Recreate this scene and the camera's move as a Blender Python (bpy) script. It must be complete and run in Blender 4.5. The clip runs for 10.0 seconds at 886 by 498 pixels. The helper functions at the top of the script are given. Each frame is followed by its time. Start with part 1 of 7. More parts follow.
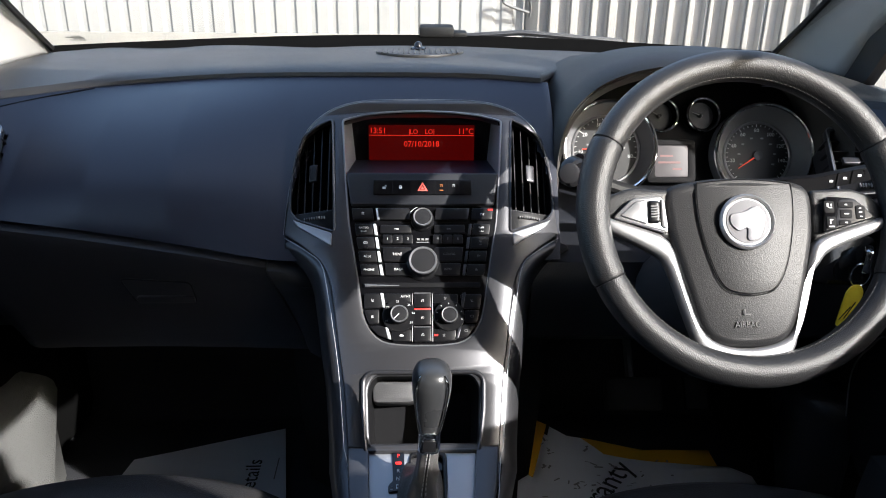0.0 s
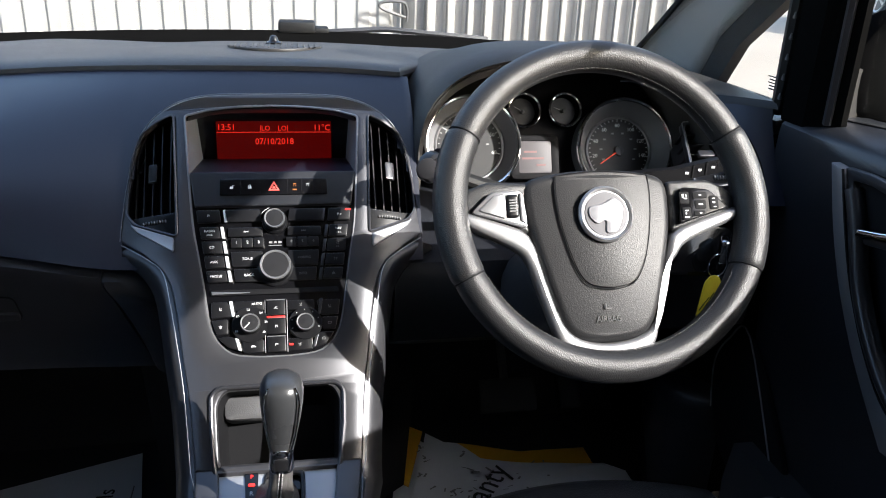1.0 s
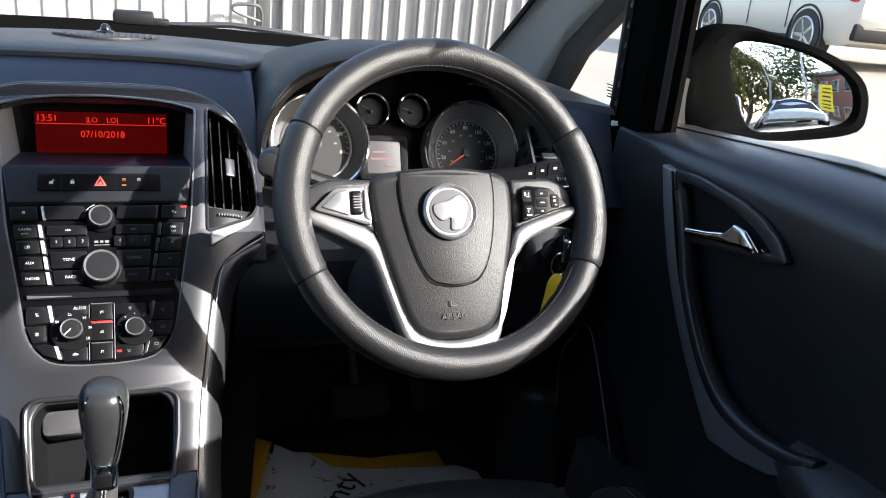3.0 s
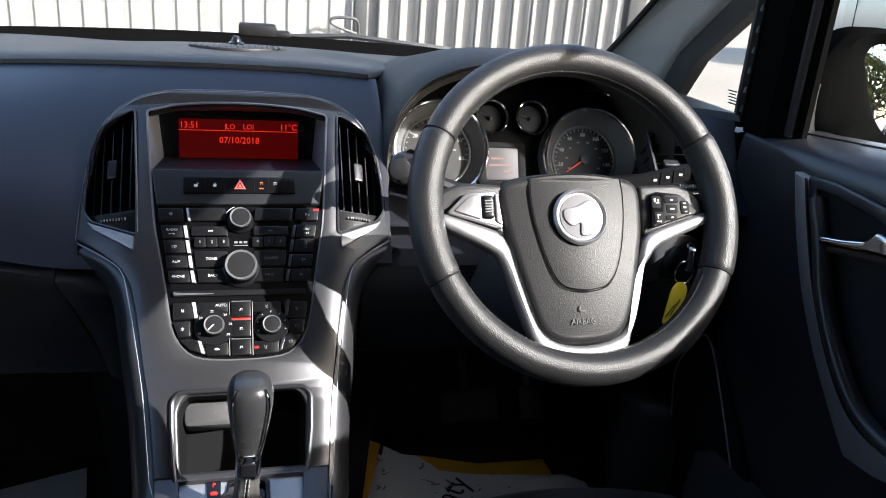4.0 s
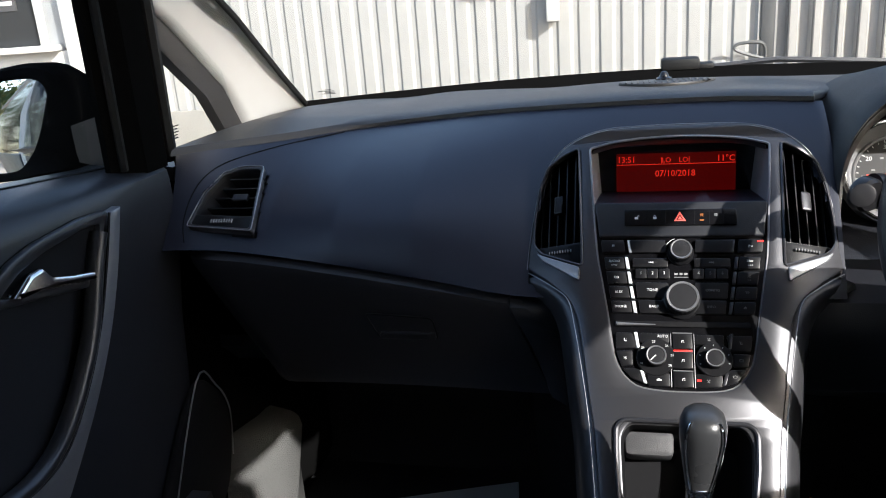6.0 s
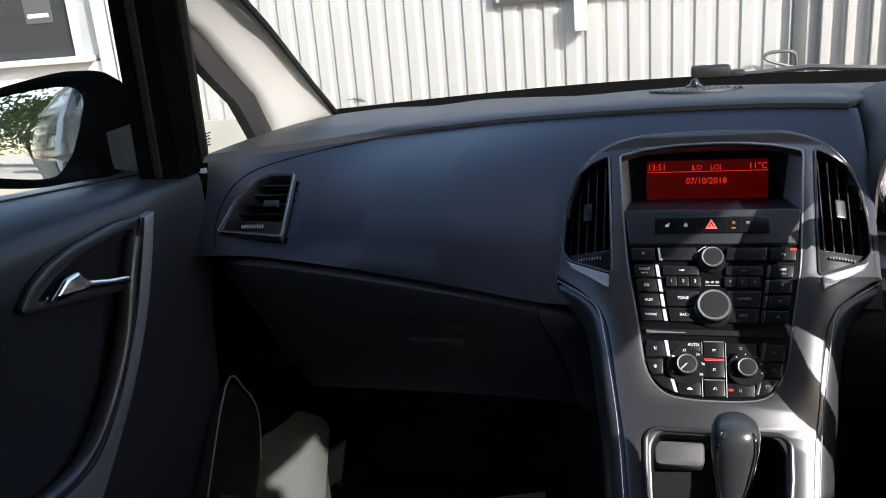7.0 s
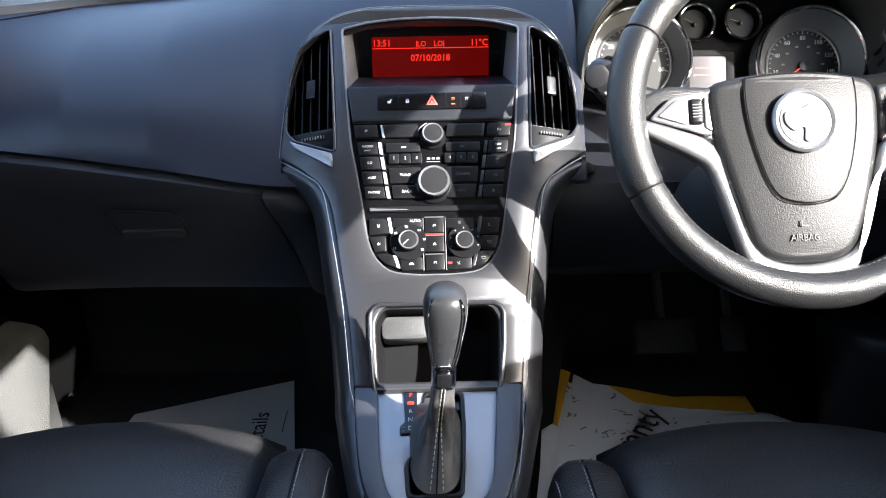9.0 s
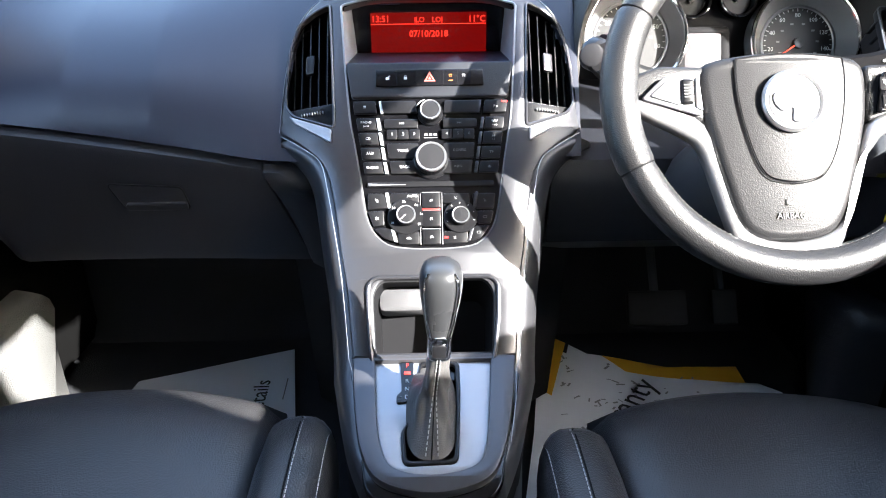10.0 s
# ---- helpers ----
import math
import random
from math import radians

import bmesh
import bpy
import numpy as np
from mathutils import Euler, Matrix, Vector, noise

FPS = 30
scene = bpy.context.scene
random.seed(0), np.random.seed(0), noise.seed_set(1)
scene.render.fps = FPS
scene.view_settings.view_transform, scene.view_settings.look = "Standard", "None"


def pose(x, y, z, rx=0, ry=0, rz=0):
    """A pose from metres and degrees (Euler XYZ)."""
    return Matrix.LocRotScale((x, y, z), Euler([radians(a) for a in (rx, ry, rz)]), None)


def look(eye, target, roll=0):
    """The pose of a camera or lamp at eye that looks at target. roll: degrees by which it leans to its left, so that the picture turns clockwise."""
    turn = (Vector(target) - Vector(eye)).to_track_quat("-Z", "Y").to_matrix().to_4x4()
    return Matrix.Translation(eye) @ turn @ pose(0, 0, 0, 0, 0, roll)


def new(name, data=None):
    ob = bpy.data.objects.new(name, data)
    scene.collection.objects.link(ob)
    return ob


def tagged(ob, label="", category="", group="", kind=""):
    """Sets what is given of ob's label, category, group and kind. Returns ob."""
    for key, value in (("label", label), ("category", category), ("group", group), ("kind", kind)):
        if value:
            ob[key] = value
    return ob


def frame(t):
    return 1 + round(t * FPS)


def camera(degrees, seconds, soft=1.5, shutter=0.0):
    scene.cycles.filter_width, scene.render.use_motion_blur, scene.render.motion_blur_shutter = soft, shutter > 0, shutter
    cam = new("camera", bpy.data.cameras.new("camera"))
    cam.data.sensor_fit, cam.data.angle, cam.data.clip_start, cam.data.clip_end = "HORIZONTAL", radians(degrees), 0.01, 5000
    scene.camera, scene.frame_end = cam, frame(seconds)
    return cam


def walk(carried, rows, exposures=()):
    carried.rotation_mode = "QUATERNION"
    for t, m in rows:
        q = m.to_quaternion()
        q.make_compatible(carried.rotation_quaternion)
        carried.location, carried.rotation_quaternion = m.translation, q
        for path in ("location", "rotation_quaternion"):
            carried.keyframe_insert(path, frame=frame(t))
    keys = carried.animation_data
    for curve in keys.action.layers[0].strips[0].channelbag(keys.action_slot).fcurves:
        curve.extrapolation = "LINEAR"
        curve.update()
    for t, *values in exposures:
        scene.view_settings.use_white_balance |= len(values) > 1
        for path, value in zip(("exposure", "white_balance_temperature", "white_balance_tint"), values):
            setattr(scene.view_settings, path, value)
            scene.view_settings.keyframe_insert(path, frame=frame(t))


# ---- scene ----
cam = camera(58.9, 10.0, soft=1.0)
PATH = [
    (0, (-0.013, 0.018, 1.199), (0.064, 1.866, 0.439), 0.8),
    (0.5, (0.002, 0.038, 1.185), (0.12, 1.889, 0.437), 0.5),
    (1, (0.029, 0.059, 1.173), (0.388, 1.884, 0.437), 2.4),
    (1.5, (0.048, 0.067, 1.163), (0.595, 1.851, 0.442), 4.1),
    (2, (0.054, 0.069, 1.156), (0.734, 1.815, 0.456), 5.4),
    (2.2, (0.057, 0.065, 1.155), (0.763, 1.802, 0.459), 5.9),
    (3.5, (0.031, 0.067, 1.153), (0.708, 1.825, 0.481), 6.2),
    (4, (0.0, 0.071, 1.146), (0.499, 1.885, 0.467), 4.6),
    (4.5, (-0.018, 0.071, 1.147), (0.156, 1.94, 0.458), 1.3),
    (5, (-0.033, 0.071, 1.142), (-0.111, 1.953, 0.468), -0.6),
    (5.5, (-0.042, 0.067, 1.143), (-0.357, 1.937, 0.509), -3.1),
    (6, (-0.058, 0.061, 1.145), (-0.522, 1.913, 0.551), -4.5),
    (6.2, (-0.065, 0.057, 1.146), (-0.598, 1.894, 0.56), -5.1),
    (7.3, (-0.056, 0.058, 1.14), (-0.569, 1.91, 0.587), -4.2),
    (7.5, (-0.046, 0.06, 1.139), (-0.396, 1.947, 0.576), -2.6),
    (8, (-0.016, 0.073, 1.134), (-0.06, 1.97, 0.5), -0.1),
    (8.5, (-0.009, 0.082, 1.118), (0.025, 1.917, 0.324), -0.8),
    (9, (-0.007, 0.089, 1.107), (0.028, 1.907, 0.276), -0.8),
    (9.5, (-0.005, 0.091, 1.102), (0.028, 1.861, 0.17), -0.6),
    (10, (-0.003, 0.072, 1.123), (0.03, 1.855, 0.219), -0.5),
]
EXPOSURE = [(0, 2.05), (1.5, 2.2), (3.5, 2.2), (4.0, 2.1), (5.5, 1.78), (8.0, 1.78), (8.5, 2.1), (9.0, 3.05), (9.5, 3.6), (10.0, 3.85)]
walk(cam, [(t, look(eye, target, roll)) for t, eye, target, roll in PATH], EXPOSURE)

# ---------------------------------------------------------------- world, sun, exposure
SUN = Vector((-1.0, 0.80, -0.72)).normalized()
world = bpy.data.worlds.new("sky")
scene.world = world
world.use_nodes = True
wn = world.node_tree.nodes
sky = wn.new("ShaderNodeTexSky")
sky.sky_type, sky.sun_disc = "NISHITA", False
sky.sun_elevation = math.asin(-SUN.z)
sky.sun_rotation = math.atan2(-SUN.x, -SUN.y)
sky.altitude, sky.dust_density, sky.ozone_density = 50, 2.2, 0.8
world.node_tree.links.new(sky.outputs[0], wn["Background"].inputs[0])
wn["Background"].inputs[1].default_value = 0.15
sun_data = bpy.data.lights.new("sun", "SUN")
sun_data.energy, sun_data.angle, sun_data.color = 3.0, radians(0.5), (1.0, 0.975, 0.94)
sun = new("sun", sun_data)
sun.matrix_world = Matrix.Translation((3, -5, 6)) @ SUN.to_track_quat("-Z", "Y").to_matrix().to_4x4()


# ---------------------------------------------------------------- materials
def mat(name, color, rough=0.5, metal=0.0, grain=0.0, bump=0.0, cells=False, var=0.12, big=9.0, coat=0.0,
        spec=0.5, emit=None, rvar=0.08):
    """A surface with a fine grain (grain: cells per metre), relief and a slow mottling."""
    m = bpy.data.materials.new(name)
    m.use_nodes = True
    nt = m.node_tree
    p = nt.nodes["Principled BSDF"]
    p.inputs["Metallic"].default_value = metal
    p.inputs["Coat Weight"].default_value = coat
    p.inputs["Coat Roughness"].default_value = 0.08
    p.inputs["Specular IOR Level"].default_value = spec
    tc = nt.nodes.new("ShaderNodeTexCoord")
    slow = nt.nodes.new("ShaderNodeTexNoise")
    slow.inputs["Scale"].default_value, slow.inputs["Detail"].default_value = big, 5.0
    nt.links.new(tc.outputs["Object"], slow.inputs["Vector"])
    mr = nt.nodes.new("ShaderNodeMapRange")
    mr.inputs[3].default_value, mr.inputs[4].default_value = 1 - var, 1 + var
    nt.links.new(slow.outputs[0], mr.inputs[0])
    mx = nt.nodes.new("ShaderNodeVectorMath")
    mx.operation = "SCALE"
    mx.inputs[0].default_value = color
    nt.links.new(mr.outputs[0], mx.inputs["Scale"])
    nt.links.new(mx.outputs[0], p.inputs["Base Color"])
    rr = nt.nodes.new("ShaderNodeMapRange")
    rr.inputs[3].default_value, rr.inputs[4].default_value = max(0.02, rough - rvar), min(1, rough + rvar)
    nt.links.new(slow.outputs[0], rr.inputs[0])
    nt.links.new(rr.outputs[0], p.inputs["Roughness"])
    if grain:
        g = nt.nodes.new("ShaderNodeTexVoronoi" if cells else "ShaderNodeTexNoise")
        g.inputs["Scale"].default_value = grain
        nt.links.new(tc.outputs["Object"], g.inputs["Vector"])
        b = nt.nodes.new("ShaderNodeBump")
        b.inputs["Strength"].default_value, b.inputs["Distance"].default_value = bump, 0.6 / grain
        nt.links.new(g.outputs[0], b.inputs["Height"])
        nt.links.new(b.outputs[0], p.inputs["Normal"])
    if emit:
        p.inputs["Emission Color"].default_value = (*emit[0], 1)
        p.inputs["Emission Strength"].default_value = emit[1]
    return m


def glass_mat(name, tint=(1, 1, 1), gloss=0.6):
    """A thin pane: clear, with a reflection that grows at grazing angles."""
    m = bpy.data.materials.new(name)
    m.use_nodes = True
    nt = m.node_tree
    nt.nodes.remove(nt.nodes["Principled BSDF"])
    tr, gl = nt.nodes.new("ShaderNodeBsdfTransparent"), nt.nodes.new("ShaderNodeBsdfGlossy")
    tr.inputs[0].default_value = (*tint, 1)
    gl.inputs["Roughness"].default_value = 0.02
    gl.inputs[0].default_value = (gloss, gloss, gloss, 1)
    lw, pw, mx = nt.nodes.new("ShaderNodeLayerWeight"), nt.nodes.new("ShaderNodeMath"), nt.nodes.new("ShaderNodeMixShader")
    pw.operation = "POWER"
    pw.inputs[1].default_value = 4.5
    ad = nt.nodes.new("ShaderNodeMath")
    ad.operation, ad.inputs[1].default_value, ad.inputs[2].default_value = "MULTIPLY_ADD", 0.5, 0.02
    nt.links.new(lw.outputs["Facing"], pw.inputs[0])
    nt.links.new(pw.outputs[0], ad.inputs[0])
    nt.links.new(ad.outputs[0], mx.inputs[0])
    nt.links.new(tr.outputs[0], mx.inputs[1])
    nt.links.new(gl.outputs[0], mx.inputs[2])
    nt.links.new(mx.outputs[0], nt.nodes["Material Output"].inputs[0])
    return m


# blue in M_DASH stands for reflected sky; M_PAD is paler for its light
M_DASH = mat("soft_dash_sky_tint", (0.0085, 0.0108, 0.0225), 0.42, grain=1100, bump=0.10, cells=True, var=0.06, spec=0.6)
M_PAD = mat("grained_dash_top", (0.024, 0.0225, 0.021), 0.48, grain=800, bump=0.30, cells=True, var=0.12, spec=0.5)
# pad grain again, paler to stand for the sun on the hood
M_HOOD = mat("grained_pad_lit_tone", (0.045, 0.042, 0.039), 0.58, grain=800, bump=0.30, cells=True, var=0.12, spec=0.3)
M_BLACK = mat("black_plastic", (0.030, 0.030, 0.033), 0.42, grain=1200, bump=0.12, var=0.15)
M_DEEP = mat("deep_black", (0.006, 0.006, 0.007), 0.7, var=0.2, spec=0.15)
M_BUTTON = mat("button_black", (0.008, 0.008, 0.009), 0.30, grain=2500, bump=0.05, spec=0.3)
M_PIANO = mat("gloss_black", (0.005, 0.005, 0.006), 0.14, coat=0.2, spec=0.35)
M_SATIN = mat("satin_grey_metal_paint", (0.073, 0.073, 0.079), 0.33, metal=0.6, grain=4000, bump=0.03, var=0.06, coat=0.05)
M_SATIN_DARK = mat("dark_satin_grey", (0.046, 0.046, 0.051), 0.32, metal=0.5, grain=3000, bump=0.05, var=0.06)
M_RIM = mat("satin_chrome_rim", (0.30, 0.30, 0.31), 0.33, metal=0.75, var=0.06, rvar=0.05)
M_SILVER = mat("brushed_silver", (0.32, 0.32, 0.33), 0.36, metal=0.75, grain=3000, bump=0.04, var=0.05)
M_LIT_STRIP = mat("lit_key_strip", (0.72, 0.72, 0.73), 0.35, metal=0.3, var=0.03)
M_PLATE = mat("pale_brushed_plate", (0.34, 0.347, 0.365), 0.36, metal=0.55, grain=2600, bump=0.06, var=0.05)
M_DOOR = mat("black_door_plastic", (0.0135, 0.0145, 0.018), 0.38, grain=800, bump=0.2, cells=True, var=0.12, spec=0.45)
M_TRIM = mat("pillar_trim_shaded_brown", (0.026, 0.023, 0.022), 0.6, grain=900, bump=0.2, var=0.1)
M_DULL_BLACK = mat("dull_black", (0.004, 0.004, 0.004), 0.9, var=0.2, spec=0.0)
M_MFD_TEXT = mat("faint_red_print", (0.16, 0.08, 0.08), 0.6)
M_CAP = mat("dark_metal_cap", (0.030, 0.030, 0.032), 0.22, metal=0.3, var=0.05)
M_SHELF = mat("dark_grey_grained_shelf", (0.065, 0.065, 0.068), 0.55, grain=900, bump=0.3, cells=True, var=0.12, spec=0.3)
# hood sides paler than the roof: light put into the colour
M_SHROUD_LIT = mat("shroud_lit_grey", (0.17, 0.175, 0.19), 0.5, grain=1200, bump=0.1, var=0.08)
M_CHROME = mat("chrome", (0.75, 0.75, 0.76), 0.10, metal=1.0, var=0.03, rvar=0.03)
M_LEATHER = mat("wheel_leather", (0.019, 0.019, 0.020), 0.38, grain=800, bump=0.45, cells=True, var=0.12, spec=0.45)
M_AIRBAG = mat("pebbled_hub", (0.018, 0.018, 0.019), 0.42, grain=720, bump=0.24, cells=True, var=0.10, spec=0.24)
M_SEAT = mat("black_leather_seat", (0.0345, 0.0340, 0.0355), 0.34, grain=480, bump=0.36, cells=True, var=0.14)
M_BOOT = mat("lever_boot_leather", (0.075, 0.072, 0.070), 0.34, grain=900, bump=0.5, cells=True, var=0.15)
M_THREAD = mat("pale_thread", (0.10, 0.098, 0.095), 0.8)
M_SEAM = mat("grey_white_seat_thread", (0.40, 0.40, 0.40), 0.8)
M_KNOB = mat("smooth_knob_leather", (0.031, 0.032, 0.034), 0.28, grain=1600, bump=0.10, var=0.15)
M_CARPET = mat("black_carpet", (0.036, 0.037, 0.041), 0.95, grain=500, bump=0.9, var=0.3, spec=0.1)
M_FABRIC = mat("grey_pillar_fabric", (0.44, 0.435, 0.42), 0.9, grain=1500, bump=0.5, var=0.06)
M_HEAD = mat("headliner", (0.34, 0.33, 0.31), 0.95, grain=1200, bump=0.4)
M_STRIP = mat("grey_door_strip", (0.22, 0.22, 0.235), 0.36, metal=0.5, var=0.05)
M_RUBBER = mat("rubber_seal", (0.009, 0.009, 0.009), 0.6, spec=0.3)
M_KICK = mat("grey_kick_plastic", (0.088, 0.088, 0.085), 0.6, grain=520, bump=1.0, cells=True, var=0.10)
M_PAINT = mat("car_paint_dark", (0.012, 0.016, 0.026), 0.18, coat=0.8, var=0.03)
M_PAPER = mat("white_paper_mat", (0.80, 0.82, 0.86), 0.75, grain=60, bump=0.12, var=0.05, big=5)
M_YELLOW = mat("yellow_print", (0.80, 0.42, 0.02), 0.6, var=0.06)
M_INK = mat("black_ink", (0.02, 0.02, 0.02), 0.6)
M_DIRT = mat("footprint_dirt", (0.30, 0.30, 0.31), 0.8)
M_TAG = mat("yellow_key_tag", (0.85, 0.66, 0.05), 0.35)
M_WHITE_PRINT = mat("white_legend", (0.72, 0.72, 0.72), 0.5)
M_DIM_PRINT = mat("grey_legend", (0.22, 0.22, 0.22), 0.5)
M_RED_PRINT = mat("red_triangle", (0.75, 0.10, 0.08), 0.5, emit=((1.0, 0.12, 0.08), 0.06))
M_RED_LED = mat("red_lit_segment", (0.4, 0.01, 0.01), 0.4, emit=((1.0, 0.04, 0.03), 0.35))
M_AMBER = mat("amber_lamp", (0.25, 0.09, 0.02), 0.4, emit=((1.0, 0.16, 0.04), 0.04))
M_LCD = mat("red_backlit_screen", (0.006, 0.0, 0.0), 0.6, spec=0.08, emit=((1.0, 0.010, 0.008), 0.013))
M_LCD_TEXT = mat("red_screen_characters", (0.02, 0.0, 0.0), 0.6, spec=0.1, emit=((1.0, 0.035, 0.02), 0.23))
M_MIRROR = mat("mirror_silver", (0.88, 0.90, 0.92), 0.0, metal=1.0, var=0.0, rvar=0.0)
M_DIAL = mat("dial_face", (0.010, 0.010, 0.011), 0.5)
M_RING = mat("grey_dial_ring", (0.16, 0.16, 0.165), 0.5, metal=0.2)
M_NEEDLE = mat("red_needle", (0.8, 0.08, 0.04), 0.4, emit=((1.0, 0.1, 0.05), 0.12))
M_MFD = mat("grey_info_screen", (0.090, 0.087, 0.092), 0.5, spec=0.2, emit=((1.0, 0.2, 0.2), 0.003))
M_FENCE = mat("white_coated_steel", (0.280, 0.277, 0.270), 0.5, grain=25, bump=0.1, var=0.07, big=2.5)
M_GATE = mat("off_white_gate_steel", (0.285, 0.278, 0.270), 0.5, grain=30, bump=0.1, var=0.10, big=3)
M_STEEL = mat("dark_grey_steel", (0.06, 0.062, 0.065), 0.5, var=0.2)
M_SIGN = mat("charcoal_sign", (0.055, 0.053, 0.055), 0.45)
M_CONC = mat("concrete_plinth", (0.25, 0.24, 0.22), 0.9, grain=60, bump=0.4, var=0.25, big=4)
M_WINDOW = glass_mat("window_glass", (0.97, 0.985, 0.98), 0.35)
M_DARKGLASS = mat("dark_window_glass", (0.02, 0.022, 0.024), 0.06, var=0.05)
M_UPVC = mat("white_frame", (0.46, 0.455, 0.445), 0.4, var=0.05)
M_SUV = mat("champagne_silver_paint", (0.50, 0.46, 0.40), 0.35, metal=0.1, coat=0.25, var=0.03)
M_TYRE = mat("tyre_rubber", (0.02, 0.02, 0.02), 0.85, grain=200, bump=0.3)
M_ALLOY = mat("alloy_wheel", (0.55, 0.55, 0.56), 0.3, metal=0.8)
M_LAMP_RED = mat("red_tail_lens", (0.55, 0.02, 0.02), 0.15, coat=0.6)
M_BRICK = mat("red_brick_wall", (0.30, 0.13, 0.09), 0.9, grain=14, bump=0.4, var=0.25, big=6)
M_ROOF = mat("slate_roof", (0.08, 0.08, 0.085), 0.8, grain=6, bump=0.3, var=0.2)
M_BANNER = mat("yellow_banner_cloth", (0.85, 0.62, 0.02), 0.7)
M_BARK = mat("bark", (0.10, 0.075, 0.05), 0.95, grain=20, bump=0.8, var=0.3)
M_LEAF = mat("leaf_green", (0.055, 0.085, 0.022), 0.6, var=0.4, big=3)
M_LEAF2 = mat("leaf_autumn", (0.14, 0.13, 0.03), 0.6, var=0.4, big=3)
M_POST = mat("galvanised_post", (0.35, 0.36, 0.37), 0.5, metal=0.3)


def ground_mat():
    m = mat("worn_tarmac_and_dust", (0.29, 0.25, 0.205), 0.92, grain=90, bump=0.5, var=0.22, big=0.9)
    return m


M_GROUND = ground_mat()


# ---------------------------------------------------------------- shapes
def thing(name, at, label, category, group="", kind=""):
    """An empty at a thing's base, under which its parts hang."""
    ob = new(name)
    ob.location = at
    ob.empty_display_size = 0.05
    return tagged(ob, label, category, group, kind)


def finish(bm, angle=35):
    bmesh.ops.recalc_face_normals(bm, faces=bm.faces)
    for f in bm.faces:
        f.smooth = True
    lim = radians(angle)
    for e in bm.edges:
        if len(e.link_faces) == 2:
            e.smooth = e.calc_face_angle(0) < lim
    return bm


def part(name, bm, material, parent=None, label="", angle=35):
    """Link a bmesh, in world metres, as one mesh object under a thing or part."""
    finish(bm, angle)
    me = bpy.data.meshes.new(name)
    bm.to_mesh(me)
    bm.free()
    me.materials.append(material)
    ob = new(name, me)
    if parent is not None:
        ob.parent = parent
        if parent.type == "EMPTY":
            ob.matrix_parent_inverse = Matrix.Translation(-parent.location)
    return tagged(ob, label)


def frame_of(o, v, u=(1, 0, 0)):
    """The matrix of a plane at o whose second axis is v."""
    u, v = Vector(u).normalized(), Vector(v).normalized()
    n = u.cross(v)
    m = Matrix.Identity(4)
    for i in range(3):
        m[i][0], m[i][1], m[i][2], m[i][3] = u[i], v[i], n[i], o[i]
    return m


def mapped(bm, fn):
    for v in bm.verts:
        v.co = fn(v.co)
    return bm


def box(size, at=(0, 0, 0), bevel=0.0, m=None, seg=2, bm=None):
    bm2 = bmesh.new()
    bmesh.ops.create_cube(bm2, size=1)
    for v in bm2.verts:
        v.co = Vector((v.co.x * size[0], v.co.y * size[1], v.co.z * size[2]))
    if bevel:
        bmesh.ops.bevel(bm2, geom=bm2.edges[:], offset=bevel, segments=seg, affect="EDGES", profile=0.5)
    bmesh.ops.translate(bm2, verts=bm2.verts, vec=Vector(at))
    if m is not None:
        bmesh.ops.transform(bm2, matrix=m, verts=bm2.verts)
    return join(bm, bm2)


def join(bm, other):
    if bm is None:
        return other
    me = bpy.data.meshes.new("tmp")
    other.to_mesh(me)
    other.free()
    bm.from_mesh(me)
    bpy.data.meshes.remove(me)
    return bm


def rnd(pts, r, n=4):
    """A closed outline with its corners rounded."""
    out = []
    k = len(pts)
    for i in range(k):
        a, b, c = Vector(pts[i - 1]), Vector(pts[i]), Vector(pts[(i + 1) % k])
        da, dc = (a - b), (c - b)
        q = min(r, da.length * 0.45, dc.length * 0.45)
        s, e = b + da.normalized() * q, b + dc.normalized() * q
        for j in range(n + 1):
            t = j / n
            out.append(s * (1 - t) ** 2 + b * 2 * t * (1 - t) + e * t * t)
    return [(p.x, p.y) for p in out]


def rect(x0, y0, x1, y1, r=0.0015, n=2):
    return rnd([(x0, y0), (x1, y0), (x1, y1), (x0, y1)], r, n)


def disc(x, y, r, n=32):
    return [(x + r * math.cos(2 * math.pi * i / n), y + r * math.sin(2 * math.pi * i / n)) for i in range(n)]


def spline(pts, n=6, closed=False):
    """A smooth line through the points."""
    p = [Vector(a) for a in pts]
    k = len(p)
    out = []
    for i in range(k if closed else k - 1):
        a, b = p[i], p[(i + 1) % k]
        z = p[i - 1] if (i or closed) else a
        c = p[(i + 2) % k] if (closed or i + 2 < k) else b
        for j in range(n):
            t = j / n
            out.append(0.5 * (2 * a + (b - z) * t + (2 * z - 5 * a + 4 * b - c) * t * t + (3 * a - z - 3 * b + c) * t ** 3))
    if not closed:
        out.append(p[-1])
    return out


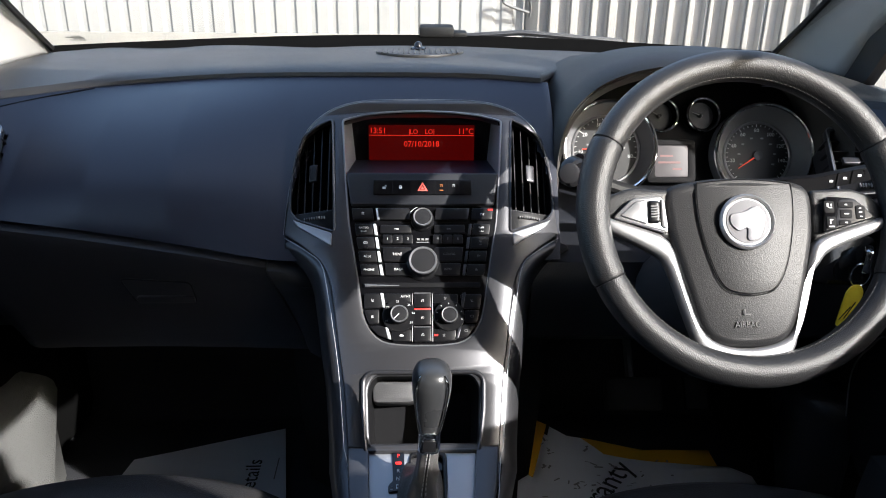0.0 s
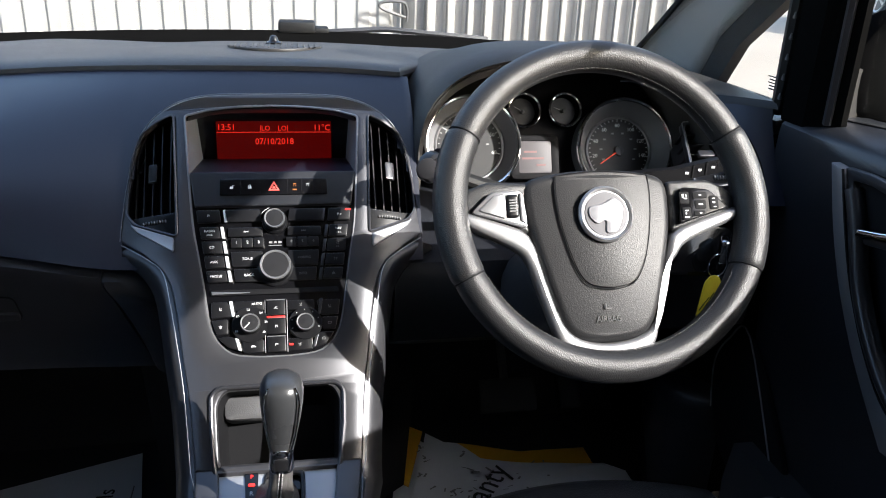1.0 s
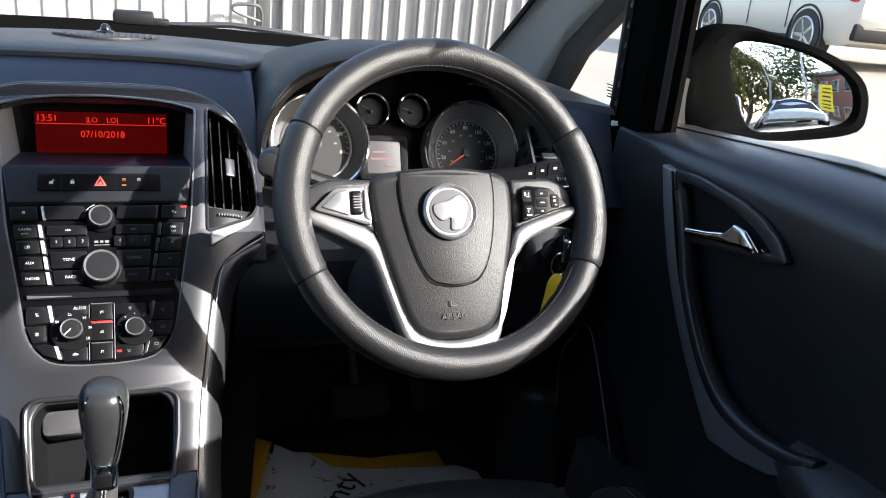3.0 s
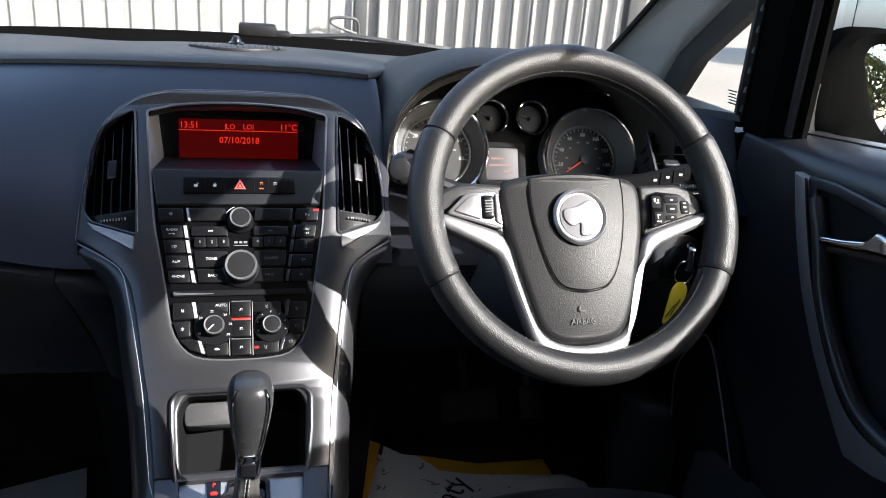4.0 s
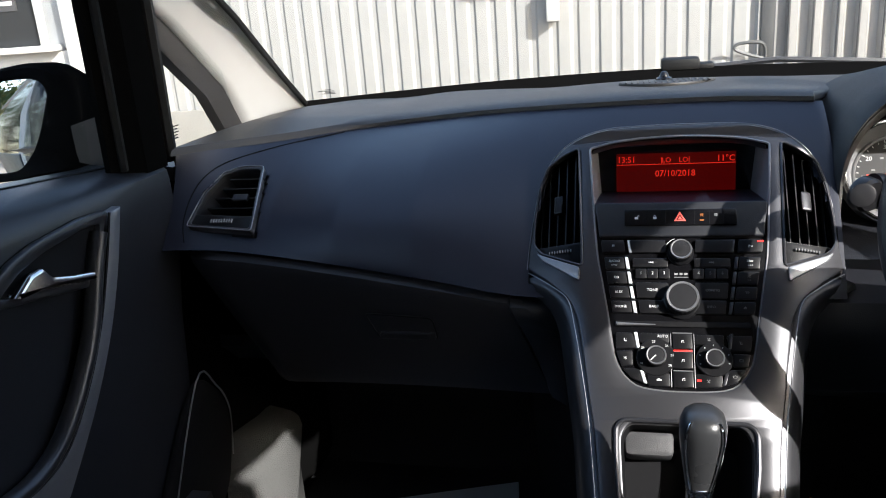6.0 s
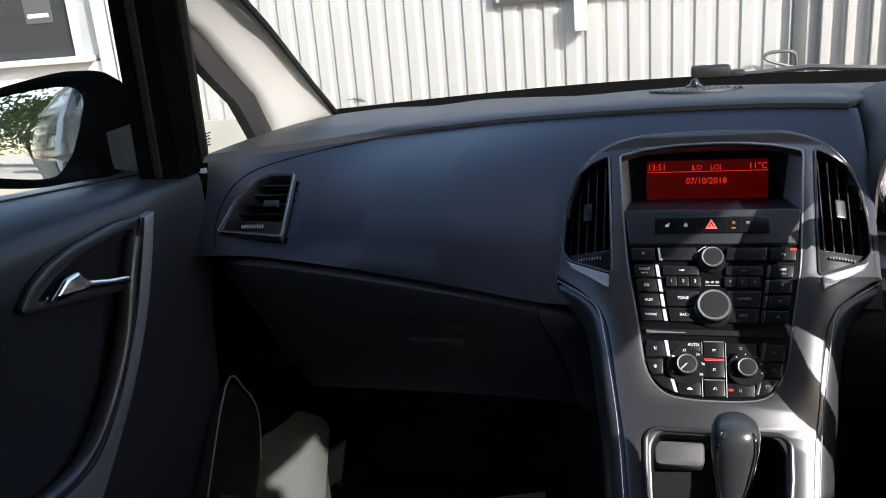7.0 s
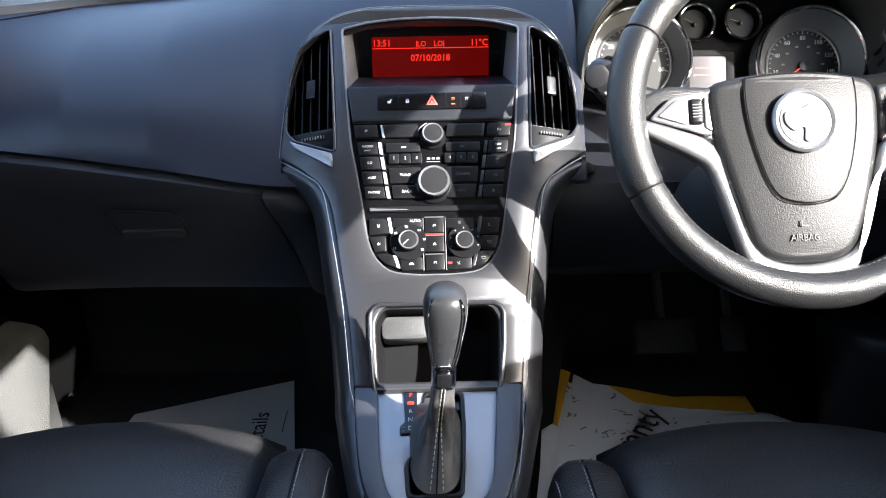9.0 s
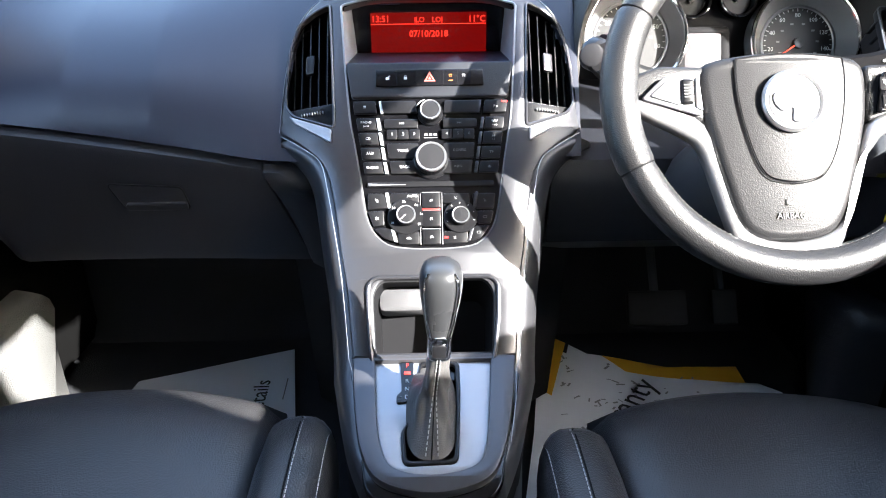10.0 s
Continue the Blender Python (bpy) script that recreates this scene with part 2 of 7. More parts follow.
def plate(loops, thick, bevel=0.0, fn=None, low=0.0, res=1):
    """A flat plate with holes: outlines in the plane, its back at low, its front at low + thick, then laid into place by fn."""
    cu = bpy.data.curves.new("tmp", "CURVE")
    cu.dimensions, cu.fill_mode = "2D", "BOTH"
    for pts in loops:
        s = cu.splines.new("POLY")
        s.points.add(len(pts) - 1)
        for q, p in zip(s.points, pts):
            q.co = (p[0], p[1], 0, 1)
        s.use_cyclic_u = True
    cu.extrude = max(thick / 2 - bevel, 0.00001)
    cu.bevel_depth, cu.bevel_resolution, cu.offset = bevel, res, -bevel
    ob = bpy.data.objects.new("tmp", cu)
    me = bpy.data.meshes.new_from_object(ob)
    bm = bmesh.new()
    bm.from_mesh(me)
    bpy.data.objects.remove(ob)
    bpy.data.curves.remove(cu)
    bpy.data.meshes.remove(me)
    bmesh.ops.remove_doubles(bm, verts=bm.verts, dist=1e-6)
    for v in bm.verts:
        v.co.z += low + thick / 2
    if fn is not None:
        mapped(bm, fn)
    return bm


def text(words, size, fn, at=(0, 0), align="CENTER", thick=0.0002, low=0.0, squeeze=1.0):
    """Raised characters in the built-in font, laid into place by fn."""
    cu = bpy.data.curves.new("tmp", "FONT")
    cu.body, cu.size, cu.align_x, cu.align_y, cu.extrude = words, size, align, "CENTER", thick
    cu.resolution_u = 2
    ob = bpy.data.objects.new("tmp", cu)
    me = bpy.data.meshes.new_from_object(ob)
    bm = bmesh.new()
    bm.from_mesh(me)
    bpy.data.objects.remove(ob)
    bpy.data.curves.remove(cu)
    bpy.data.meshes.remove(me)
    for v in bm.verts:
        v.co = Vector((v.co.x * squeeze + at[0], v.co.y + at[1], v.co.z + low + thick))
    return mapped(bm, fn)


def tube(path, r, n=8, closed=False, flat=1.0, caps=True, up=(0, 0, 1)):
    """A round bar along a path; r is one radius or one for each point; flat squashes it along the second axis."""
    p = [Vector(a) for a in path]
    k = len(p)
    rs = [r] * k if isinstance(r, (int, float)) else list(r)
    bm = bmesh.new()
    rings = []
    side = None
    for i in range(k):
        a = p[i - 1] if (i or closed) else p[0]
        b = p[(i + 1) % k] if (closed or i + 1 < k) else p[-1]
        d = (b - a).normalized()
        if side is None:
            side = d.cross(Vector(up))
            if side.length < 1e-4:
                side = d.cross(Vector((1, 0, 0)))
        side = (side - d * side.dot(d)).normalized()
        top = d.cross(side)
        rings.append([bm.verts.new(p[i] + rs[i] * (math.cos(q) * side + flat * math.sin(q) * top))
                      for q in (2 * math.pi * j / n for j in range(n))])
    for i in range(k if closed else k - 1):
        a, b = rings[i], rings[(i + 1) % k]
        for j in range(n):
            bm.faces.new((a[j], a[(j + 1) % n], b[(j + 1) % n], b[j]))
    if caps and not closed:
        bm.faces.new(rings[0])
        bm.faces.new(rings[-1])
    return bm


def loft(rings, caps=True, closed=True):
    """A skin over rings of equal length."""
    bm = bmesh.new()
    vs = [[bm.verts.new(Vector(q)) for q in r] for r in rings]
    n = len(vs[0])
    for a, b in zip(vs, vs[1:]):
        for j in range(n if closed else n - 1):
            bm.faces.new((a[j], a[(j + 1) % n], b[(j + 1) % n], b[j]))
    if caps and closed:
        bm.faces.new(vs[0])
        bm.faces.new(vs[-1])
    return bm


def sheet(rows, thick, push):
    """A sheet of the given thickness through a grid of points; push: the way from its face to its back."""
    push = Vector(push).normalized() * thick
    rings = []
    for r in rows:
        r = [Vector(q) for q in r]
        rings.append(r + [q + push for q in reversed(r)])
    return loft(rings)


def lathe(profile, m, n=32, solid=True):
    """A turned shape: (radius, height) along the third axis of m."""
    rings = [[m @ Vector((r * math.cos(2 * math.pi * j / n), r * math.sin(2 * math.pi * j / n), h)) for j in range(n)]
             for r, h in (profile if solid else profile + profile[:1])]
    return loft(rings, caps=solid)


def blob(size, at, m=None, e=3.0, n=20, k=14):
    """A cushion: a rounded box after the superellipse."""
    def pw(c):
        return math.copysign(abs(c) ** (2 / e), c)
    rings = []
    for i in range(1, k):
        a = -math.pi / 2 + math.pi * i / k
        rings.append([Vector((size[0] / 2 * pw(math.cos(a)) * pw(math.cos(b)), size[1] / 2 * pw(math.cos(a)) * pw(math.sin(b)),
                              size[2] / 2 * pw(math.sin(a)))) for b in (2 * math.pi * j / n for j in range(n))])
    bm = loft(rings)
    bmesh.ops.translate(bm, verts=bm.verts, vec=Vector(at))
    if m is not None:
        bmesh.ops.transform(bm, matrix=m, verts=bm.verts)
    return bm


def dashes(path, length, gap, r, bm=None):
    """A line of stitches along a path."""
    p = [Vector(a) for a in path]
    out = bm
    acc, on, start = 0.0, True, p[0]
    for a, b in zip(p, p[1:]):
        d = (b - a).length
        while d > 1e-9:
            need = (length if on else gap) - acc
            if d < need:
                acc += d
                break
            a = a + (b - a) * (need / d)
            d -= need
            if on:
                out = join(out, tube([start, a], r, 5))
            start, on, acc = a, not on, 0.0
    return out if out is not None else bmesh.new()


def cut_inside(bm, test):
    """Take away the faces all of whose corners pass the test."""
    gone = [f for f in bm.faces if all(test(v.co) for v in f.verts)]
    bmesh.ops.delete(bm, geom=gone, context="FACES")
    return bm


def inside(p, poly):
    hit = False
    for (x0, y0), (x1, y1) in zip(poly, poly[1:] + poly[:1]):
        if (y0 > p[1]) != (y1 > p[1]) and p[0] < x0 + (x1 - x0) * (p[1] - y0) / (y1 - y0):
            hit = not hit
    return hit


def radial(poly, c, n):
    """Where n even rays from c meet a closed outline."""
    out = []
    for i in range(n):
        a = 2 * math.pi * i / n
        dx, dy = math.cos(a), math.sin(a)
        best = 0.0
        for (x0, y0), (x1, y1) in zip(poly, poly[1:] + poly[:1]):
            ex, ey = x1 - x0, y1 - y0
            den = dx * ey - dy * ex
            if abs(den) > 1e-12:
                t = ((x0 - c[0]) * ey - (y0 - c[1]) * ex) / den
                u = ((x0 - c[0]) * dy - (y0 - c[1]) * dx) / den
                if -1e-6 <= u <= 1 + 1e-6:
                    best = max(best, t)
        out.append((c[0] + best * dx, c[1] + best * dy))
    return out
# ---------------------------------------------------------------- ground, fence, gate
def ground_height(x, y):
    fall = 0.045 * max(0.0, min(y, 14.0) - 8.5) * min(1.0, max(0.0, (x - 5) / 3))
    return max(0.0, 0.047 * max(0.0, x - 1.6) - 0.012 * max(0.0, x - 14) - fall)


xs = [-900, -200, -60, -25, -12, -7, -4, -2, 0, 1.6, 3, 5, 7, 9, 11, 14, 20, 40, 200, 900]
ys = [-900, -200, -80, -40, -20, -10, -5, -2, 0, 2, 4, 6, 8.5, 10, 12, 14, 20, 40, 100, 300, 900]
bm = bmesh.new()
grid = [[bm.verts.new((x, y, max(0, ground_height(min(x, 20), y)))) for x in xs] for y in ys]
for a, b in zip(grid, grid[1:]):
    for i in range(len(xs) - 1):
        bm.faces.new((a[i], a[i + 1], b[i + 1], b[i]))
tagged(part("ground", bm, M_GROUND), "dusty pale tarmac yard around the parked car", "ground", kind="structure")

FY = 6.0          # the fence's plane
PITCH = 0.15


def corrugated(x0, x1, z0, z1, y, pitch, rib, depth):
    """A box-profile steel sheet standing in the plane y, its ribs towards the car."""
    prof = []
    x = x0
    while x < x1 - 1e-6:
        a, b = 0.11 * pitch, 0.17 * pitch
        for dx, dy in ((0, 0), (pitch - rib - a - b, 0), (pitch - rib - b, -depth), (pitch - b, -depth)):
            prof.append((min(x + dx, x1), y + dy))
        x += pitch
    prof.append((x1, y))
    bm = bmesh.new()
    lo = [bm.verts.new((px, py, z0)) for px, py in prof]
    hi = [bm.verts.new((px, py, z1)) for px, py in prof]
    lo2 = [bm.verts.new((px, py + 0.004, z0)) for px, py in prof]
    hi2 = [bm.verts.new((px, py + 0.004, z1)) for px, py in prof]
    for i in range(len(prof) - 1):
        bm.faces.new((lo[i], lo[i + 1], hi[i + 1], hi[i]))
        bm.faces.new((lo2[i], hi2[i], hi2[i + 1], lo2[i + 1]))
        bm.faces.new((hi[i], hi[i + 1], hi2[i + 1], hi2[i]))
    return bm


fence = thing("fence", (-2, FY, 0), "tall white corrugated steel fence behind a concrete plinth", "fence")
for k in range(6):
    x0 = -4.35 + 0.9 * k
    x1 = x0 + 0.9 if k < 5 else 0.80
    part("sheet", corrugated(x0, min(x1, 0.80), 0.46, 2.6, FY + 0.003 * (k % 2), PITCH, 0.078, 0.0145), M_FENCE, fence, angle=20)
part("plinth", box((5.3, 0.14, 0.46), (-1.76, FY + 0.04, 0.23), 0.01), M_CONC, fence, "stained grey concrete plinth")
part("post", box((0.09, 0.09, 2.7), (0.86, FY - 0.01, 1.35), 0.006), M_STEEL, fence, "dark steel gate post")

gate = thing("gate", (1.9, FY, 0), "off-white corrugated steel yard gate, closed", "gate")
for k in range(2):
    a = 0.93 + 1.01 * k
    part("panel", corrugated(a, a + 1.0, 0.10, 2.5, FY + 0.03, 0.145, 0.052, 0.052), M_GATE, gate, angle=20)
# thin dark strips that stand for the shadow lines along the ribs
for k in range(13):
    part("rib_shadow_strip", box((0.014, 0.012, 2.4), (0.995 + 0.1455 * k + 0.008 * (k % 3), FY - 0.028, 1.3), 0.003), M_STEEL, gate)
part("gate_post", box((0.14, 0.14, 2.8), (3.03, FY, 1.4), 0.008), M_STEEL, gate)
latch = [(0.84, FY - 0.09, 0.60), (0.84, FY - 0.10, 0.69), (0.80, FY - 0.12, 0.74), (0.66, FY - 0.12, 0.735), (0.655, FY - 0.12, 0.69), (0.83, FY - 0.1, 0.63)]
part("latch_handle", tube(spline(latch, 4), 0.012, 6), M_STEEL, gate, "bent dark steel bolt handle")

sign = thing("sign_board", (-0.2, FY, 1.2), "charcoal sign board screwed to the white fence", "sign")
part("board", box((2.1, 0.02, 0.62), (-0.17, FY - 0.05, 1.50), 0.004), M_SIGN, sign)
for k in range(7):
    part("screw", lathe([(0.014, 0), (0.014, 0.006), (0.006, 0.009)], frame_of((-1.18 + 0.34 * k, FY - 0.06, 1.222), (0, 0, 1)), 10), M_POST, sign)
for k in range(11):
    part("lettering", box((0.05, 0.003, 0.10), (-0.95 + 0.075 * k, FY - 0.0615, 1.335), 0.0), M_WHITE_PRINT, sign)
lamp = thing("junction_box", (-0.57, FY, 0.97), "small white junction box fixed on the fence", "junction box")
part("housing", box((0.085, 0.12, 0.24), (-0.585, FY - 0.09, 1.09), 0.012), M_UPVC, lamp)
part("conduit", tube([(-0.585, FY - 0.05, 1.2), (-0.585, FY - 0.05, 1.6)], 0.012, 8), M_UPVC, lamp)

# ---------------------------------------------------------------- console frame of reference
CM = frame_of((0, 1.01, 0.88), (0, 0.625, 0.781))     # the fascia's plane
GM = frame_of((0, 0.80, 0.612), (0, math.cos(0.31), math.sin(0.31)))  # the gear plate's plane


def con(p):
    return CM @ Vector(p)


def con_bent(p):
    return CM @ Vector((p[0], p[1], p[2] - 2.7 * max(0.0, abs(p[0]) - 0.07) ** 2 - 5.0 * max(0.0, p[1] - 0.085) ** 2))


def gear(p):
    return GM @ Vector(p)


def gear_bent(p):
    return GM @ Vector((p[0], p[1], p[2] - 0.35 * p[0] ** 2 * max(0.0, 1 + p[1] / 0.16)))


# ---------------------------------------------------------------- dashboard
# stations across the car: x, seam (y, z), crease (y, z), foot of the windscreen (y, z)
DASH = [(-0.70, 0.990, 0.846, 1.060, 0.972, 1.58, 0.962), (-0.66, 0.992, 0.846, 1.100, 0.972, 1.60, 0.963), (-0.60, 0.997, 0.843, 1.170, 0.968, 1.62, 0.966),
        (-0.50, 1.000, 0.830, 1.250, 0.970, 1.61, 0.966), (-0.40, 1.000, 0.815, 1.275, 0.975, 1.60, 0.974), (-0.30, 0.995, 0.800, 1.265, 0.983, 1.59, 0.975),
        (-0.20, 0.985, 0.786, 1.240, 0.990, 1.58, 0.974), (-0.10, 0.985, 0.784, 1.215, 0.995, 1.58, 0.978), (0.0, 0.985, 0.784, 1.205, 0.997, 1.58, 0.979),
        (0.10, 0.985, 0.784, 1.195, 0.997, 1.58, 0.978), (0.185, 0.985, 0.786, 1.17, 0.995, 1.58, 0.975), (0.215, 0.985, 0.786, 1.30, 0.985, 1.58, 0.973), (0.30, 0.99, 0.80, 1.36, 0.970, 1.59, 0.970),
        (0.45, 1.000, 0.82, 1.36, 0.965, 1.60, 0.961), (0.575, 1.000, 0.838, 1.30, 0.965, 1.62, 0.955), (0.61, 0.998, 0.842, 1.15, 0.968, 1.62, 0.961), (0.66, 0.992, 0.846, 1.100, 0.972, 1.60, 0.963), (0.70, 0.990, 0.846, 1.060, 0.972, 1.58, 0.962)]


def dash_at(x):
    for k, (a, b) in enumerate(zip(DASH, DASH[1:])):
        if a[0] <= x <= b[0]:
            h = b[0] - a[0]
            t = (x - a[0]) / h
            if x > 0.1:
                return [a[i] + (b[i] - a[i]) * t for i in range(7)]
            z, c = DASH[max(0, k - 1)], DASH[min(len(DASH) - 1, k + 2)]
            out = []
            for i in range(7):
                ma = (b[i] - z[i]) / max(b[0] - z[0], 1e-6) * h
                mb = (c[i] - a[i]) / max(c[0] - a[0], 1e-6) * h
                out.append((2 * t ** 3 - 3 * t * t + 1) * a[i] + (t ** 3 - 2 * t * t + t) * ma + (3 * t * t - 2 * t ** 3) * b[i] + (t ** 3 - t * t) * mb)
            return out
    return list(DASH[0] if x < 0 else DASH[-1])


def face_point(x, t):
    """A point of the dashboard's rolled face: t from the seam (0) to the crease (1)."""
    _, sy, sz, cy, cz, _, _ = dash_at(x)
    py, pz = sy + 0.02 + 0.045 * max(0.0, min(1.0, (abs(x) - 0.45) / 0.1)) + 0.075 * max(0.0, min(1.0, (0.34 - abs(x)) / 0.15)), cz - 0.052
    return Vector((x, (1 - t) ** 2 * sy + 2 * t * (1 - t) * py + t * t * cy, (1 - t) ** 2 * sz + 2 * t * (1 - t) * pz + t * t * (cz - 0.006)))


dash = thing("dashboard", (0, 1.25, 0.65), "wide black soft-touch dashboard with grained top pad", "dashboard")


def face_rows(x0, x1, t0, t1, n=26, k=14):
    return [[face_point(x0 + (x1 - x0) * i / n, t0 + (t1 - t0) * j / k) for j in range(k + 1)] for i in range(n + 1)]


SHIELD = [(-0.1845, -0.075), (-0.1840, -0.026), (-0.179, 0.019), (-0.170, 0.060), (-0.155, 0.092), (-0.127, 0.1145), (-0.091, 0.1260), (0.0, 0.131), (0.091, 0.1260), (0.127, 0.1145), (0.155, 0.092), (0.170, 0.060), (0.179, 0.019), (0.1840, -0.026), (0.1845, -0.075)]


def behind_console(co):
    """Whether a point of the dashboard is hidden by the fascia frame."""
    return inside(CM.inverted() @ co, SHIELD)


END_VENT = [(0.033, 0.067), (-0.004, 0.068), (-0.030, 0.056), (-0.050, 0.018), (-0.058, -0.043), (0.046, -0.053)]


def end_vent_frame(s):
    return frame_of((s * 0.606, 1.046, 0.897), (0, 0.80, 0.60)) @ Matrix.Diagonal((0.985, 0.985, 1, 1))


def in_opening(co):
    """Whether a point of the dashboard lies behind the console or in an end vent."""
    s = -1 if co.x < 0 else 1
    q = end_vent_frame(s).inverted() @ co
    return behind_console(co) or (abs(co.x) > 0.5 and abs(q.z) < 0.08 and inside((s * -q.x, q.y), [(x * 1.02, y * 1.02) for x, y in END_VENT]))


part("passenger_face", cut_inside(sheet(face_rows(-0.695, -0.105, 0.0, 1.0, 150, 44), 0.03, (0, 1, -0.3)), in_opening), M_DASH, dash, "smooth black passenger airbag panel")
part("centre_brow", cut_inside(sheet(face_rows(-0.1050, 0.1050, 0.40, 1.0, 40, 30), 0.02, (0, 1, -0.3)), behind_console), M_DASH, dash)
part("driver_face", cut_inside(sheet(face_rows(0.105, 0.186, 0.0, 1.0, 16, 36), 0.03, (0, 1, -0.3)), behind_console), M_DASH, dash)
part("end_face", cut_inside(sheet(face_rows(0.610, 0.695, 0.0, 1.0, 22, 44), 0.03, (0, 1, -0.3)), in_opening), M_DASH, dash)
# top pad with a rolled lip
rows = []
for i in range(49):
    x = -0.70 + 1.40 * i / 48
    _, sy, sz, cy, cz, gy, gz = dash_at(x)
    lip = max(0.12, min(1.0, (0.56 - abs(x)) / 0.14))
    row = [(x, cy + 0.006, cz - 0.010), (x, cy - 0.003 * lip, cz - 0.006), (x, cy - 0.002 * lip + 0.003 * (1 - lip), cz - 0.002 * (1 - lip)), (x, cy + 0.008, cz + 0.004)]
    for j in range(1, 9):
        t = j / 8
        row.append((x, cy + 0.008 + (gy - cy) * t, cz + 0.004 + (gz - cz) * t + 0.006 * math.sin(math.pi * t)))
    rows.append(row)
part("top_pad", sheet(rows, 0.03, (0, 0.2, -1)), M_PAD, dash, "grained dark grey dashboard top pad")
for e in (-1, 1):
    seam = [face_point(e * x, t) for x, t in ((0.664, 0.06), (0.672, 0.22), (0.670, 0.44), (0.660, 0.64), (0.640, 0.80), (0.606, 0.90), (0.560, 0.955), (0.500, 0.985))]
    part("panel_seam", tube(spline(seam, 6), 0.0011, 5), M_DEEP, dash)
# speaker grille and light sensor on the top pad
bm = plate([spline([(-0.075, 0.01), (-0.03, 0.055), (0.03, 0.057), (0.075, 0.02), (0.03, -0.045), (-0.03, -0.045)], 5, True)], 0.006, 0.0015,
           lambda p: Vector((p.x, 1.375 + p.y, 0.9965 - 0.045 * p.y + p.z)))
grille = part("speaker_grille", bm, M_PAD, dash)
for i in range(15):
    x = -0.063 + 0.009 * i
    w = 0.042 * math.sqrt(max(0.05, 1 - (x / 0.078) ** 2))
    part("grille_bar", box((0.003, 2 * w, 0.003), (0, 0, 0), 0.001, pose(x, 1.38, 1.0022, -2.6, 0, 0), 1), M_PAD, grille)
part("sensor_dome", lathe([(0.014, 0), (0.013, 0.004), (0.008, 0.006), (0.0065, 0.011), (0.004, 0.014), (0.0, 0.015)], Matrix.Translation((-0.003, 1.415, 0.9995)), 24), M_PIANO, dash, "glossy black sun sensor dome")
# glovebox and the lower passenger side
glove = []
for i in range(27):
    x = -0.664 + 0.454 * i / 26
    _, sy, sz, *_ = dash_at(x)
    e = min(1, (x + 0.664) / 0.05)
    row = []
    for y, z in ((0.030, -0.005), (0.006, -0.006), (-0.003, -0.013), (-0.004, -0.024), (0.008, -0.05), (0.021, -0.10), (0.034, -0.145), (0.046, -0.162), (0.08, -0.166)):
        lean = (0.045 * (i / 26) ** 3 + 0.085 * (1 - i / 26) ** 2) * min(1.0, max(0.0, (-z - 0.02) / 0.13))
        row.append((x + lean, sy + y + 0.02 * (1 - e) ** 2 + 0.006 * (i / 26) ** 4, sz + z * (1.0 if z > -0.03 else (sz - 0.617) / 0.166)))
    glove.append(row)
glovebox = part("glovebox_lid", sheet(glove, 0.02, (0, 1, 0)), M_DOOR, dash, "closed black glovebox lid")
HM = frame_of((-0.362, 1.0115, 0.730), (0, -0.27, 1))
part("latch_pocket", plate([rnd([(-0.050, 0.022), (0.044, 0.015), (0.048, -0.020), (-0.034, -0.020)], 0.008)], 0.002, 0.001, lambda p: HM @ p), M_DOOR, glovebox)
# black outline drawn for the shadow round the pocket
part("latch_shadow_line", tube([HM @ Vector((x, y, 0.0016)) for x, y in rnd([(-0.050, 0.022), (0.044, 0.015), (0.049, -0.021), (-0.034, -0.021)], 0.008)], 0.0012, 6, True), M_DEEP, glovebox)
part("latch_lever", plate([rnd([(-0.032, -0.008), (0.046, -0.008), (0.047, -0.020), (-0.033, -0.020)], 0.004)], 0.006, 0.002, lambda p: HM @ p), M_DOOR, glovebox)
rows = []
for i in range(11):
    t = i / 10
    x = -0.208 + 0.087 * t
    b = 0.003 + 0.020 * t * t
    rows.append([(x + 0.045 * (1 - t) * min(1.0, max(0.0, (-z - 0.01) / 0.13)), 0.985 + b + yo + more * t - 0.008 * math.exp(-((t - 0.5) / 0.3) ** 2 - ((z + 0.028) / 0.016) ** 2), 0.780 - 0.016 * t * t + z) for yo, z, more in
                 ((0.03, 0.0, 0), (0.006, -0.002, 0), (-0.003, -0.010, 0), (-0.003, -0.020, 0), (0.000, -0.030, 0), (0.007, -0.040, 0), (0.014, -0.055, -0.01), (0.028, -0.10, -0.03), (0.041, -0.160, -0.04), (0.085, -0.180, -0.04))])
part("side_trim", sheet(rows, 0.02, (0, 1, 0)), M_DOOR, dash)
part("lower_panel", sheet([[(x, 1.075, 0.662), (x, 1.12, 0.62), (x, 1.30, 0.56)] for x in (-0.68, -0.4, -0.1)], 0.02, (0, 0, 1)), M_DOOR, dash)
part("knee_panel", sheet([[(x, 1.08, 0.800), (x, 1.0, 0.775), (x, 0.985, 0.74), (x, 1.0, 0.66), (x, 1.10, 0.60), (x, 1.30, 0.56)] for x in (0.15, 0.3, 0.45, 0.58, 0.67)], 0.02, (0, 1, 0.3)), M_DOOR, dash)
part("knee_top", sheet([[(x, 1.08, 0.798), (x, 1.11, 0.825), (x, 1.17, 0.838)] for x in (0.190, 0.3, 0.45, 0.58, 0.67)], 0.02, (0, 1, -0.3)), M_DOOR, dash)

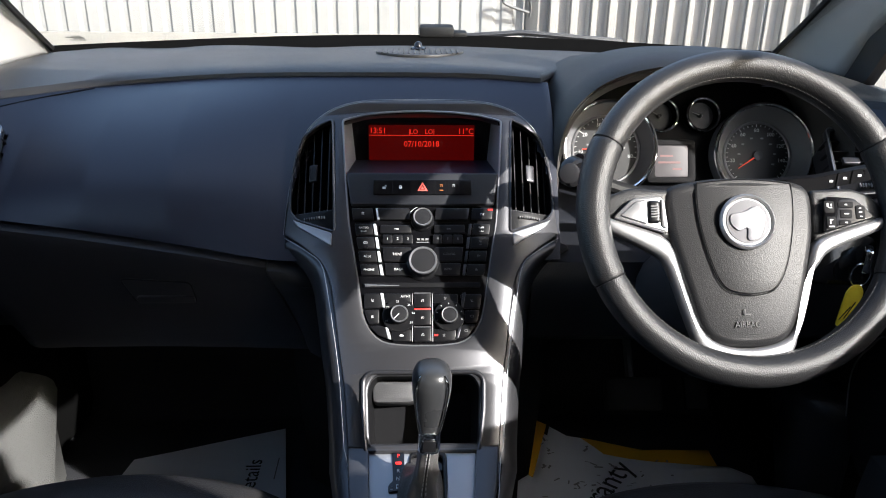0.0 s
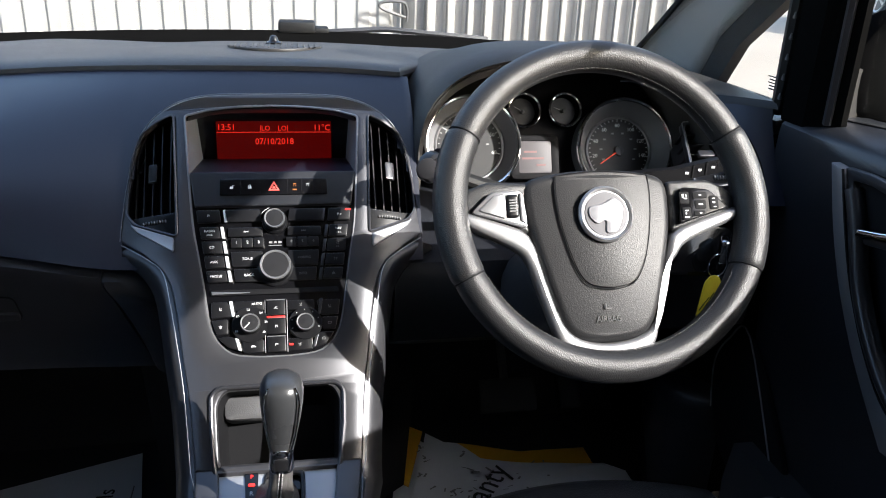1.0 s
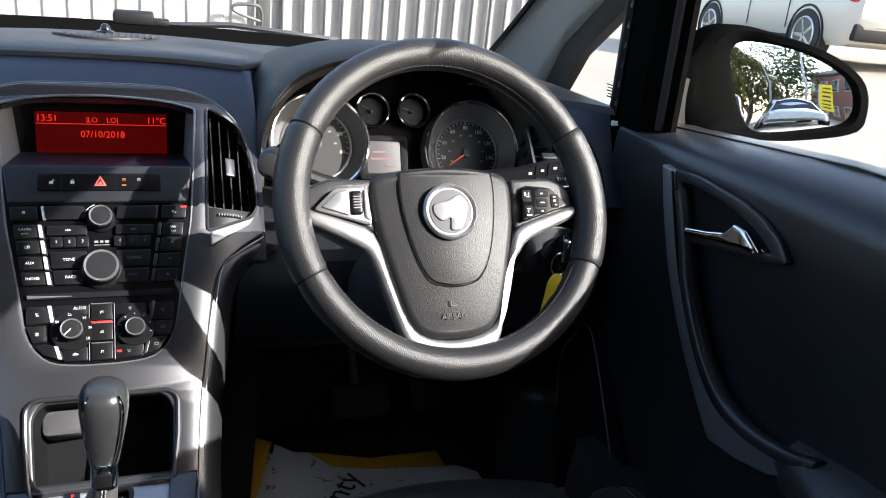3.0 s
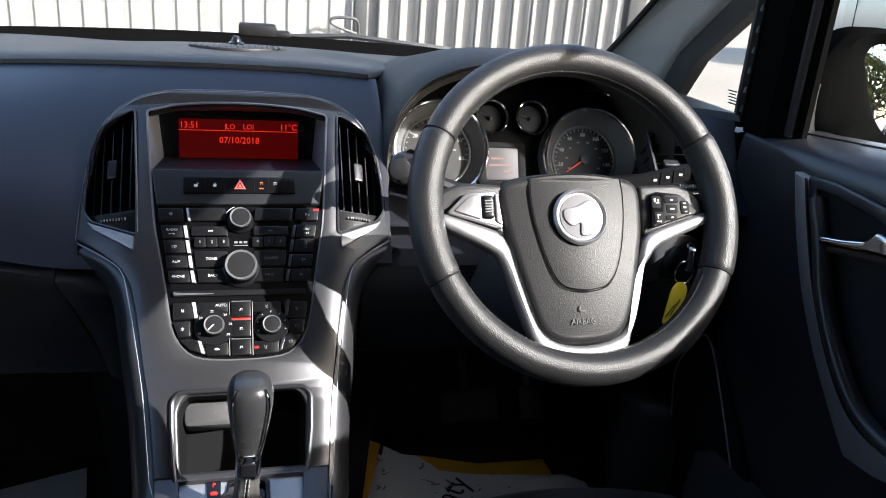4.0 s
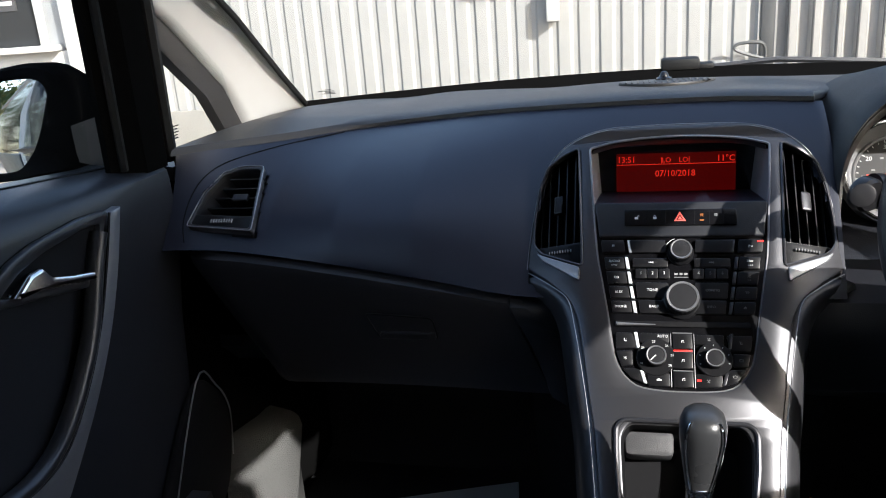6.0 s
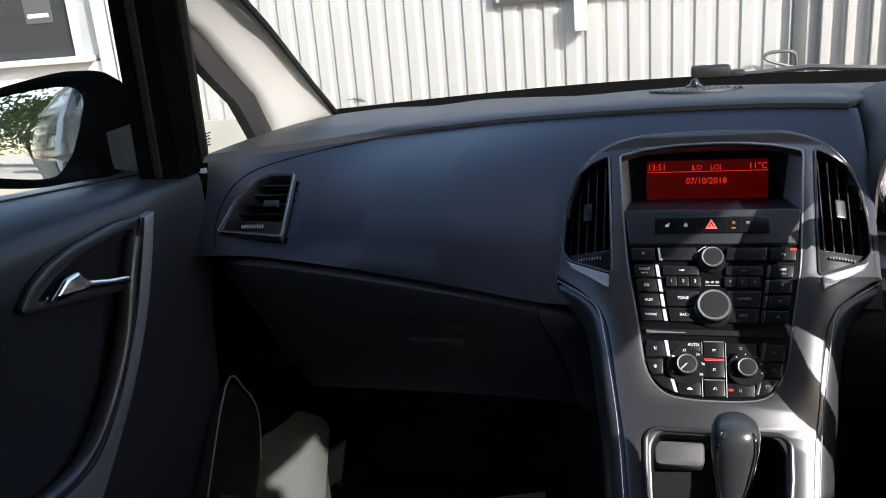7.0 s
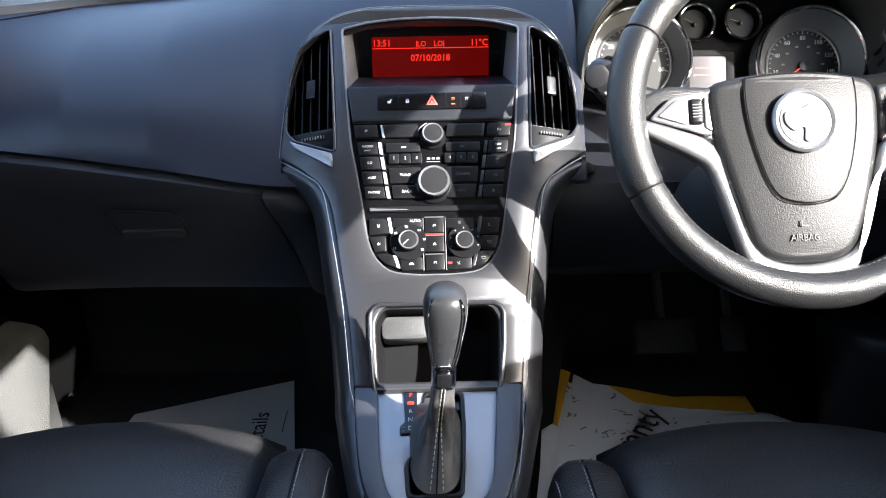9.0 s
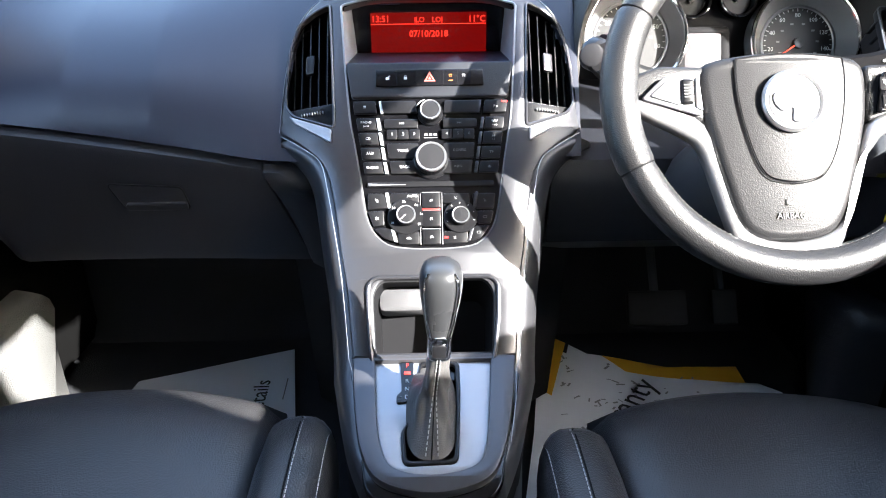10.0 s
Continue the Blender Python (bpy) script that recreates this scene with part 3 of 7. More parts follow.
# instrument hood
hood_rows = []
for i in range(33):
    a = math.pi * i / 32
    cx, hw = 0.395, 0.212
    x = cx - hw * math.copysign(abs(math.cos(a)) ** 0.75, math.cos(a))
    z = 0.872 + 0.166 * abs(math.sin(a)) ** 0.62
    zb = 0.872 + 0.118 * abs(math.sin(a)) ** 0.62
    hood_rows.append([(cx + (x - cx) * 0.93, 1.20, z - 0.022), (cx + (x - cx) * 0.95, 1.075, z - 0.014), (cx + (x - cx) * 0.985, 1.058, z - 0.003), (x, 1.070, z + 0.002), (x, 1.12, z + 0.004),
                      (cx + (x - cx) * 1.02, 1.24, z - 0.004), (cx + (x - cx) * 1.03, 1.36, min(z - 0.02, 1.002)), (cx + (x - cx) * 1.0, 1.46, min(z - 0.05, 0.985))])
part("instrument_hood", sheet(hood_rows, 0.006, (0, 0.3, -1)), M_HOOD, dash, "arched grained hood over the instruments")

# ---------------------------------------------------------------- centre console
console = thing("centre_console", (0, 0.85, 0.30), "satin grey centre console running down between the seats", "console")
ARCH = spline([(-0.186, -0.055), (-0.184, -0.026), (-0.179, 0.019), (-0.170, 0.061), (-0.155, 0.093), (-0.127, 0.1165), (-0.091, 0.1285), (-0.047, 0.1325), (0.0, 0.1335)], 4)
WING = spline([(-0.092, -0.335), (-0.098, -0.262), (-0.106, -0.210), (-0.113, -0.162), (-0.121, -0.122), (-0.136, -0.096), (-0.160, -0.075)], 4)
CENTRE = spline([(0.0, 0.1105), (-0.047, 0.1085), (-0.090, 0.1025)], 3)[:-1] + rnd([(-0.090, 0.1025), (-0.107, 0.096), (-0.102, 0.020)], 0.004)[5:10] + \
    [Vector(p) for p in spline([(-0.102, 0.020), (-0.0965, -0.047), (-0.0905, -0.083), (-0.0840, -0.122), (-0.0780, -0.160), (-0.0700, -0.187), (-0.052, -0.2055), (-0.024, -0.2105), (0.0, -0.211)], 3)]
VENT = rnd([(-0.1215, 0.102), (-0.142, 0.095), (-0.162, 0.082), (-0.173, 0.049), (-0.1775, 0.011), (-0.178, -0.023), (-0.168, -0.038), (-0.115, -0.061)], 0.006, 3)
half = [tuple(p) for p in WING] + [tuple(p) for p in ARCH]
outer = half + [(-x, y) for x, y in reversed(half[:-1])]
cen = [(p[0], p[1]) for p in CENTRE]
centre = cen + [(-x, y) for x, y in reversed(cen[1:-1])]
vent_r = [(-x, y) for x, y in reversed(VENT)]
CUBIN = rnd([(-0.0655, -0.3345), (-0.069, -0.262), (-0.060, -0.2475), (0.060, -0.2475), (0.069, -0.262), (0.0655, -0.3345)], 0.010, 4)
part("fascia_frame", plate([outer, centre, VENT, vent_r, CUBIN], 0.016, 0.003, con_bent, -0.016), M_SATIN, console, "satin grey shield-shaped fascia frame")
# bright bead round the outside of the frame
arch = [tuple(p) for p in ARCH]
bead = [con_bent((x, y, 0.0005)) for x, y in arch + [(-x, y) for x, y in reversed(arch[:-1])]]
part("edge_bead", tube(bead, 0.0006, 6), M_SILVER, console)
part("radio_bead", tube([con((x * 1.004, y, -0.0040 if y < 0.02 else -0.001)) for x, y in centre], 0.0016, 6, True), M_SILVER, console)
for s in (-1, 1):
    part("wing_bead", tube([con_bent((s * x, y, 0.001)) for x, y in spline([(-0.184, -0.0605), (-0.150, -0.085), (-0.131, -0.104), (-0.122, -0.14), (-0.113, -0.19), (-0.104, -0.25), (-0.096, -0.335)], 5)] + [gear_bent((s * x, y, 0.003)) for x, y in ((-0.0915, -0.012), (-0.0865, -0.055), (-0.077, -0.105))], 0.0006, 6), M_RIM, console)
    part("vent_pad", plate([rnd([(s * -0.174, -0.036), (s * -0.166, -0.048), (s * -0.118, -0.080), (s * -0.118, -0.0625), (s * -0.166, -0.041)], 0.004)], 0.004, 0.0015, con_bent, -0.002), M_PLATE, console)
# ring and plate round the lever
ring_out = [(-0.082, -0.001), (-0.079, -0.057), (-0.072, -0.112), (-0.052, -0.146), (-0.004, -0.158), (0.046, -0.146), (0.068, -0.112), (0.077, -0.057), (0.080, -0.001)]
plate_out = [(-0.067, -0.001), (-0.064, -0.060), (-0.058, -0.106), (-0.044, -0.134), (-0.006, -0.143), (0.036, -0.135), (0.051, -0.112), (0.058, -0.060), (0.0635, -0.001)]
BOOTHOLE = rnd([(-0.017, 0.001), (0.027, 0.001), (0.027, -0.046), (0.022, -0.128), (-0.034, -0.130), (-0.037, -0.090), (-0.021, -0.066)], 0.008, 4)


def smooth_open(pts, n=5):
    return [tuple(p) for p in spline(pts, n)]


CORNER = [(-0.0605 + 0.014 * math.cos(radians(a)), -0.2585 + 0.014 * math.sin(radians(a))) for a in range(180, 89, -15)]
frame_path = [gear((x * 1.04, y * 1.02, 0.003)) for x, y in spline(plate_out[::-1], 5)] + [con((x, y, 0.001)) for x, y in [(-0.0715, -0.325), (-0.0740, -0.290)] + CORNER + [(-x, y) for x, y in reversed(CORNER)] + [(0.0735, -0.290), (0.0690, -0.325)]]
part("opening_frame", tube(frame_path, 0.0026, 8, True), M_SATIN_DARK, console, "rounded frame round cubby and selector")


ring_in = [(x * 0.985, y * 0.99) for x, y in plate_out]
wide = [(-0.0925, 0.012), (-0.087, -0.057), (-0.077, -0.114), (-0.056, -0.149), (-0.004, -0.163), (0.049, -0.149), (0.070, -0.114), (0.083, -0.057), (0.0925, 0.012)]
part("gear_ring", plate([smooth_open(wide), smooth_open(ring_in)], 0.016, 0.004, gear_bent, -0.0085), M_SATIN, console)
side_l = [(-0.098, -0.002), (-0.087, -0.060), (-0.078, -0.120), (-0.064, -0.160), (-0.004, -0.180), (0.056, -0.160), (0.072, -0.120), (0.087, -0.060), (0.098, -0.002)]
part("gear_surround", plate([smooth_open(side_l), smooth_open([(x * 0.99, y * 0.99) for x, y in wide])], 0.02, 0.005, gear_bent, -0.024), M_PIANO, console)
part("gear_plate", plate([smooth_open(plate_out), BOOTHOLE], 0.004, 0.001, gear, -0.004), M_PLATE, console, "pale blue-grey brushed selector plate")
# open cubby behind the lever, its inside blackened to stand for shade
part("cubby", loft([[con((x, y, -0.012)) for x, y in CUBIN], [con((x * 0.97, y + 0.002, -0.04)) for x, y in CUBIN], [con((x * 0.95, y - 0.012, -0.10)) for x, y in CUBIN]][::-1], caps=False), M_DEEP, console, "storage cubby with its inside blackened for shade")
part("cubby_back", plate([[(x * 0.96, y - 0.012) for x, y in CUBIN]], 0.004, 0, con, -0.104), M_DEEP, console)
# shelf kept to its sunlit part and paler than the dark around it
part("cubby_shelf", plate([rect(-0.0655, -0.277, -0.010, -0.247, 0.007)], 0.05, 0.005, con, -0.10), M_SHELF, console, "grey cubby shelf cut to the shape of a sunlit patch")
# body of the tunnel under it
body = []
for y, w, z in ((1.04, 0.105, 0.80), (0.95, 0.110, 0.72), (0.88, 0.103, 0.655), (0.80, 0.090, 0.588), (0.72, 0.076, 0.562), (0.655, 0.060, 0.543), (0.62, 0.052, 0.53), (0.30, 0.075, 0.53), (-0.25, 0.08, 0.53)):
    body.append([(-w - 0.02, y, 0.28), (-w - 0.012, y, z - 0.06), (-w, y, z - 0.01), (-w * 0.9, y, z - 0.022 if y > 0.66 else z), (w * 0.9, y, z - 0.022 if y > 0.66 else z), (w, y, z - 0.01), (w + 0.012, y, z - 0.06), (w + 0.02, y, 0.28)])
tunnel_front = body[3:]
part("tunnel", loft(tunnel_front), M_BLACK, console, "black plastic tunnel side")
for s in (-1, 1):
    rows, back = [], []
    for x, v in spline([(-0.180, -0.0645), (-0.160, -0.0765), (-0.136, -0.096), (-0.121, -0.122), (-0.113, -0.162), (-0.106, -0.210), (-0.098, -0.262), (-0.092, -0.335)], 3):
        p = con_bent((s * x, v, -0.005))
        rows.append([p, p + Vector((s * -0.010, 0.003, -0.004)), p + Vector((s * -0.019, 0.010, -0.010)), p + Vector((s * -0.026, 0.030, -0.026))])
        back.append([p + Vector((s * -0.0255, 0.029, -0.026)), p + Vector((s * -0.027, 0.09, -0.08)), Vector((p.x - s * 0.012, p.y + 0.15, 0.30))])
    foot = spline([(-0.0935, -0.012), (-0.0885, -0.055), (-0.080, -0.105), (-0.066, -0.146)] if s > 0 else [(-0.0935, -0.012), (-0.085, -0.055), (-0.074, -0.105), (-0.059, -0.146)], 4)
    for i, (x, v) in enumerate(foot):
        p = gear_bent((s * x, v, -0.005))
        e = 1 - i / (len(foot) - 1)
        k = 0.35 + 0.65 * e
        rows.append([p, p + Vector((s * -0.010 * k, 0.003 * e, -0.004)), p + Vector((s * -0.018 * k, 0.010 * e, -0.012)), p + Vector((s * -0.024 * k, 0.028 * e, -0.032))])
        back.append([p + Vector((s * -0.0235 * k, 0.027 * e, -0.031)), p + Vector((s * -0.025 * k, 0.06 * e, -0.08)), Vector((p.x - s * 0.012 * k, p.y + 0.10 * e, 0.30))])
    part("console_flank", sheet(rows, 0.008, (s * 1.0, 0, 0)), M_SATIN, console, "satin grey flank rolling back from the fascia", 70)
    # below the flank the side is near black, shade put into its colour
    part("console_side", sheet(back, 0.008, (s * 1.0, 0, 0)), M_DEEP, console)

# ---------------------------------------------------------------- car shell
floor = tagged(part("floor", sheet([[(x, y, z) for y, z in ((-0.6, 0.262), (0.9, 0.262), (1.15, 0.264), (1.37, 0.272), (1.50, 0.42), (1.56, 0.62), (1.56, 0.95))] for x in (-0.74, -0.1, 0.1, 0.74)], 0.03, (0, 0.1, -1)), M_CARPET),
               "black carpeted floor and footwell of the car", "floor", kind="structure")
# unseen side edges drop less aft, so the sun reaches the kick panel
tagged(part("ceiling", sheet([[(x, y, z - (0.05 * (abs(x) > 0.5) + 0.04 * (abs(x) > 0.65)) * (1.0 if y > 0.15 else 0.45)) for y, z in ((-1.9, 1.38), (-1.0, 1.46), (0.0, 1.49), (0.13, 1.487), (0.20, 1.483), (0.50, 1.46), (0.81, 1.415))] for x in (-0.68, -0.60, -0.45, 0.45, 0.60, 0.68)], 0.03, (0, 0, 1)), M_HEAD),
       "pale grey cloth roof lining", "ceiling", kind="structure")
tagged(part("wall_rear", sheet([[(x, -1.3, 0.2), (x, -1.45, 0.95), (x, -1.5, 1.0)] for x in (-0.72, 0, 0.72)], 0.05, (0, -1, 0)), M_BLACK), "black trim panel closing the rear", "panel", kind="structure")

for s, nm in ((-1, "left"), (1, "right")):
    def P(x, y, z):
        return (s * x, y, z)
    # windscreen pillar, its cloth trim and seal
    # unseen upper points set low to shade the top of the wheel
    line = [(0.728, 1.66, 0.945), (0.724, 1.63, 0.960), (0.714, 1.50, 1.035), (0.692, 1.30, 1.148), (0.664, 1.06, 1.262), (0.640, 0.78, 1.325)]
    rows = []
    wide_foot = [2.05, 1.95, 1.30, 1.15, 1.0, 1.0]
    for (x, y, z), k in zip(line, wide_foot):
        rows.append([P(x, y, z), P(x + 0.012, y - 0.020 * k, z + 0.006), P(x + 0.028, y - 0.055 * k, z + 0.006), P(x + 0.044, y - 0.082 * k, z + 0.002), P(x + 0.056, y - 0.095 * k, z - 0.004), P(x + 0.085, y - 0.090 * k, z), P(x + 0.03, y + 0.02, z + 0.03)])
    pil = thing("pillar", P(0.70, 1.4, 1.0), "windscreen pillar trimmed in pale grey cloth", "pillar", kind="structure")
    part("cloth_trim", loft(rows), M_FABRIC, pil, "", 85)
    # inner trim darkened: shade from the cloth bulge is in its colour
    part("seal", loft([[P(x + 0.058, y - 0.092 * k, z - 0.002), P(x + 0.060, y - 0.092 * k - 0.064, z - 0.012), P(x + 0.075, y - 0.092 * k - 0.074, z - 0.010), P(x + 0.095, y - 0.10 * k, z)] for (x, y, z), k in zip(line, wide_foot)]), M_TRIM, pil, "brown-grey inner pillar trim")
    part("screen_seal", tube([P(x - 0.002, y + 0.004, z) for x, y, z in line], 0.006, 6), M_RUBBER, pil)
    # upright post between quarter light and door window
    post = thing("door_post", P(0.73, 1.0, 0.95), "black upright post ahead of the door window", "pillar", kind="structure")
    part("post_cover", loft([[P(0.735, 1.085, z0), P(0.70, 1.05, z0), P(0.70, 1.00, z0), P(0.728, 0.960, z0), P(0.738, 0.962, z0), P(0.765, 1.085, z0)] if z0 < 1.2 else
                            [P(0.665, 0.985, z0), P(0.63, 0.95, z0), P(0.63, 0.90, z0), P(0.658, 0.872, z0), P(0.668, 0.874, z0), P(0.695, 0.985, z0)] for z0 in (0.955, 1.38)]), M_DULL_BLACK, post)
    part("rubber_channel", tube([P(0.712, 1.075, 0.96), P(0.645, 0.98, 1.37)], 0.012, 8), M_RUBBER, post)
    part("grey_edge", tube([P(0.716, 0.972, 0.965), P(0.648, 0.886, 1.37)], 0.006, 6), M_RUBBER if s < 0 else M_SATIN_DARK, post)
    for k in range(9 if s > 0 else 0):
        part("clip_notch", box((0.004, 0.006, 0.010), P(0.700 - 0.0045 * k, 1.062 - 0.0065 * k, 0.985 + 0.028 * k), 0.001, seg=1), M_STEEL, post)
    q = thing("quarter_light", P(0.76, 1.2, 1.0), "small triangular fixed side window", "window", kind="structure")
    a = part("pane", sheet([[P(0.775, 1.09, 0.955), P(0.735, 1.06, 1.16)], [P(0.775, 1.42, 0.955), P(0.735, 1.28, 1.16)]], 0.004, (s, 0, 0)), M_WINDOW, q)
    a.visible_shadow = False
    mark = join(None, box((0.002, 0.024, 0.0020), P(0.769, 1.186, 0.972), 0))
    for k, wd in enumerate((0.018, 0.024, 0.015, 0.022)):
        mark = join(mark, box((0.002, wd, 0.0016), P(0.7675 - 0.001 * k, 1.186, 0.977 + 0.005 * k), 0))
    part("glass_mark", mark, M_INK, a)
    part("sill", sheet([[P(0.70, 1.06, 0.950), P(0.74, 1.06, 0.957), P(0.80, 1.06, 0.95)], [P(0.70, 1.55, 0.945), P(0.74, 1.55, 0.955), P(0.80, 1.55, 0.945)]], 0.02, (0, 0, -1)), M_DOOR, q)
    # behind the camera: roof rail dipped to shape sun patches, centre post, rear quarter
    part("roof_rail", tube([P(0.665, 0.80, 1.325), P(0.655, 0.5, 1.395), P(0.65, 0.365, 1.396), P(0.65, 0.315, 1.338), P(0.65, 0.26, 1.335), P(0.65, 0.18, 1.360), P(0.65, 0.12, 1.435), P(0.65, -0.4, 1.44), P(0.64, -1.4, 1.38)], 0.035, 8), M_HEAD, pil)
    part("centre_post", loft([[P(0.72, 0.0, z0), P(0.68, 0.01, z0), P(0.68, -0.13, z0), P(0.76, -0.15, z0), P(0.76, 0.0, z0)] if z0 < 1 else [P(0.68, -0.02, z0), P(0.64, -0.015, z0), P(0.64, -0.16, z0), P(0.70, -0.18, z0), P(0.70, -0.02, z0)] for z0 in (0.3, 0.98, 1.40)]), M_FABRIC, pil)
    # added plate, out of view, whose outline cuts the sun patches
    part("sun_mask", plate([rnd([(-0.03, 1.360), (-0.014, 1.322), (0.0, 1.292), (0.012, 1.262), (0.026, 1.236), (0.042, 1.214), (0.075, 1.203), (0.125, 1.188), (0.20, 1.122), (0.30, 1.100), (0.37, 1.060), (0.43, 0.98), (-0.03, 0.98)], 0.006, 3)], 0.02, 0.004, lambda p: Vector(P(0.735 - p[2], p[0], p[1]))), M_TRIM, pil, "unseen added plate by the centre pillar that masks the sun")
    part("rear_side_panel", box((0.06, 1.3, 0.7), P(0.74, -0.75, 0.62), 0.01), M_BLACK, pil)
    # opaque pane added out of view to keep the sun out
    part("rear_sun_stop", sheet([[P(0.745, 0.0, 0.97), P(0.665, -0.02, 1.42)], [P(0.745, -1.4, 0.97), P(0.665, -1.4, 1.38)]], 0.005, (s, 0, 0)), M_DARKGLASS, pil, "unseen opaque pane added to stop the sun from the rear side")
    w = thing("door_window", P(0.74, 0.5, 0.98), "clear side window glass, wound up", "window", kind="structure")
    a = part("pane", sheet([[P(0.765, 0.97, 0.96), P(0.668, 0.88, 1.385)], [P(0.765, 0.0, 0.96), P(0.668, -0.04, 1.44)]], 0.004, (s, 0, 0)), M_WINDOW, w)
    a.visible_shadow = False

ws = thing("windscreen", (0, 1.6, 0.98), "clean raked windscreen with black printed border", "window", kind="structure")
rows = []
for i in range(13):
    x = -1 + i / 6
    rows.append([(0.722 * x, 1.635 + 0.02 * (1 - x * x), 0.962 + 0.032 * (1 - x * x)), (0.632 * x, 0.78, 1.335 + 0.08 * (1 - x * x))])
a = part("pane", sheet(rows, 0.005, (0, 0.5, 1)), M_WINDOW, ws)
a.visible_shadow = False
rows = []
for i in range(17):
    x = i / 8 - 1
    b = Vector((0.722 * x, 1.628 + 0.02 * (1 - x * x), 0.960 + 0.032 * (1 - x * x)))
    rows.append([b + Vector((0, -0.045, -0.030)), b + Vector((-0.004 * x, -0.004, 0.005 + 0.008 * x ** 4))])
mark = None
for k, (wd, o) in enumerate(((0.030, 0.0), (0.022, 0.004), (0.034, -0.002), (0.018, 0.003))):
    mark = join(mark, box((wd, 0.001, 0.0016), (-0.652 + o, 1.585 - 0.006 * k, 0.989 + 0.0032 * k), 0))
part("glass_mark", mark, M_INK, a, "small printed maker's marks")
part("black_border", sheet(rows, 0.004, (0, 0.3, -1)), M_DULL_BLACK, ws, "black printed lower border")
cowl = thing("scuttle_panel", (0, 1.72, 0.93), "black plastic scuttle under the windscreen", "car part")
part("panel", sheet([[(0.74 * x, 1.66 + 0.02 * (1 - x * x), 0.945 + 0.03 * (1 - x * x)), (0.74 * x, 1.80, 0.940 + 0.025 * (1 - x * x)), (0.74 * x, 1.95, 0.92)] for x in (i / 6 - 1 for i in range(13))], 0.03, (0, 0, -1)), M_BLACK, cowl)
part("washer_box", box((0.07, 0.05, 0.022), (0.036, 1.66, 1.003), 0.005), M_RUBBER, cowl)
part("box_shoulder", box((0.035, 0.04, 0.012), (0.080, 1.66, 0.997), 0.004), M_RUBBER, cowl)
wip = thing("wiper", (0.2, 1.68, 0.98), "black windscreen wiper parked at the base", "wiper", "wipers")
part("arm", tube([(0.07, 1.66, 0.992), (0.21, 1.66, 1.001), (0.30, 1.66, 0.994), (0.42, 1.67, 0.984)], 0.006, 6), M_BLACK, wip)
part("blade", tube([(-0.33, 1.665, 0.980), (-0.1, 1.665, 0.989), (0.07, 1.665, 0.990)], 0.005, 6), M_BLACK, wip)
part("blade", tube([(0.07, 1.665, 0.988), (0.30, 1.67, 0.980), (0.5, 1.67, 0.968)], 0.005, 6), M_BLACK, wip)
hood_out = thing("bonnet", (0, 2.2, 0.8), "dark blue painted bonnet of the car", "car part")
part("skin", sheet([[(x, y, z - 0.10 * (x / 0.85) ** 4) for y, z in ((1.93, 0.915), (2.2, 0.88), (2.5, 0.80), (2.75, 0.66), (2.82, 0.3))] for x in (-0.85, -0.75, -0.5, 0, 0.5, 0.75, 0.85)], 0.02, (0, 0, -1)), M_PAINT, hood_out)
# ---------------------------------------------------------------- steering wheel
WM = frame_of((0.363, 0.836, 0.904), (0, 0.515, 0.857))


def whl(p):
    return WM @ Vector(p)


HB = WM @ Matrix.Translation((-0.003, 0, -0.0155))    # the hub sits a little below the rim


def hub(p):
    return HB @ Vector(p)


wheel = thing("steering_wheel", (0.363, 0.837, 0.907), "black leather three-spoke steering wheel with silver lower spokes", "steering wheel")
WR, WT = 0.1752, 0.0180


def rim(a0, a1, n, r, lift=0.0):
    path = [whl((WR * math.cos(radians(a0 + (a1 - a0) * i / n)), WR * math.sin(radians(a0 + (a1 - a0) * i / n)), lift)) for i in range(n + 1)]
    return tube(path, r, 14, caps=True, flat=1.08, up=WM.col[2].xyz)


# four leather sections with fine gaps between them
for a0, a1 in ((28, 152), (152, 205), (205, 335), (335, 388)):
    fat = [WT * (1.06 if a1 in (205, 388) else 1.0)] * 41
    fat[0] = fat[40] = WT * 0.97
    part("rim_section", rim(a0 + 0.25, a1 - 0.25, 40, fat), M_LEATHER, wheel, angle=60)
for a in (28, 152, 205, 335):
    c, s = math.cos(radians(a)), math.sin(radians(a))
    part("rim_seam", tube([whl(((WR + WT * 1.0 * math.cos(q)) * c, (WR + WT * 1.0 * math.cos(q)) * s, WT * 1.06 * math.sin(q))) for q in (2 * math.pi * i / 16 for i in range(16))], 0.0009, 5, True), M_DEEP, wheel)
# stitching on the inner edge of the rim
bm = None
for a0, a1 in ((32, 148), (208, 332)):
    bm = dashes([whl(((WR - WT * 0.93) * math.cos(radians(a)), (WR - WT * 0.93) * math.sin(radians(a)), WT * 0.43)) for a in range(a0, a1 + 1, 1)], 0.0030, 0.0026, 0.00035, bm)
tagged(part("stitching", bm, M_THREAD, wheel, "pale grey thread"), kind="stuff")
HUB = spline([(-0.086, 0.030), (-0.045, 0.041), (0.0, 0.043), (0.045, 0.041), (0.077, 0.030), (0.079, -0.010), (0.073, -0.045), (0.056, -0.110), (0.042, -0.137), (0.022, -0.147), (-0.010, -0.149), (-0.036, -0.146), (-0.054, -0.132), (-0.066, -0.100), (-0.082, -0.040), (-0.088, -0.005)], 4, True)


def domed(k):
    return lambda p: HB @ Vector((p[0], p[1], p[2] - k * ((p[0] / 0.09) ** 2 + ((p[1] + 0.05) / 0.11) ** 2) * 0.5))


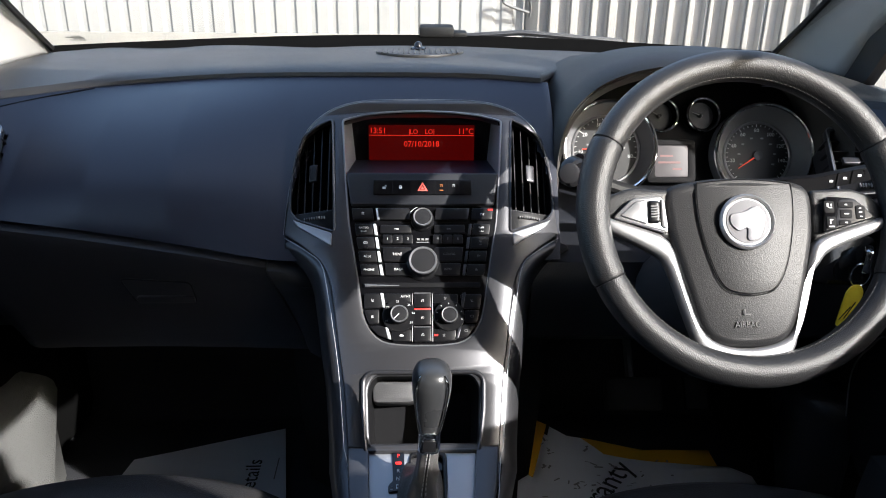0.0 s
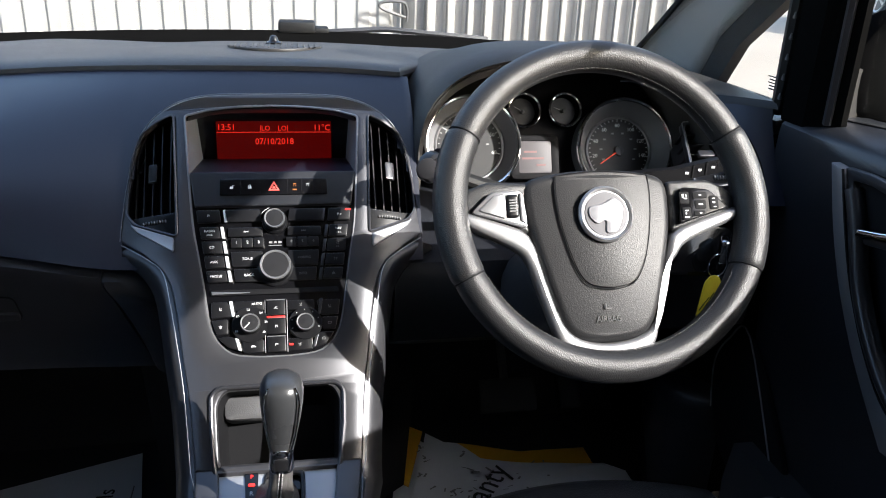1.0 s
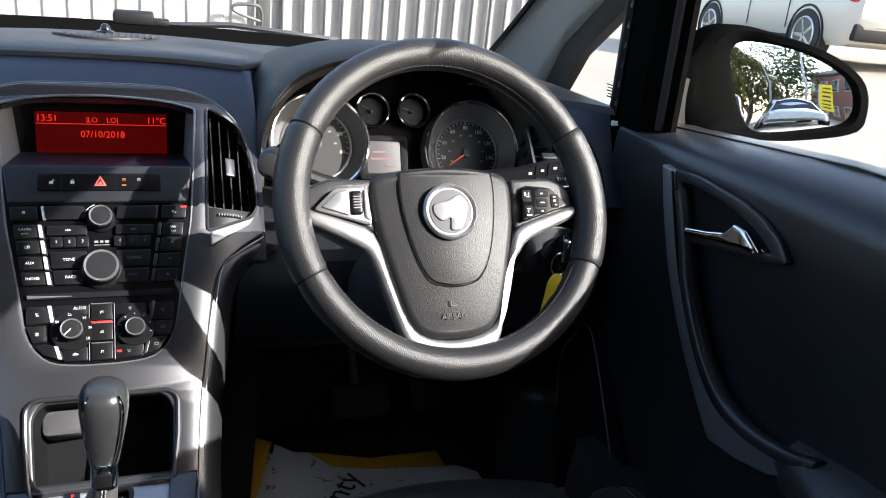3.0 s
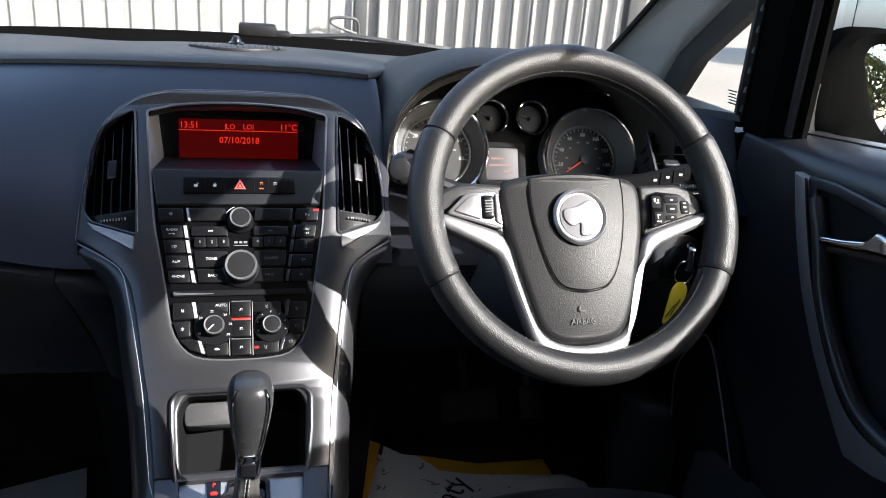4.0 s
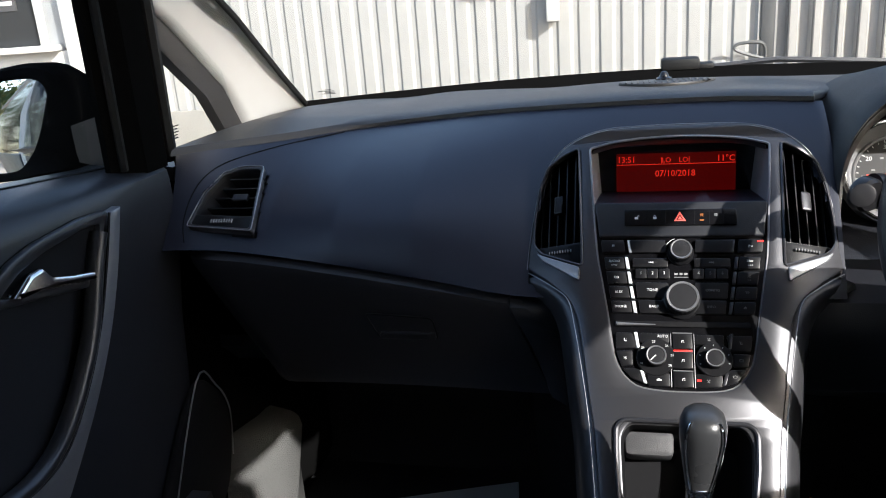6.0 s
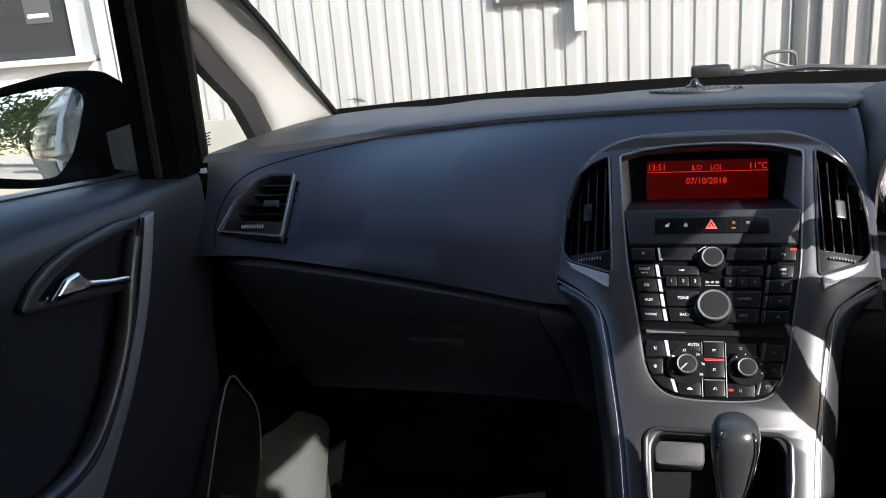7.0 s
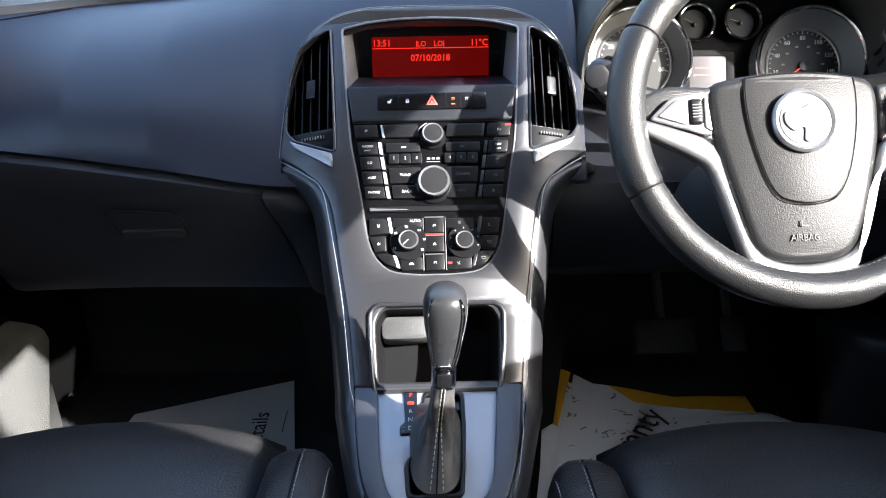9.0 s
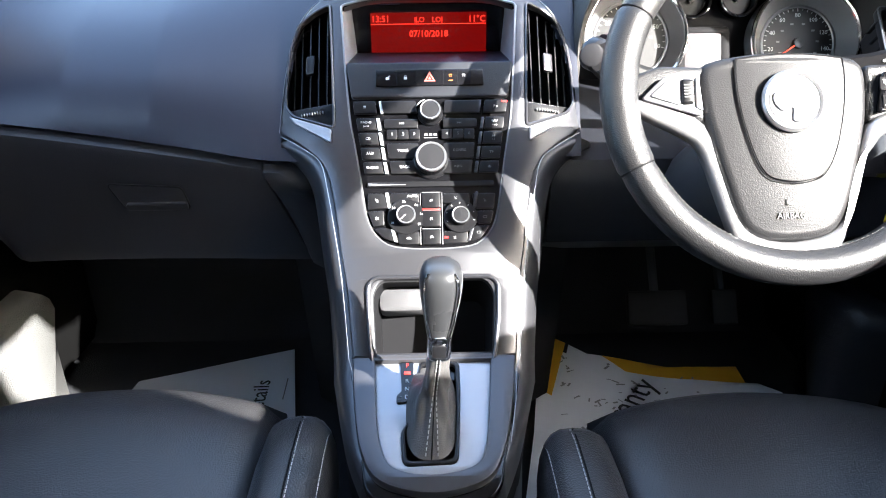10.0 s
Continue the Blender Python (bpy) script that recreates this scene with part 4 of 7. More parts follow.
part("hub", plate([[tuple(p)[:2] for p in HUB]], 0.040, 0.010, domed(0.012), -0.018, 3), M_AIRBAG, wheel, "pebble-grained black airbag hub", 50)
PAD = [tuple(p)[:2] for p in spline([(-0.054, 0.030), (-0.046, 0.036), (0.0, 0.0395), (0.046, 0.036), (0.054, 0.030), (0.052, -0.010), (0.042, -0.055), (0.028, -0.082), (0.010, -0.0895), (-0.010, -0.0895), (-0.030, -0.082), (-0.043, -0.055), (-0.053, -0.010)], 4, True)]
groove = part("airbag_cover", plate([PAD], 0.008, 0.0012, domed(0.012), 0.0146, 2), M_AIRBAG, wheel, "", 50)
part("cover_gap", tube([domed(0.012)((x * 1.012, y * 1.012 - 0.0003, 0.0222)) for x, y in PAD], 0.00065, 5, True), M_DEEP, wheel)
# silver lower spokes: a V that carries the hub
VO = [(-0.160, -0.010), (-0.150, -0.020), (-0.105, -0.043), (-0.090, -0.060), (-0.073, -0.113), (-0.060, -0.148), (-0.040, -0.160), (0.0, -0.165), (0.034, -0.160), (0.050, -0.146), (0.068, -0.080), (0.084, -0.055), (0.100, -0.040), (0.155, -0.018), (0.166, -0.010)]
VI = [(0.160, -0.002), (0.120, -0.014), (0.084, -0.028), (0.072, -0.050), (0.052, -0.118), (0.036, -0.140), (0.0, -0.149), (-0.036, -0.144), (-0.056, -0.125), (-0.072, -0.075), (-0.086, -0.030), (-0.118, -0.014), (-0.155, -0.002)]
spoke = part("silver_spoke", plate([[tuple(p)[:2] for p in spline(VO, 3)] + [tuple(p)[:2] for p in spline(VI, 3)]], 0.020, 0.006, hub, -0.004, 3), M_SILVER, wheel, "satin silver spoke trim", 60)
for s in (-1, 1):
    body = [(s * 0.162, -0.008), (s * 0.168, 0.006), (s * 0.150, 0.024), (s * 0.128, 0.032), (s * 0.080, 0.030), (s * 0.080, -0.030), (s * 0.118, -0.018)]
    part("spoke", plate([rnd(body, 0.006)], 0.022, 0.005, hub, -0.012, 2), M_LEATHER, wheel)
    face = rnd([(s * 0.150, -0.004), (s * 0.127, 0.018), (s * 0.094, 0.021), (s * 0.088, -0.022)], 0.005)
    pod = part("control_pod", plate([face], 0.008, 0.002, hub, 0.010), M_SILVER if s < 0 else M_PIANO, wheel, "satin silver switch pod" if s < 0 else "gloss black switch pod")
    if s < 0:
        part("key", plate([rnd([(-0.142, -0.002), (-0.124, 0.014), (-0.112, 0.016), (-0.112, -0.012)], 0.003)], 0.003, 0.001, hub, 0.017), M_SILVER, pod)
        part("roller", plate([rect(-0.1105, -0.011, -0.0975, 0.015, 0.003)], 0.009, 0.003, hub, 0.013, 2), M_BUTTON, pod)
        for k in range(5):
            part("roller_rib", box((0.009, 0.0012, 0.0015), (-0.104, -0.004 + 0.003 * k, 0.0225), 0.0, HB), M_RING, pod)
        part("key", plate([rnd([(-0.096, 0.017), (-0.0925, 0.016), (-0.089, -0.018), (-0.096, -0.014)], 0.002)], 0.003, 0.001, hub, 0.017), M_SILVER, pod)
    else:
        for x0, y0, x1, y1 in ((0.090, 0.001, 0.102, 0.015), (0.092, -0.018, 0.103, -0.003), (0.106, 0.007, 0.124, 0.014), (0.106, -0.013, 0.120, -0.007), (0.108, -0.005, 0.122, 0.005), (0.126, -0.006, 0.137, 0.010)):
            part("key", plate([rect(x0, y0, x1, y1, 0.002)], 0.003, 0.001, hub, 0.0160), M_DEEP, pod)
        for x, y, w, h in ((0.094, 0.010, 0.002, 0.004), (0.097, 0.007, 0.004, 0.001), (0.098, 0.010, 0.001, 0.003), (0.097, -0.007, 0.004, 0.001), (0.096, -0.010, 0.001, 0.003), (0.097, -0.0145, 0.006, 0.0012), (0.115, 0.0105, 0.0028, 0.0012), (0.114, -0.010, 0.0028, 0.0012), (0.115, 0.0, 0.005, 0.0012), (0.131, 0.0065, 0.003, 0.0008), (0.131, 0.002, 0.003, 0.002), (0.132, -0.003, 0.003, 0.0008)):
            part("legend", box((w, h, 0.0004), (x, y, 0.0194), 0.0, HB), M_WHITE_PRINT, pod)
# badge: a plain chrome disc with a raised plain shape
badge = part("badge", lathe([(0.0315, 0), (0.0315, 0.003), (0.029, 0.0052), (0.0265, 0.0038), (0.0262, 0.003), (0.0, 0.0034)], HB @ Matrix.Translation((-0.001, -0.010, 0.0222)), 48), M_SILVER, wheel, "round silver badge")
relief = part("relief", lathe([(0.0245, 0.0), (0.0245, 0.0008), (0.0, 0.0010)], HB @ Matrix.Translation((-0.001, -0.010, 0.0253)), 40), M_SATIN, badge, "plain grey disc")
part("boss", plate([rnd([(-0.021, 0.008), (-0.004, 0.011), (0.010, 0.019), (0.020, 0.008), (0.016, -0.010), (0.010, -0.021), (-0.003, -0.022), (-0.001, -0.006), (-0.012, -0.012), (-0.021, -0.003)], 0.005, 5)], 0.0020, 0.0009, lambda p: HB @ Vector((p[0] - 0.001, p[1] - 0.010, p[2])), 0.0259, 2), M_STRIP, relief, "plain raised shape")
part("lettering", text("AIRBAG", 0.0095, hub, (-0.006, -0.124), low=0.0185, thick=0.0006, squeeze=0.85), M_BLACK, wheel)
part("horn_mark", join(box((0.007, 0.0012, 0.001), (-0.006, -0.1125, 0.0205), 0, HB), box((0.0012, 0.006, 0.001), (-0.009, -0.110, 0.0205), 0, HB)), M_BLACK, wheel)
part("column_shroud", loft([[whl((0.050 * math.cos(q), -0.03 + 0.040 * math.sin(q), -0.03)) for q in (2 * math.pi * i / 20 for i in range(20))],
                            [whl((0.068 * math.cos(q), -0.065 + 0.070 * math.sin(q), -0.08)) for q in (2 * math.pi * i / 20 for i in range(20))],
                            [whl((0.075 * math.cos(q), -0.070 + 0.070 * math.sin(q), -0.20)) for q in (2 * math.pi * i / 20 for i in range(20))]]), M_BLACK, wheel)

# stalks behind the wheel
st = thing("indicator_stalk", (0.25, 0.95, 0.915), "black indicator stalk with a round knob end", "stalk")
part("arm", tube([(0.33, 1.00, 0.862), (0.25, 0.985, 0.888), (0.186, 0.965, 0.915)], [0.010, 0.010, 0.012], 10, flat=0.9), M_RUBBER, st)
part("knob", lathe([(0.0, 0), (0.017, 0.0), (0.019, 0.003), (0.019, 0.014), (0.016, 0.018), (0.0, 0.018)], frame_of((0.182, 0.962, 0.919), (0.25, 0.0, 1), (0.80, 0.60, -0.2)), 24), M_BUTTON, st)
part("knob_cap", lathe([(0.0, 0), (0.012, 0.0), (0.0125, 0.004), (0.010, 0.005), (0.0, 0.005)], frame_of((0.179, 0.936, 0.922), (0.05, 0.1, 1), (0.98, -0.18, 0)), 24), M_SATIN_DARK, st)
part("collar", tube([(0.197, 0.967, 0.918), (0.206, 0.970, 0.917)], 0.0195, 16), M_BUTTON, st)
st = thing("wiper_stalk", (0.52, 0.95, 0.905), "flat black wiper stalk with white symbols", "stalk")
part("arm", loft([[(x, 0.955 + a, z + b) for a, b in ((-0.006, -0.009), (-0.006, 0.009), (0.006, 0.009), (0.006, -0.009))] for x, z in ((0.42, 0.897), (0.50, 0.904), (0.535, 0.912), (0.565, 0.918))]), M_BUTTON, st)
for x, z in ((0.515, 0.908), (0.532, 0.912), (0.550, 0.9155)):
    part("symbol", box((0.0045, 0.001, 0.0028), (x, 0.9482, z), 0), M_WHITE_PRINT, st)
for x, z in ((0.523, 0.910), (0.541, 0.914)):
    part("groove", box((0.0012, 0.001, 0.018), (x, 0.9484, z), 0), M_DEEP, st)

# ignition key
key = thing("ignition_key", (0.55, 0.93, 0.78), "car key in the ignition with a yellow plastic tag", "key")
part("ignition_panel", plate([rnd([(-0.055, -0.040), (0.052, -0.045), (0.050, 0.020), (-0.040, 0.034)], 0.008)], 0.02, 0.004, lambda p: frame_of((0.545, 0.965, 0.805), (0, 0.3, 1)) @ p), M_PIANO, key)
part("key_head", plate([rnd([(-0.012, -0.018), (0.012, -0.018), (0.014, 0.016), (-0.014, 0.016)], 0.006)], 0.010, 0.003, lambda p: frame_of((0.565, 0.925, 0.812), (0, 0.0, 1), (0.5, 1, 0)) @ p), M_CHROME, key)
part("key_ring", tube([(0.562 + 0.013 * math.cos(q), 0.918, 0.792 + 0.016 * math.sin(q)) for q in (2 * math.pi * i / 18 for i in range(18))], 0.0012, 6, True), M_CHROME, key)
TM = frame_of((0.555, 0.915, 0.752), (0.10, 0, 1), (1, 0.15, -0.1))
tagp = part("tag", plate([rnd([(-0.013, -0.032), (0.013, -0.032), (0.013, 0.018), (0.006, 0.028), (-0.006, 0.028), (-0.013, 0.018)], 0.005)], 0.003, 0.001, lambda p: TM @ p), M_TAG, key, "yellow plastic tag")
for i, (x, y, w, r) in enumerate([(-0.006, -0.012, 0.022, 60), (0.0, -0.008, 0.026, 68), (0.005, -0.012, 0.018, 55)]):
    part("scribble", box((w, 0.0014, 0.0006), (0, 0, 0.0033), 0, TM @ pose(x, y, 0, 0, 0, r)), M_INK, tagp)

# ---------------------------------------------------------------- instruments
KM = frame_of((0, 1.16, 0.92), (0, 0.4, 0.917))
cluster = thing("instrument_cluster", (0.39, 1.16, 0.85), "instrument cluster with chrome-ringed dials", "instruments")


def ins(p):
    return KM @ Vector(p)


part("backing", plate([rnd([(0.205, -0.085), (0.60, -0.085), (0.60, 0.04), (0.52, 0.095), (0.28, 0.095), (0.205, 0.04)], 0.03)], 0.01, 0.002, ins, -0.042), M_DEEP, cluster)


def dial(x, y, r, label, numbers, start, sweep, needle, deep, flare, back=-0.030):
    """A dial at the bottom of a flared tube whose mouth is ringed with chrome."""
    m = KM @ Matrix.Translation((x, y, back))
    d = part("dial", lathe([(r, 0), (r, 0.002), (0.0, 0.002)], m, 40), M_DIAL, cluster, label)
    f = r * flare
    part("tube", lathe([(r * 1.04, 0.0005), (r * 1.04 + (f - r) * 0.5, deep * 0.45), (f, deep), (f * 1.03, deep + 0.001), (f * 1.02, -0.004)], m, 56, False), M_RING if flare > 1.2 else M_PIANO, d)
    part("chrome_ring", tube([m @ Vector((f * 1.02 * math.cos(q), f * 1.02 * math.sin(q), deep)) for q in (2 * math.pi * i / 56 for i in range(56))], 0.0032 if r > 0.03 else 0.0022, 8, True), M_CHROME, d)
    if r > 0.03:
        part("ring", lathe([(r * 1.07, 0.001), (r * 1.06, 0.004), (r * 1.01, 0.0045), (r * 0.98, 0.0022)], m, 48, False), M_SILVER, d)
        n = len(numbers)
        for i, w in enumerate(numbers):
            a = radians(start - sweep * i / (n - 1))
            c, s = math.cos(a), math.sin(a)
            if w:
                part("numeral", text(w, r * 0.165, lambda p: m @ p, (r * 0.78 * c, r * 0.78 * s), low=0.0022), M_WHITE_PRINT, d)
        for i in range(4 * (n - 1) + 1):
            a = radians(start - sweep * i / (4 * n - 4))
            part("tick", box((r * (0.09 if i % 4 == 0 else 0.05), r * 0.018, 0.0004), (0, 0, 0), 0, m @ Matrix.Translation((r * 0.93 * math.cos(a), r * 0.93 * math.sin(a), 0.0024)) @ pose(0, 0, 0, 0, 0, math.degrees(a))), M_WHITE_PRINT, d)
        for i in range(n - 1):
            a = radians(start - sweep * (i + 0.5) / (n - 1))
            part("small_figure", box((r * 0.09, r * 0.05, 0.0003), (0, 0, 0), 0, m @ Matrix.Translation((r * 0.56 * math.cos(a), r * 0.56 * math.sin(a), 0.0023))), M_DIM_PRINT, d)
    a = radians(needle)
    part("needle", tube([m @ Vector((-r * 0.10 * math.cos(a), -r * 0.10 * math.sin(a), 0.006)), m @ Vector((r * 0.74 * math.cos(a), r * 0.74 * math.sin(a), 0.006))], [r * 0.030, r * 0.012], 6), M_NEEDLE if r > 0.03 else M_DIM_PRINT, d)
    part("boss", lathe([(r * 0.15, 0.002), (r * 0.14, 0.008), (0, 0.009)], m, 16), M_SATIN_DARK, d)


dial(0.517, -0.033, 0.050, "speedometer with white figures and red needle", ["", "20", "40", "60", "80", "100", "120", "140", ""], 225, 270, 213, 0.030, 1.46)
dial(0.282, -0.024, 0.050, "rev counter with white figures and red needle", ["0", "10", "20", "30", "40", "50", "60"], 225, 240, 180, 0.030, 1.36)
dial(0.365, 0.027, 0.0205, "small fuel gauge in a deep black cone", [], 200, 220, 150, 0.016, 1.18)
dial(0.429, 0.028, 0.0205, "small temperature gauge in a deep black cone", [], 200, 220, 160, 0.016, 1.18)
# arc over the speedometer: the hood's gloss drawn as a bright tube
part("hood_gloss_arc", tube([ins((0.517 + 0.092 * math.cos(radians(a)), -0.030 + 0.098 * math.sin(radians(a)), 0.004)) for a in range(10, 100, 6)], 0.0022, 6), M_CHROME, cluster)
scr = part("info_screen", plate([rect(0.355, -0.067, 0.406, -0.019, 0.003)], 0.004, 0.001, ins, -0.022), M_MFD, cluster, "grey monochrome information screen")
part("screen_bezel", plate([rect(0.343, -0.076, 0.418, -0.010, 0.006), rect(0.3555, -0.0665, 0.4055, -0.0195, 0.003)], 0.006, 0.002, ins, -0.024), M_DEEP, cluster)
for x, y, w in ((0.373, -0.035, 0.020), (0.377, -0.045, 0.034), (0.389, -0.055, 0.014)):
    part("bar_of_text", box((w, 0.003, 0.0003), (x, y, -0.0175), 0, KM), M_MFD_TEXT, scr)

# ---------------------------------------------------------------- gear lever
lever = thing("gear_lever", (0.004, 0.735, 0.58), "black leather automatic gear lever with chrome bands", "gear lever")
LB, LT = Vector((0.001, 0.728, 0.585)), Vector((0.008, 0.740, 0.775))
ax = (LT - LB).normalized()
LM = frame_of(LB, Vector((0, 1, 0)) - ax * ax.y, Vector((1, 0, 0)) - ax * ax.x)


def ring_at(h, rx, ry, n=24, e=2.4, dy=0.0):
    out = []
    h = h * 0.885
    for j in range(n):
        q = 2 * math.pi * j / n
        c, s = math.cos(q), math.sin(q)
        out.append(LM @ Vector((rx * math.copysign(abs(c) ** (2 / e), c), dy + ry * math.copysign(abs(s) ** (2 / e), s), h)))
    return out


part("knob", loft([ring_at(h, a, b, dy=d) for h, a, b, d in ((0.118, 0.0115, 0.012, 0), (0.125, 0.0135, 0.014, 0), (0.145, 0.0165, 0.018, 0), (0.165, 0.0195, 0.022, 0), (0.182, 0.0212, 0.025, 0), (0.195, 0.0212, 0.0255, 0), (0.204, 0.0185, 0.023, 0), (0.209, 0.013, 0.017, 0), (0.211, 0.006, 0.008, 0))]), M_KNOB, lever, "smooth dark leather knob", 60)
for s in (-1, 1):
    part("chrome_inlay", tube([LM @ Vector((s * a, -b, h * 0.885)) for h, a, b in ((0.122, 0.0085, 0.0125), (0.145, 0.0128, 0.0160), (0.165, 0.0152, 0.0195), (0.185, 0.0165, 0.0215), (0.198, 0.0155, 0.0215), (0.205, 0.012, 0.018))], 0.0013, 6), M_CHROME, lever)
part("chrome_collar", loft([ring_at(h, a, a) for h, a in ((0.092, 0.0115), (0.094, 0.0125), (0.116, 0.0122), (0.119, 0.0128), (0.121, 0.0120))]), M_CHROME, lever, "", 40)
part("chrome_tip", plate([rect(-0.0065, 0.1045, 0.0065, 0.1105, 0.002)], 0.003, 0.001, lambda p: LM @ Vector((p[0], -0.0118 - p[2], p[1]))), M_CHROME, lever)
part("collar_inset", plate([rect(-0.007, 0.087, 0.007, 0.100, 0.001)], 0.002, 0.0005, lambda p: LM @ Vector((p[0], -0.0118 - p[2], p[1]))), M_BUTTON, lever)
BC = (-0.005, -0.064)


def boot_ring(t):
    """A ring of the boot: round under the collar (0), filling the plate's opening at its foot (1)."""
    out = []
    for j in range(48):
        q = 2 * math.pi * j / 48
        c, sn = math.cos(q), math.sin(q)
        top = LM @ Vector((0.0118 * c, 0.0118 * sn, 0.083))
        foot = GM @ Vector((BC[0] + 0.0275 * math.copysign(abs(c) ** 0.7, c), BC[1] + 0.058 * math.copysign(abs(sn) ** 0.7, sn), -0.002))
        top_mid, foot_mid = LM @ Vector((0, 0, 0.083)), GM @ Vector((BC[0], BC[1], -0.002))
        mid = top_mid.lerp(foot_mid, t)
        d = (top - top_mid).lerp(foot - foot_mid, t ** 2.7)
        fold = 1 + math.sin(math.pi * t) * (0.15 * math.sin(3 * q + 6.0 * t) + 0.07 * math.sin(7 * q - 8 * t))
        fold -= 0.16 * math.exp(-((t - 0.52) / 0.10) ** 2) * (0.5 + 0.5 * math.sin(2 * q + 0.6))
        out.append(mid + d * fold)
    return out


part("boot", loft([boot_ring(i / 24) for i in range(25)]), M_BOOT, lever, "creased black leather boot", 80)
part("boot_seam", tube(spline([boot_ring(i / 24)[36] + Vector((0, -0.0002, 0.0001)) for i in range(25)], 3), 0.0008, 5), M_DEEP, lever)
bm = None
for k in (35, 37):
    line = [boot_ring(i / 24)[k] + Vector((0, -0.0005, 0.0003)) for i in range(25)]
    bm = dashes(spline(line, 3), 0.0034, 0.0022, 0.00055, bm)
tagged(part("stitching", bm, M_SEAM, lever, "pale double stitching"), kind="stuff")
part("boot_frame", plate([[(x * 1.0, y) for x, y in BOOTHOLE], [(-0.005 + (x + 0.005) * 0.86, -0.064 + (y + 0.064) * 0.92) for x, y in BOOTHOLE]], 0.006, 0.002, gear, -0.004), M_BUTTON, lever)
sel = thing("selector_display", (-0.032, 0.79, 0.61), "black selector strip with red lit letters", "display")
part("strip", plate([rnd([(-0.0385, 0.000), (-0.0235, 0.000), (-0.0235, -0.046), (-0.027, -0.055), (-0.042, -0.056), (-0.042, -0.045), (-0.0365, -0.040)], 0.003)], 0.003, 0.001, gear, -0.001), M_PIANO, sel)
for i, w in enumerate("P RND"):
    if w != " ":
        part("letter", text(w, 0.0072, gear, (-0.0305, -0.006 - 0.0105 * i), low=0.0022), M_RED_LED if i == 0 else M_WHITE_PRINT, sel)
part("lock_lamp", plate([rect(-0.0342, -0.0185, -0.0268, -0.0143, 0.0015)], 0.001, 0.0003, gear, 0.002), M_RED_LED, sel)
part("plus_mark", box((0.003, 0.0008, 0.0005), (-0.038, -0.0475, 0.0023), 0, GM), M_DIM_PRINT, sel)
part("minus_mark", box((0.003, 0.0008, 0.0005), (-0.038, -0.0515, 0.0023), 0, GM), M_DIM_PRINT, sel)

# ---------------------------------------------------------------- doors
for s in (-1, 1):
    def D(x, y, z):
        return Vector((s * x, y, z))
    door = thing("door_1" if s < 0 else "door_2", (s * 0.70, 0.5, 0.3), "black front door trim with grey pull and chrome lever, closed", "door", kind="structure")
    rows = []
    for y in (1.04, 1.02, 1.0, 0.97, 0.90, 0.82, 0.74, 0.66, 0.56, 0.40, 0.2, 0.0):
        e = min(1.0, max(0.0, (y - 0.93) / 0.11))
        rise = min(0.026, 0.085 * max(0.0, 1 - y))
        row = []
        for x, z in ((0.765, 0.963 + rise), (0.725, 0.962 + 0.6 * rise), (0.703, 0.957 + 0.2 * rise), (0.693 + 0.004 * e, 0.951), (0.689 + 0.006 * e, 0.937), (0.690 + 0.004 * e, 0.890), (0.700, 0.82),
                     (0.700, 0.74), (0.694, 0.66), (0.690, 0.55), (0.690, 0.32)):
            row.append(D(x, y - 0.24 * e * max(0.0, 0.83 - z), z))
        rows.append(row)
    part("panel", sheet(rows, 0.05, (s, 0, 0)), M_DOOR, door, "black moulded door panel")
    part("sill_line", tube([D(0.768, 1.0, 0.958), D(0.768, 0.68, 0.984), D(0.766, 0.0, 0.985)], 0.008, 6), M_RUBBER, door)

    def dp(p, x=0.690):
        return Vector((s * (x - p[2]), p[0], p[1]))
    so = [(0.894, 0.936), (0.868, 0.868), (0.834, 0.801), (0.789, 0.736), (0.743, 0.684), (0.705, 0.645)]
    so2 = [(0.660, 0.649), (0.606, 0.663), (0.575, 0.683), (0.556, 0.700)]
    si = [(0.558, 0.702), (0.595, 0.690), (0.654, 0.683), (0.712, 0.695), (0.764, 0.741), (0.812, 0.808), (0.846, 0.876), (0.870, 0.934)]
    part("pull_strip", plate([[tuple(q) for q in spline(so, 4)] + so2 + [tuple(q) for q in spline(si, 4)]], 0.016, 0.003, dp, 0.0), M_STRIP, door, "satin grey grab strip")
    gr = [(0.852, 0.915), (0.832, 0.876), (0.801, 0.805), (0.757, 0.746), (0.710, 0.706), (0.659, 0.690), (0.600, 0.695), (0.553, 0.710)]
    part("grab_handle", tube([dp((y - 0.002, z, 0.010)) for y, z in spline(gr, 5)], 0.0115, 10, flat=0.8), M_SATIN_DARK, door, "dark grab handle with a soft sheen", 60)
    part("handle_gap", tube([dp((y, z, 0.0155)) for y, z in spline(si, 5)], 0.0018, 5), M_DEEP, door)
    su = [(0.876, 0.936), (0.826, 0.939), (0.748, 0.933), (0.709, 0.924), (0.680, 0.911), (0.659, 0.890), (0.672, 0.884), (0.735, 0.873), (0.822, 0.856)]
    si2 = [(0.856, 0.924), (0.825, 0.926), (0.755, 0.919), (0.715, 0.909), (0.696, 0.900), (0.684, 0.893), (0.690, 0.891), (0.736, 0.882), (0.824, 0.866)]
    part("lever_surround", plate([rnd(su, 0.008), rnd(si2, 0.006)], 0.010, 0.003, dp, 0.001), M_SATIN_DARK, door, "dark satin lever surround")
    part("lever_recess", plate([rnd(su, 0.008)], 0.004, 0, dp, -0.002), M_DEEP, door)
    lv = [(0.822, 0.876), (0.785, 0.884), (0.754, 0.893), (0.741, 0.908), (0.722, 0.906), (0.694, 0.889), (0.745, 0.881), (0.785, 0.873), (0.822, 0.864)]
